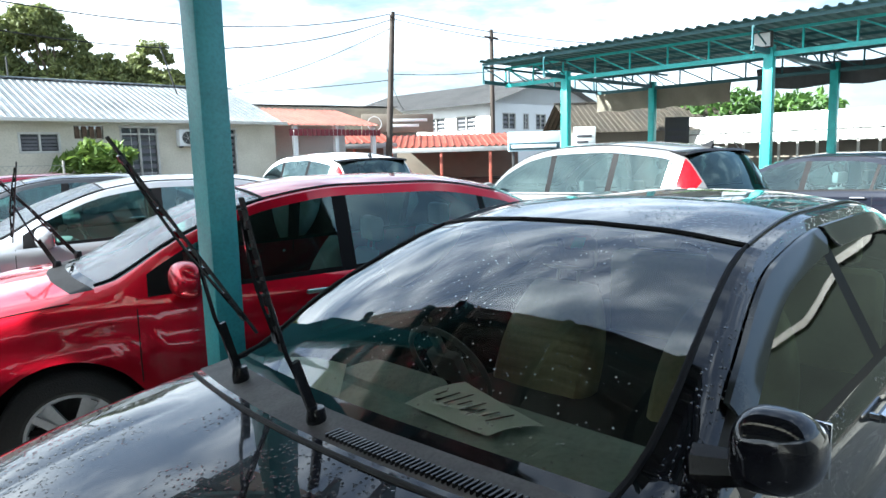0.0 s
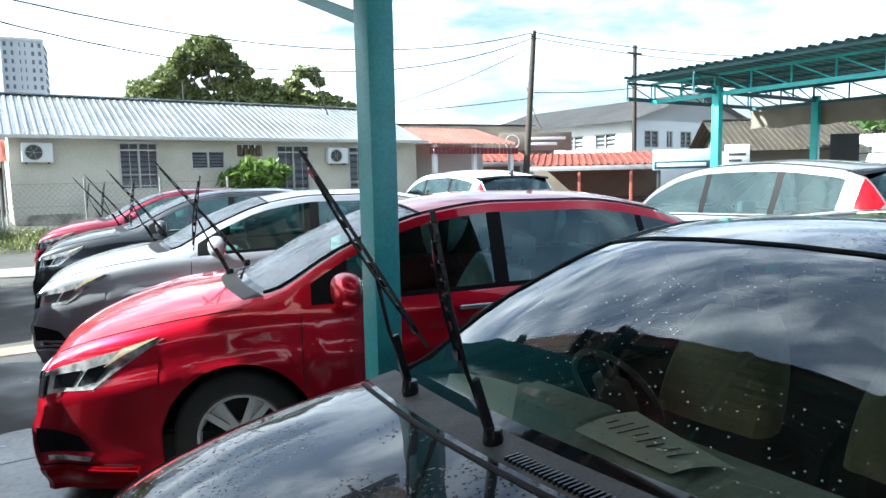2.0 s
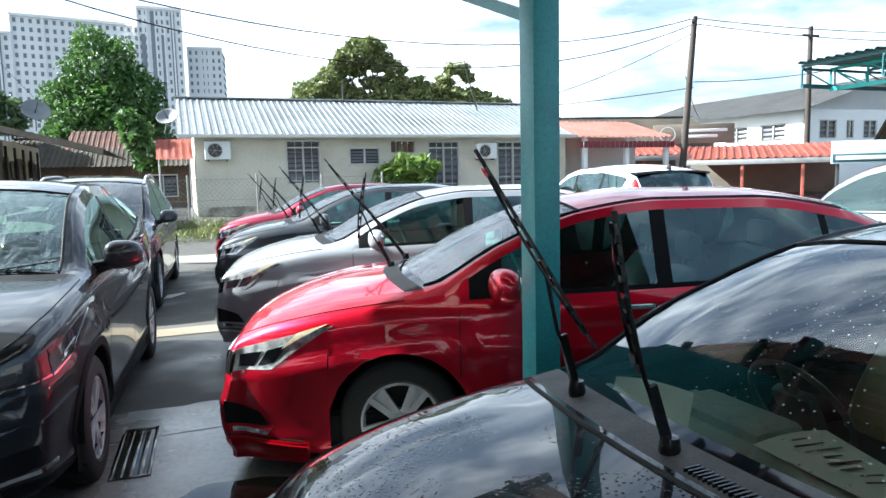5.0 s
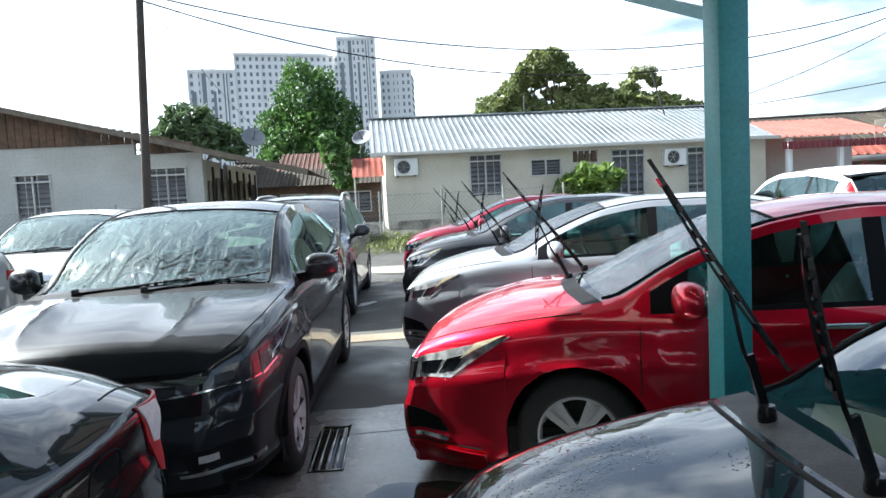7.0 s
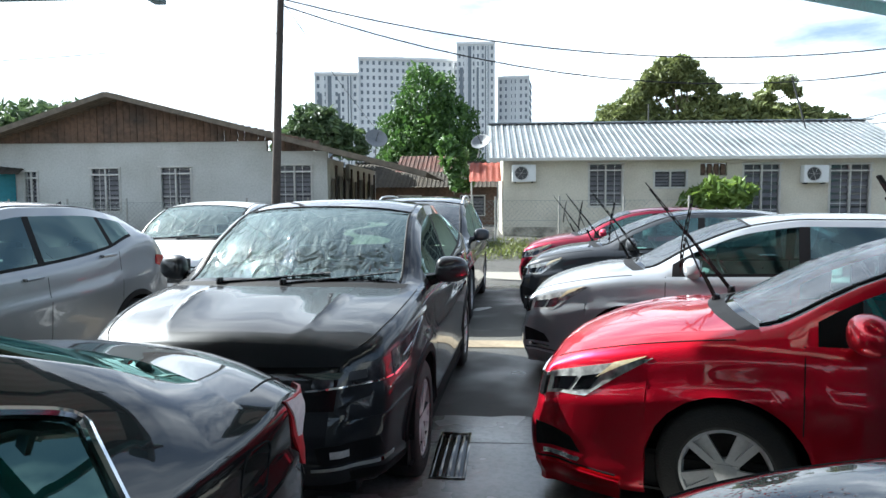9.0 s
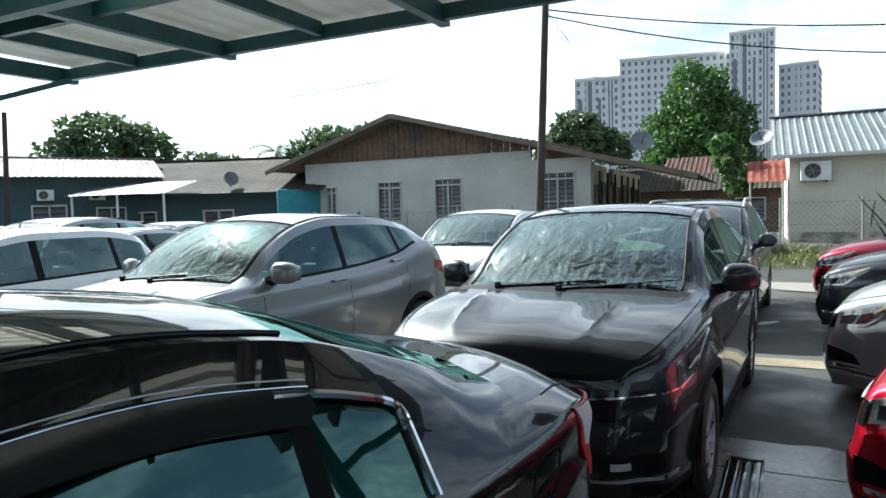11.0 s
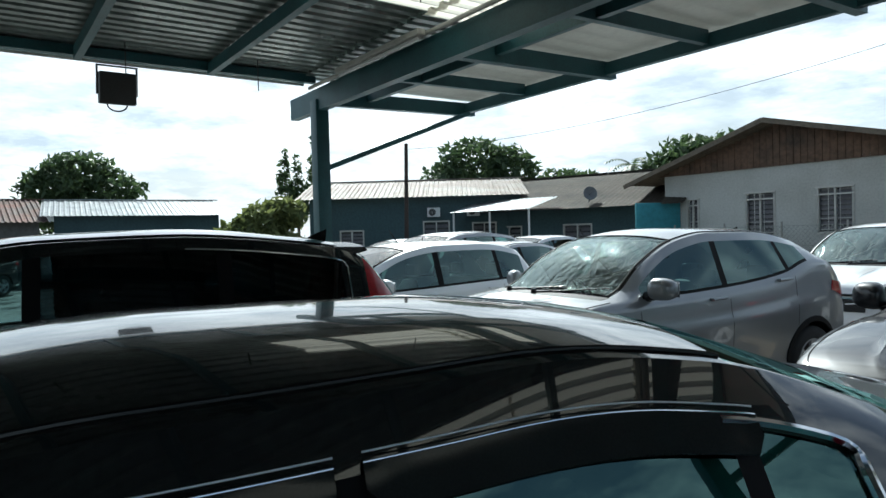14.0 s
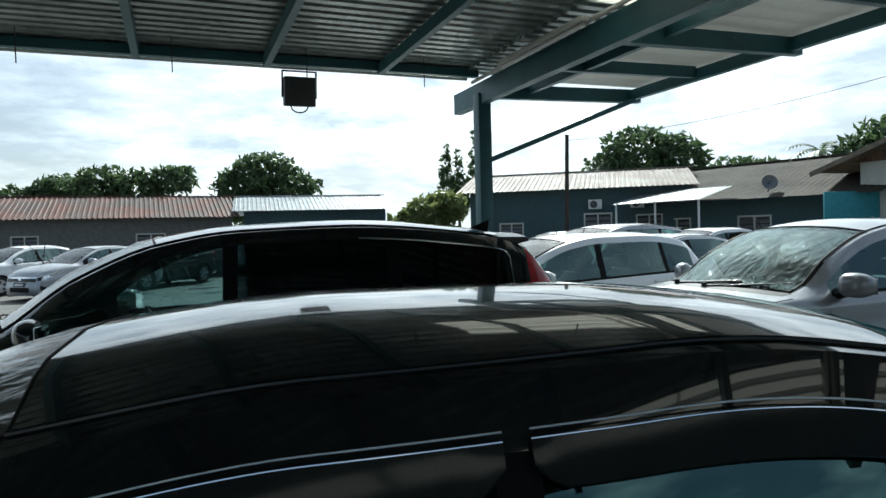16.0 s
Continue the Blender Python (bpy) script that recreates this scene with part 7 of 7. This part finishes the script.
part("roof", bm, material("green_sheet", (0.05, 0.10, 0.095), 0.5, 0.2, vary=0.25, scale=0.8), canopy2)
for b, z0, z1, a0, a1 in ((5.08, 2.92, 3.56, -2.2, 2.44), (5.08, 3.19, 3.80, 3.18, 8.6)):
    bm = bmesh.new()
    rows = []
    for j in range(5):
        rows.append([c2(a0 + (a1 - a0) * i / 24, b + 0.06 * math.sin(i * 1.7 + j), z0 + (z1 - z0) * j / 4 + 0.03 * math.sin(i * 0.9)) for i in range(25)])
    grid(bm, rows)
    bmesh.ops.solidify(bm, geom=bm.faces[:], thickness=0.01)
    tagged(part("hanging_tarpaulin", bm, material("beige_canvas", (0.34, 0.31, 0.25), 0.8, vary=0.25, scale=1.0) if a0 < 1 else material("grey_canvas", (0.12, 0.12, 0.12), 0.8, vary=0.2)), "faded canvas sheet hung under the shed roof", "tarpaulin", "tarpaulins")
flood2 = thing("floodlight", Matrix.Translation(c2(5.2, -0.2, 3.85)) @ pose(0, 0, 0, 10, 0, -68), "white-faced floodlight on the shed post", "floodlight")
bm = bmesh.new()
box(bm, (-0.2, -0.06, -0.17), (0.2, 0.06, 0.17), 0.015)
part("housing", bm, DARK_STEEL, flood2)
bm = bmesh.new()
box(bm, (-0.17, -0.075, -0.14), (0.17, -0.06, 0.14), 0.004)
part("lens", bm, PALE, flood2)

# ---- buildings beyond ----
wb = pose(18.8, 35.6, 0, 0, 0, 22)
white_house = thing("white_building", wb, "white two-storey building with dark windows and a grey gable roof", "building")
wins = [(1.0, 3.05, 1.3, 1.0), (3.0, 3.05, 0.6, 1.0), (4.3, 3.05, 1.1, 1.0), (6.2, 3.05, 1.2, 1.0), (8.6, 3.05, 0.8, 1.0)]
bm = bmesh.new()
wall_with_openings(bm, 0, 11.5, 0, 4.6, wins)
box(bm, (11.35, 0.15, 0), (11.5, 15, 4.6))
bmesh.ops.remove_doubles(bm, verts=bm.verts[:], dist=0.001)
part("wall", bm, PALE, white_house, smooth=False)
bm = bmesh.new()
sw = [(1.2 + 2.6 * i, 3.0, 1.7, 0.95) for i in range(5)]
wall_with_openings(bm, 0, 15, 0, 4.6, sw)
bmesh.ops.remove_doubles(bm, verts=bm.verts[:], dist=0.001)
ob = part("side_wall", bm, PALE, white_house, smooth=False)
ob.rotation_euler, ob.location = (0, 0, radians(90)), (0.15, 0.02, 0)
for x, z, w, h in wins:
    louvre_window(white_house, x, z, w, h, 0.04, slats=3, grille=False)
for x, z, w, h in sw:
    o = louvre_window(white_house, 0, z, w, h, 0.0, slats=3, grille=False)
    o.rotation_euler, o.location = (0, 0, radians(-90)), (0.06, x + w, z)
bm = bmesh.new()
grid(bm, [[(0, 0.02, 4.6), (5.75, 0.02, 4.6), (11.5, 0.02, 4.6)], [(0, 0.02, 4.65), (5.75, 0.02, 6.3), (11.5, 0.02, 4.65)]])
bmesh.ops.solidify(bm, geom=bm.faces[:], thickness=0.1)
part("gable", bm, PALE, white_house, smooth=False)
for xe, xr in ((-0.7, 5.75), (12.2, 5.75)):
    bm = bmesh.new()
    corrugated(bm, (xr, -0.5, 6.4), (0, 1, 0), (xe - xr, 0, -1.9), 64, 0.25, 0.03)
    bmesh.ops.solidify(bm, geom=bm.faces[:], thickness=0.06)
    part("roof", bm, material("grey_roof", (0.16, 0.16, 0.16), 0.7, vary=0.2, scale=0.6), white_house)


def red_shed(m, w, d, z0, z1, label):
    ob = thing("red_roofed_stall", m, label, "stall", "stalls")
    bm = bmesh.new()
    corrugated(bm, (0, d, z1), (1, 0, 0), (0, -d, z0 - z1), int(w / 0.3), 0.3, 0.05)
    bmesh.ops.solidify(bm, geom=bm.faces[:], thickness=0.03)
    part("roof", bm, RED_ROOF, ob)
    n = int(w / 2.2) + 1
    for i in range(n):
        bm = bmesh.new()
        box(bm, (w * i / n + 0.1, 0.1, 0), (w * i / n + 0.22, 0.22, z0 - 0.02), 0.008)
        part("post", bm, RED_ROOF, ob)
    bm = bmesh.new()
    box(bm, (0.2, d - 0.2, 0), (w - 0.2, d - 0.05, z1 - 0.2), 0.01)
    part("back_wall", bm, CANVAS, ob)
    bm = bmesh.new()
    box(bm, (0, -0.06, z0 - 0.22), (w, -0.03, z0 - 0.02), 0.004)
    part("fascia", bm, material("grey_fascia", (0.3, 0.3, 0.3), 0.6), ob)
    return ob


red_shed(pose(9.6, 27.6, 0, 0, 0, -22), 6.4, 4.5, 1.95, 2.6, "open stall under a bright red sheet roof")
red_shed(pose(6.2, 28.6, 0, 0, 0, -10), 4.0, 3.0, 2.2, 2.65, "small red-framed open stall")
simple_house("tiled_house", pose(5.6, 31.5, 0, 0, 0, 10), 7.5, 6.0, 2.9, 4.3, WHITEWALL, OLD_ROOF, "tiled house behind the red stalls", windows=((1, 1, 1, 1), (4, 1, 1, 1)))
bd = thing("sign_board", pose(9.2, 30.0, 2.70, 0, 0, -8), "brown sign board with a round emblem over the stalls", "sign")
bm = bmesh.new()
box(bm, (0, 0, 0), (3.4, 0.08, 0.85), 0.02)
part("panel", bm, CANVAS, bd)
bm = bmesh.new()
lathe(bm, [(0.30, -0.02), (0.34, -0.02), (0.34, 0.0), (0.30, 0.0), (0.30, -0.02)], 24, "y", Matrix.Translation((0.6, 0, 0.42)))
part("emblem", bm, SIGN, bd)
for z, w in ((0.5, 1.9), (0.25, 1.5)):
    bm = bmesh.new()
    box(bm, (1.2, -0.012, z), (1.2 + w, 0.0, z + 0.13), 0.003)
    part("lettering_bar", bm, SIGN, bd)
for p, w, h, mt, lab in (((8.05, 14.1, 1.62), 1.25, 0.46, SIGN_PALE, "pale blue dealer sign with a dark lettered band, on posts"), ((10.78, 15.4, 1.62), 0.6, 0.62, SIGN, "small white notice board on the shed post"),
                         ((15.5, 17.2, 1.6), 0.8, 1.0, DARK_STEEL, "dark poster board under the shed")):
    s = thing("notice_board", pose(*p, 0, 0, -20), lab, "sign", "notice boards")
    bm = bmesh.new()
    box(bm, (0, 0, 0), (w, 0.05, h), 0.01)
    part("board", bm, mt, s)
    bm = bmesh.new()
    box(bm, (0.02, -0.014, 0.03), (w - 0.02, -0.002, 0.20), 0.004) if w > 1.2 else box(bm, (0.08, -0.01, h * 0.55), (w - 0.1, -0.002, h * 0.65), 0.002)
    part("dark_band", bm, SIGN_BLUE if w > 1.2 else INK, s)
    bm = bmesh.new()
    box(bm, (0.08, -0.024, 0.075), (w - 0.1, -0.015, 0.155), 0.003) if w > 1.2 else box(bm, (0.08, -0.01, h * 0.3), (w - 0.2, -0.002, h * 0.4), 0.002)
    part("lettering_bar", bm, SIGN if w > 1.2 else INK, s)
    for x in (0.1, w - 0.16):
        bm = bmesh.new()
        box(bm, (x, 0.05, -p[2]), (x + 0.06, 0.10, h), 0.004)
        part("leg", bm, DARK_STEEL, s)
simple_house("brown_roofed_shed", pose(15.0, 21.0, 0, 0, 0, -20), 6.0, 5.0, 2.3, 3.5, CANVAS, OLD_ROOF, "low shed with a brown tiled roof", windows=((1, 0.9, 1.2, 1.0),))
lb = pose(19.2, 20.6, 0, 0, 0, -68)
shops = thing("shop_row", lb, "long low shop row with a ribbed parapet and barred front", "building")
bm = bmesh.new()
for i in range(105):
    box(bm, (0.2 * i, -0.9, 2.1), (0.2 * i + 0.17, -0.86, 2.70), 0.004)
box(bm, (0, -0.88, 2.2), (21, -0.86, 2.66))
box(bm, (0, -0.86, 2.1), (21, 0.0, 2.16))
tagged(part("parapet", bm, PALE, shops), kind="stuff")
bm = bmesh.new()
box(bm, (0, 0, 0), (21, 0.2, 2.1))
part("wall", bm, CANVAS, shops)
bm = bmesh.new()
box(bm, (0, -0.95, 1.72), (21, -0.9, 2.06), 0.01)
part("fascia", bm, WHITEWALL, shops)
for i in range(34):
    bm = bmesh.new()
    box(bm, (0.2 + 0.6 * i, -0.5, 0.2), (0.28 + 0.6 * i, -0.44, 2.0), 0.004)
    part("bar", bm, GRILLE, shops)


# ---- tower blocks ----
def tower(m, w, d, h, floors, cols, label, stripes=False):
    ob = thing("tower_block", m, label, "tower block", "tower blocks")
    bm = bmesh.new()
    box(bm, (0, 0, 0), (w, d, h))
    box(bm, (w * 0.2, d * 0.2, h), (w * 0.6, d * 0.7, h + 2.0))
    part("wall", bm, TOWER, ob, smooth=False)
    fh = h / floors
    for face in (0, 1):
        bm = bmesh.new()
        length = w if face == 0 else d
        n = cols if face == 0 else max(3, int(cols * d / w))
        for f in range(floors):
            for c in range(n):
                x = length * (c + 0.28) / n
                ww = length * 0.40 / n
                z = f * fh + fh * 0.3
                if face == 0:
                    box(bm, (x, -0.15, z), (x + ww, 0.05, z + fh * 0.5))
                else:
                    box(bm, (w - 0.05, x, z), (w + 0.15, x + ww, z + fh * 0.5))
        tagged(part("window_grid", bm, TOWER_GREY, ob, smooth=False), kind="stuff")
    bm = bmesh.new()
    for x in [w * i / 5 for i in range(6)]:
        box(bm, (x - 0.25, -0.5, 0), (x + 0.25, 0.02, h + 0.6))
    box(bm, (-0.3, -0.55, h), (w + 0.3, 0.3, h + 0.9))
    tagged(part("facade_fin", bm, TOWER, ob, smooth=False), kind="stuff")
    if stripes:
        for i in range(4):
            bm = bmesh.new()
            x = w * (0.06 + 0.23 * i)
            box(bm, (x, -0.35, h * (0.1 + 0.12 * (i % 2))), (x + w * 0.09, -0.16, h * (0.99 - 0.13 * ((i + 1) % 2))))
            part("stripe", bm, TOWER_GREY, ob, smooth=False)
    return ob


tower(pose(-105.5, 236.5, 0, 0, 0, 22), 14.0, 12.0, 61.0, 21, 8, "tall pale tower block with grey stripes", True)
tower(pose(-95.0, 252.7, 0, 0, 0, 14), 12.0, 16.0, 50.0, 18, 6, "pale tower block with rows of windows")
tower(pose(-152.5, 210.5, 0, 0, 0, 30), 16.0, 14.0, 49.5, 17, 7, "pale striped tower block", True)
tower(pose(-138.5, 219.0, 0, 0, 0, 33), 45.0, 14.0, 55.5, 20, 20, "broad pale tower block with many windows")


# ---- trees ----
def leaves(name, clumps, n, size, mat, parent, seed):
    """Many small bent leaf sprays scattered through uneven clumps."""
    rng = np.random.default_rng(seed)
    vol = np.array([c[3] * c[4] * c[5] for c in clumps]) ** 0.7
    pick = rng.choice(len(clumps), n, p=vol / vol.sum())
    cl = np.array(clumps)[pick]
    d = rng.normal(size=(n, 3))
    d /= np.linalg.norm(d, axis=1)[:, None]
    r = rng.uniform(0.45, 1.05, n) ** 0.6
    bumps = 1 + 0.22 * np.sin(5.1 * d[:, 0] + pick) * np.cos(4.3 * d[:, 2] + 2 * pick)
    c = cl[:, :3] + d * (r * bumps)[:, None] * cl[:, 3:6]
    a = rng.normal(size=(n, 3))
    a /= np.linalg.norm(a, axis=1)[:, None]
    b = np.cross(a, rng.normal(size=(n, 3)))
    b /= np.linalg.norm(b, axis=1)[:, None]
    s = (size * rng.uniform(0.5, 1.3, n))[:, None]
    k = np.cross(a, b) * s * 0.25
    v = np.stack([c - a * s, c + b * s * 0.45 + k, c + a * s, c - b * s * 0.45 + k], 1).reshape(-1, 3)
    f = np.arange(4 * n).reshape(-1, 4)
    me = bpy.data.meshes.new(name)
    me.from_pydata(v.tolist(), [], f.tolist())
    me.materials.append(mat)
    ob = new(name, me)
    ob.parent = parent
    return ob


def tree(base, clumps, n, size, mat, label, trunk=0.25, seed=1, limbs=True):
    ob = thing("tree", pose(*base), label, "tree", "trees")
    top = max(c[2] for c in clumps)
    cx = sum(c[0] for c in clumps) / len(clumps)
    cy = sum(c[1] for c in clumps) / len(clumps)
    fork = Vector((cx * 0.3, cy * 0.3, min(c[2] for c in clumps) * 0.7))
    bm = bmesh.new()
    rod(bm, (0, 0, -0.2), fork * 0.5 + Vector((0.05, 0.02, 0)), trunk, trunk * 0.85, 10)
    rod(bm, fork * 0.5 + Vector((0.05, 0.02, 0)), fork, trunk * 0.85, trunk * 0.7, 10)
    part("trunk", bm, BARK, ob)
    for c in clumps:
        bm = bmesh.new()
        q = Vector(c[:3])
        mid = fork.lerp(q, 0.5) + Vector((0, 0, 0.1 * (q - fork).length))
        rod(bm, fork, mid, trunk * 0.4, trunk * 0.25, 6)
        rod(bm, mid, q, trunk * 0.25, trunk * 0.08, 6)
        part("limb", bm, BARK, ob)
    leaves("crown", clumps, n, size, mat, ob, seed)
    return ob


tree((-20.2, 40.4, 0.2), [(0, 0, 8.0, 2.0, 2.0, 2.4), (-1.6, 0, 5.8, 2.0, 2.0, 2.2), (1.5, 0.2, 6.2, 2.0, 2.0, 2.2), (0, -0.8, 5.0, 3.0, 2.0, 2.2), (-2.2, 0, 3.8, 1.6, 1.6, 1.6), (2.2, 0, 4.2, 1.6, 1.6, 1.8)],
     15000, 0.2, LEAF, "dense round green tree before the tower blocks", 0.35, 3)
tree((-4.6, 40, 0.2), [(-0.2, 0, 8.55, 1.25, 1.2, 0.75), (0.75, 0, 8.1, 0.9, 0.9, 0.7), (-1.3, 0, 7.9, 0.8, 0.9, 0.7), (1.75, 0, 7.5, 0.65, 0.7, 0.55), (-2.0, 0, 6.9, 1.0, 1.1, 0.9), (-3.0, 0, 6.0, 1.3, 1.2, 1.1), (-3.8, 0, 5.2, 1.2, 1.1, 0.9),
      (1.5, 0.3, 6.2, 1.4, 1.2, 0.75), (3.0, 0, 5.8, 1.4, 1.2, 0.7), (-1.2, 0.2, 5.6, 1.6, 1.2, 0.9), (4.6, 0.2, 6.9, 0.55, 0.6, 0.35), (5.4, 0, 7.5, 0.75, 0.7, 0.4), (6.0, 0, 7.0, 0.45, 0.6, 0.3), (5.2, 0, 5.5, 1.3, 1, 0.5), (7.0, 0, 5.4, 1.0, 0.9, 0.35), (8.4, 0, 5.1, 0.7, 0.6, 0.25), (0.3, 0, 8.95, 0.9, 0.9, 0.5), (2.6, 0, 6.6, 1.1, 0.9, 0.6), (3.8, 0, 6.2, 1.1, 0.9, 0.55), (4.9, 0.1, 6.1, 1.0, 0.8, 0.5), (6.2, 0, 5.9, 1.1, 0.8, 0.45), (7.6, 0, 5.5, 0.9, 0.7, 0.35), (0.6, 0.2, 5.4, 2.2, 1.4, 0.7), (-1.6, 0.3, 6.4, 1.2, 1.0, 0.8), (0.5, 0.5, 6.9, 0.9, 0.6, 0.4), (-0.5, 0.5, 7.55, 0.6, 0.5, 0.3)],
     27000, 0.17, LEAF_OLIVE, "spreading rain tree with an open domed crown", 0.3, 4)
tree((-20.6, 28.5, 0.2), [(0, 0, 5.6, 1.2, 1.2, 0.7), (1.0, 0, 4.8, 1.2, 1.0, 0.7), (-1.0, 0, 4.7, 1.2, 1.0, 0.8), (2.0, 0.2, 4.2, 1.0, 1.0, 0.7), (-1.9, 0, 4.2, 0.9, 0.9, 0.7)], 2600, 0.24, LEAF_DARK, "dark feathery tree behind the gabled house", 0.2, 5)
tree((-9.3, 20.6, 0.4), [(0, 0, 2.6, 0.45, 0.5, 0.55), (0.25, 0, 1.9, 0.4, 0.5, 0.45), (-0.25, 0, 3.05, 0.36, 0.4, 0.35)], 900, 0.14, LEAF, "young bright green tree beside the cream house", 0.06, 6)
tree((-1.15, 21.2, 0.5), [(0, 0, 1.3, 0.65, 0.5, 0.45), (0.5, 0, 1.25, 0.5, 0.5, 0.4), (-0.55, 0, 1.1, 0.5, 0.5, 0.4)], 700, 0.17, LEAF_BRIGHT, "low papaya-like bush before the cream house", 0.06, 7)
tree((-43.4, 12.6, 0), [(0, 0, 6.2, 2.4, 2.6, 1.8), (0.5, 2.0, 5.6, 2, 2, 1.6), (0, -1.8, 5.0, 2, 1.8, 1.4), (0, 0.5, 3.6, 3, 3.4, 1.6)], 5000, 0.30, LEAF_DARK, "shaggy green tree behind the low houses", 0.35, 8)
tree((-43.0, 18.6, 0), [(0, 0, 4.6, 1.6, 1.8, 1.3), (0, 1.6, 4.2, 1.6, 1.6, 1.4)], 2200, 0.26, LEAF_DARK, "rounded dark tree behind the low houses", 0.25, 9)
tree((-39.5, 26.5, 0), [(0, 0, 6.4, 2.2, 2.2, 1.3), (0.8, 2.2, 6.6, 2.0, 2.0, 1.2), (-0.6, -1.6, 5.4, 1.8, 1.8, 1.4), (0, 0, 4.2, 3, 3.4, 1.6)], 5000, 0.30, LEAF_DARK, "broad dark tree above the brown roof", 0.35, 10)
for x, y, h in ((-50.2, 0.0, 8.6), (-50.2, 0.9, 8.0), (-50.3, 2.2, 9.6)):
    tree((x, y, 0), [(0, 0, h * (0.45 + 0.11 * i), 0.95 - 0.17 * i, 0.95 - 0.17 * i, h * 0.09) for i in range(5)], 480, 0.26, LEAF_DARK, "slender conical tree beyond the roofs", 0.15, int(h * 10))
tree((-25.0, -1.0, 0), [(0, 0.2, 2.2, 0.8, 0.8, 0.7), (0.4, -0.6, 1.6, 0.7, 0.8, 0.7), (0, 0.9, 2.5, 0.6, 0.7, 0.6), (0, -1.4, 1.3, 0.7, 0.7, 0.5), (0.2, 0.3, 1.2, 0.9, 1.3, 0.7)], 2600, 0.24, LEAF_OLIVE, "leafy bush at the end of the teal house", 0.12, 12)
tree((-45.0, -21.0, 0), [(0, -2.2, 5.4, 1.8, 2.0, 1.2), (0, 0.0, 5.0, 1.6, 1.8, 1.2), (0, 2.6, 5.6, 1.2, 1.6, 1.0), (0, 0, 3.4, 2, 4, 1.2)], 4200, 0.28, LEAF_DARK, "dark spreading tree beyond the long shed", 0.3, 13)
tree((-44.0, -12.0, 0), [(0, 0, 5.8, 1.8, 2.2, 1.3), (0, 1.8, 4.8, 1.8, 1.8, 1.1), (0, -1.6, 5.0, 1.6, 1.6, 1.1), (0, 0, 3.4, 2, 4, 1.2)], 4200, 0.28, LEAF_DARK, "dark leafy tree beyond the pale shed", 0.3, 14)
tree((-47.0, -27.0, 0), [(0, 0, 5.0, 1.8, 2.2, 1.3), (0, -2.8, 4.4, 1.8, 1.8, 1.1)], 2600, 0.28, LEAF_DARK, "dark tree at the yard's edge", 0.3, 15)
tree((21.5, 20.5, 0), [(0, 0, 3.0, 1.6, 1.8, 0.8), (1.8, -1.6, 2.9, 1.4, 1.6, 0.7), (-1.2, 1.5, 2.9, 1.2, 1.2, 0.7)], 2600, 0.2, LEAF, "green tree behind the shop row", 0.2, 16)


def palm(base, h, n, reach, label, seed):
    """A bare trunk with long drooping fronds of many leaflets."""
    ob = thing("palm_tree", pose(*base), label, "palm", "palms")
    bm = bmesh.new()
    rod(bm, (0, 0, 0), (0.1, 0, h), 0.14, 0.09, 8)
    part("trunk", bm, BARK, ob)
    rng = random.Random(seed)
    for i in range(n):
        an, el = 2 * math.pi * i / n + rng.uniform(-0.2, 0.2), rng.uniform(-0.1, 0.9)
        bm = bmesh.new()
        prev = Vector((0.1, 0, h))
        d = Vector((math.cos(an) * math.cos(el), math.sin(an) * math.cos(el), math.sin(el)))
        side = d.cross(Vector((0, 0, 1))).normalized()
        for s in range(1, 11):
            d = (d - Vector((0, 0, 0.13))).normalized()
            cur = prev + d * (reach / 10)
            beam(bm, prev, cur, 0.03, 0.02)
            for sg in (-1, 1):
                tip = cur + side * sg * reach * 0.22 * math.sin(math.pi * (s + 1) / 13) - Vector((0, 0, 0.12)) + d * 0.12
                vs = [bm.verts.new(prev), bm.verts.new(cur), bm.verts.new(tip)]
                bm.faces.new(vs)
            prev = cur
        part("frond", bm, LEAF_DARK, ob, smooth=False)
    return ob


palm((-41.9, 23.2, 0), 6.0, 13, 2.2, "coconut palm among dark trees", 1)
palm((-49.9, -5.7, 0), 4.2, 9, 0.9, "small papaya tree on a bare stem", 2)
palm((-43.0, -8.6, 0), 3.6, 10, 2.2, "ragged banana plant beside the trees", 3)
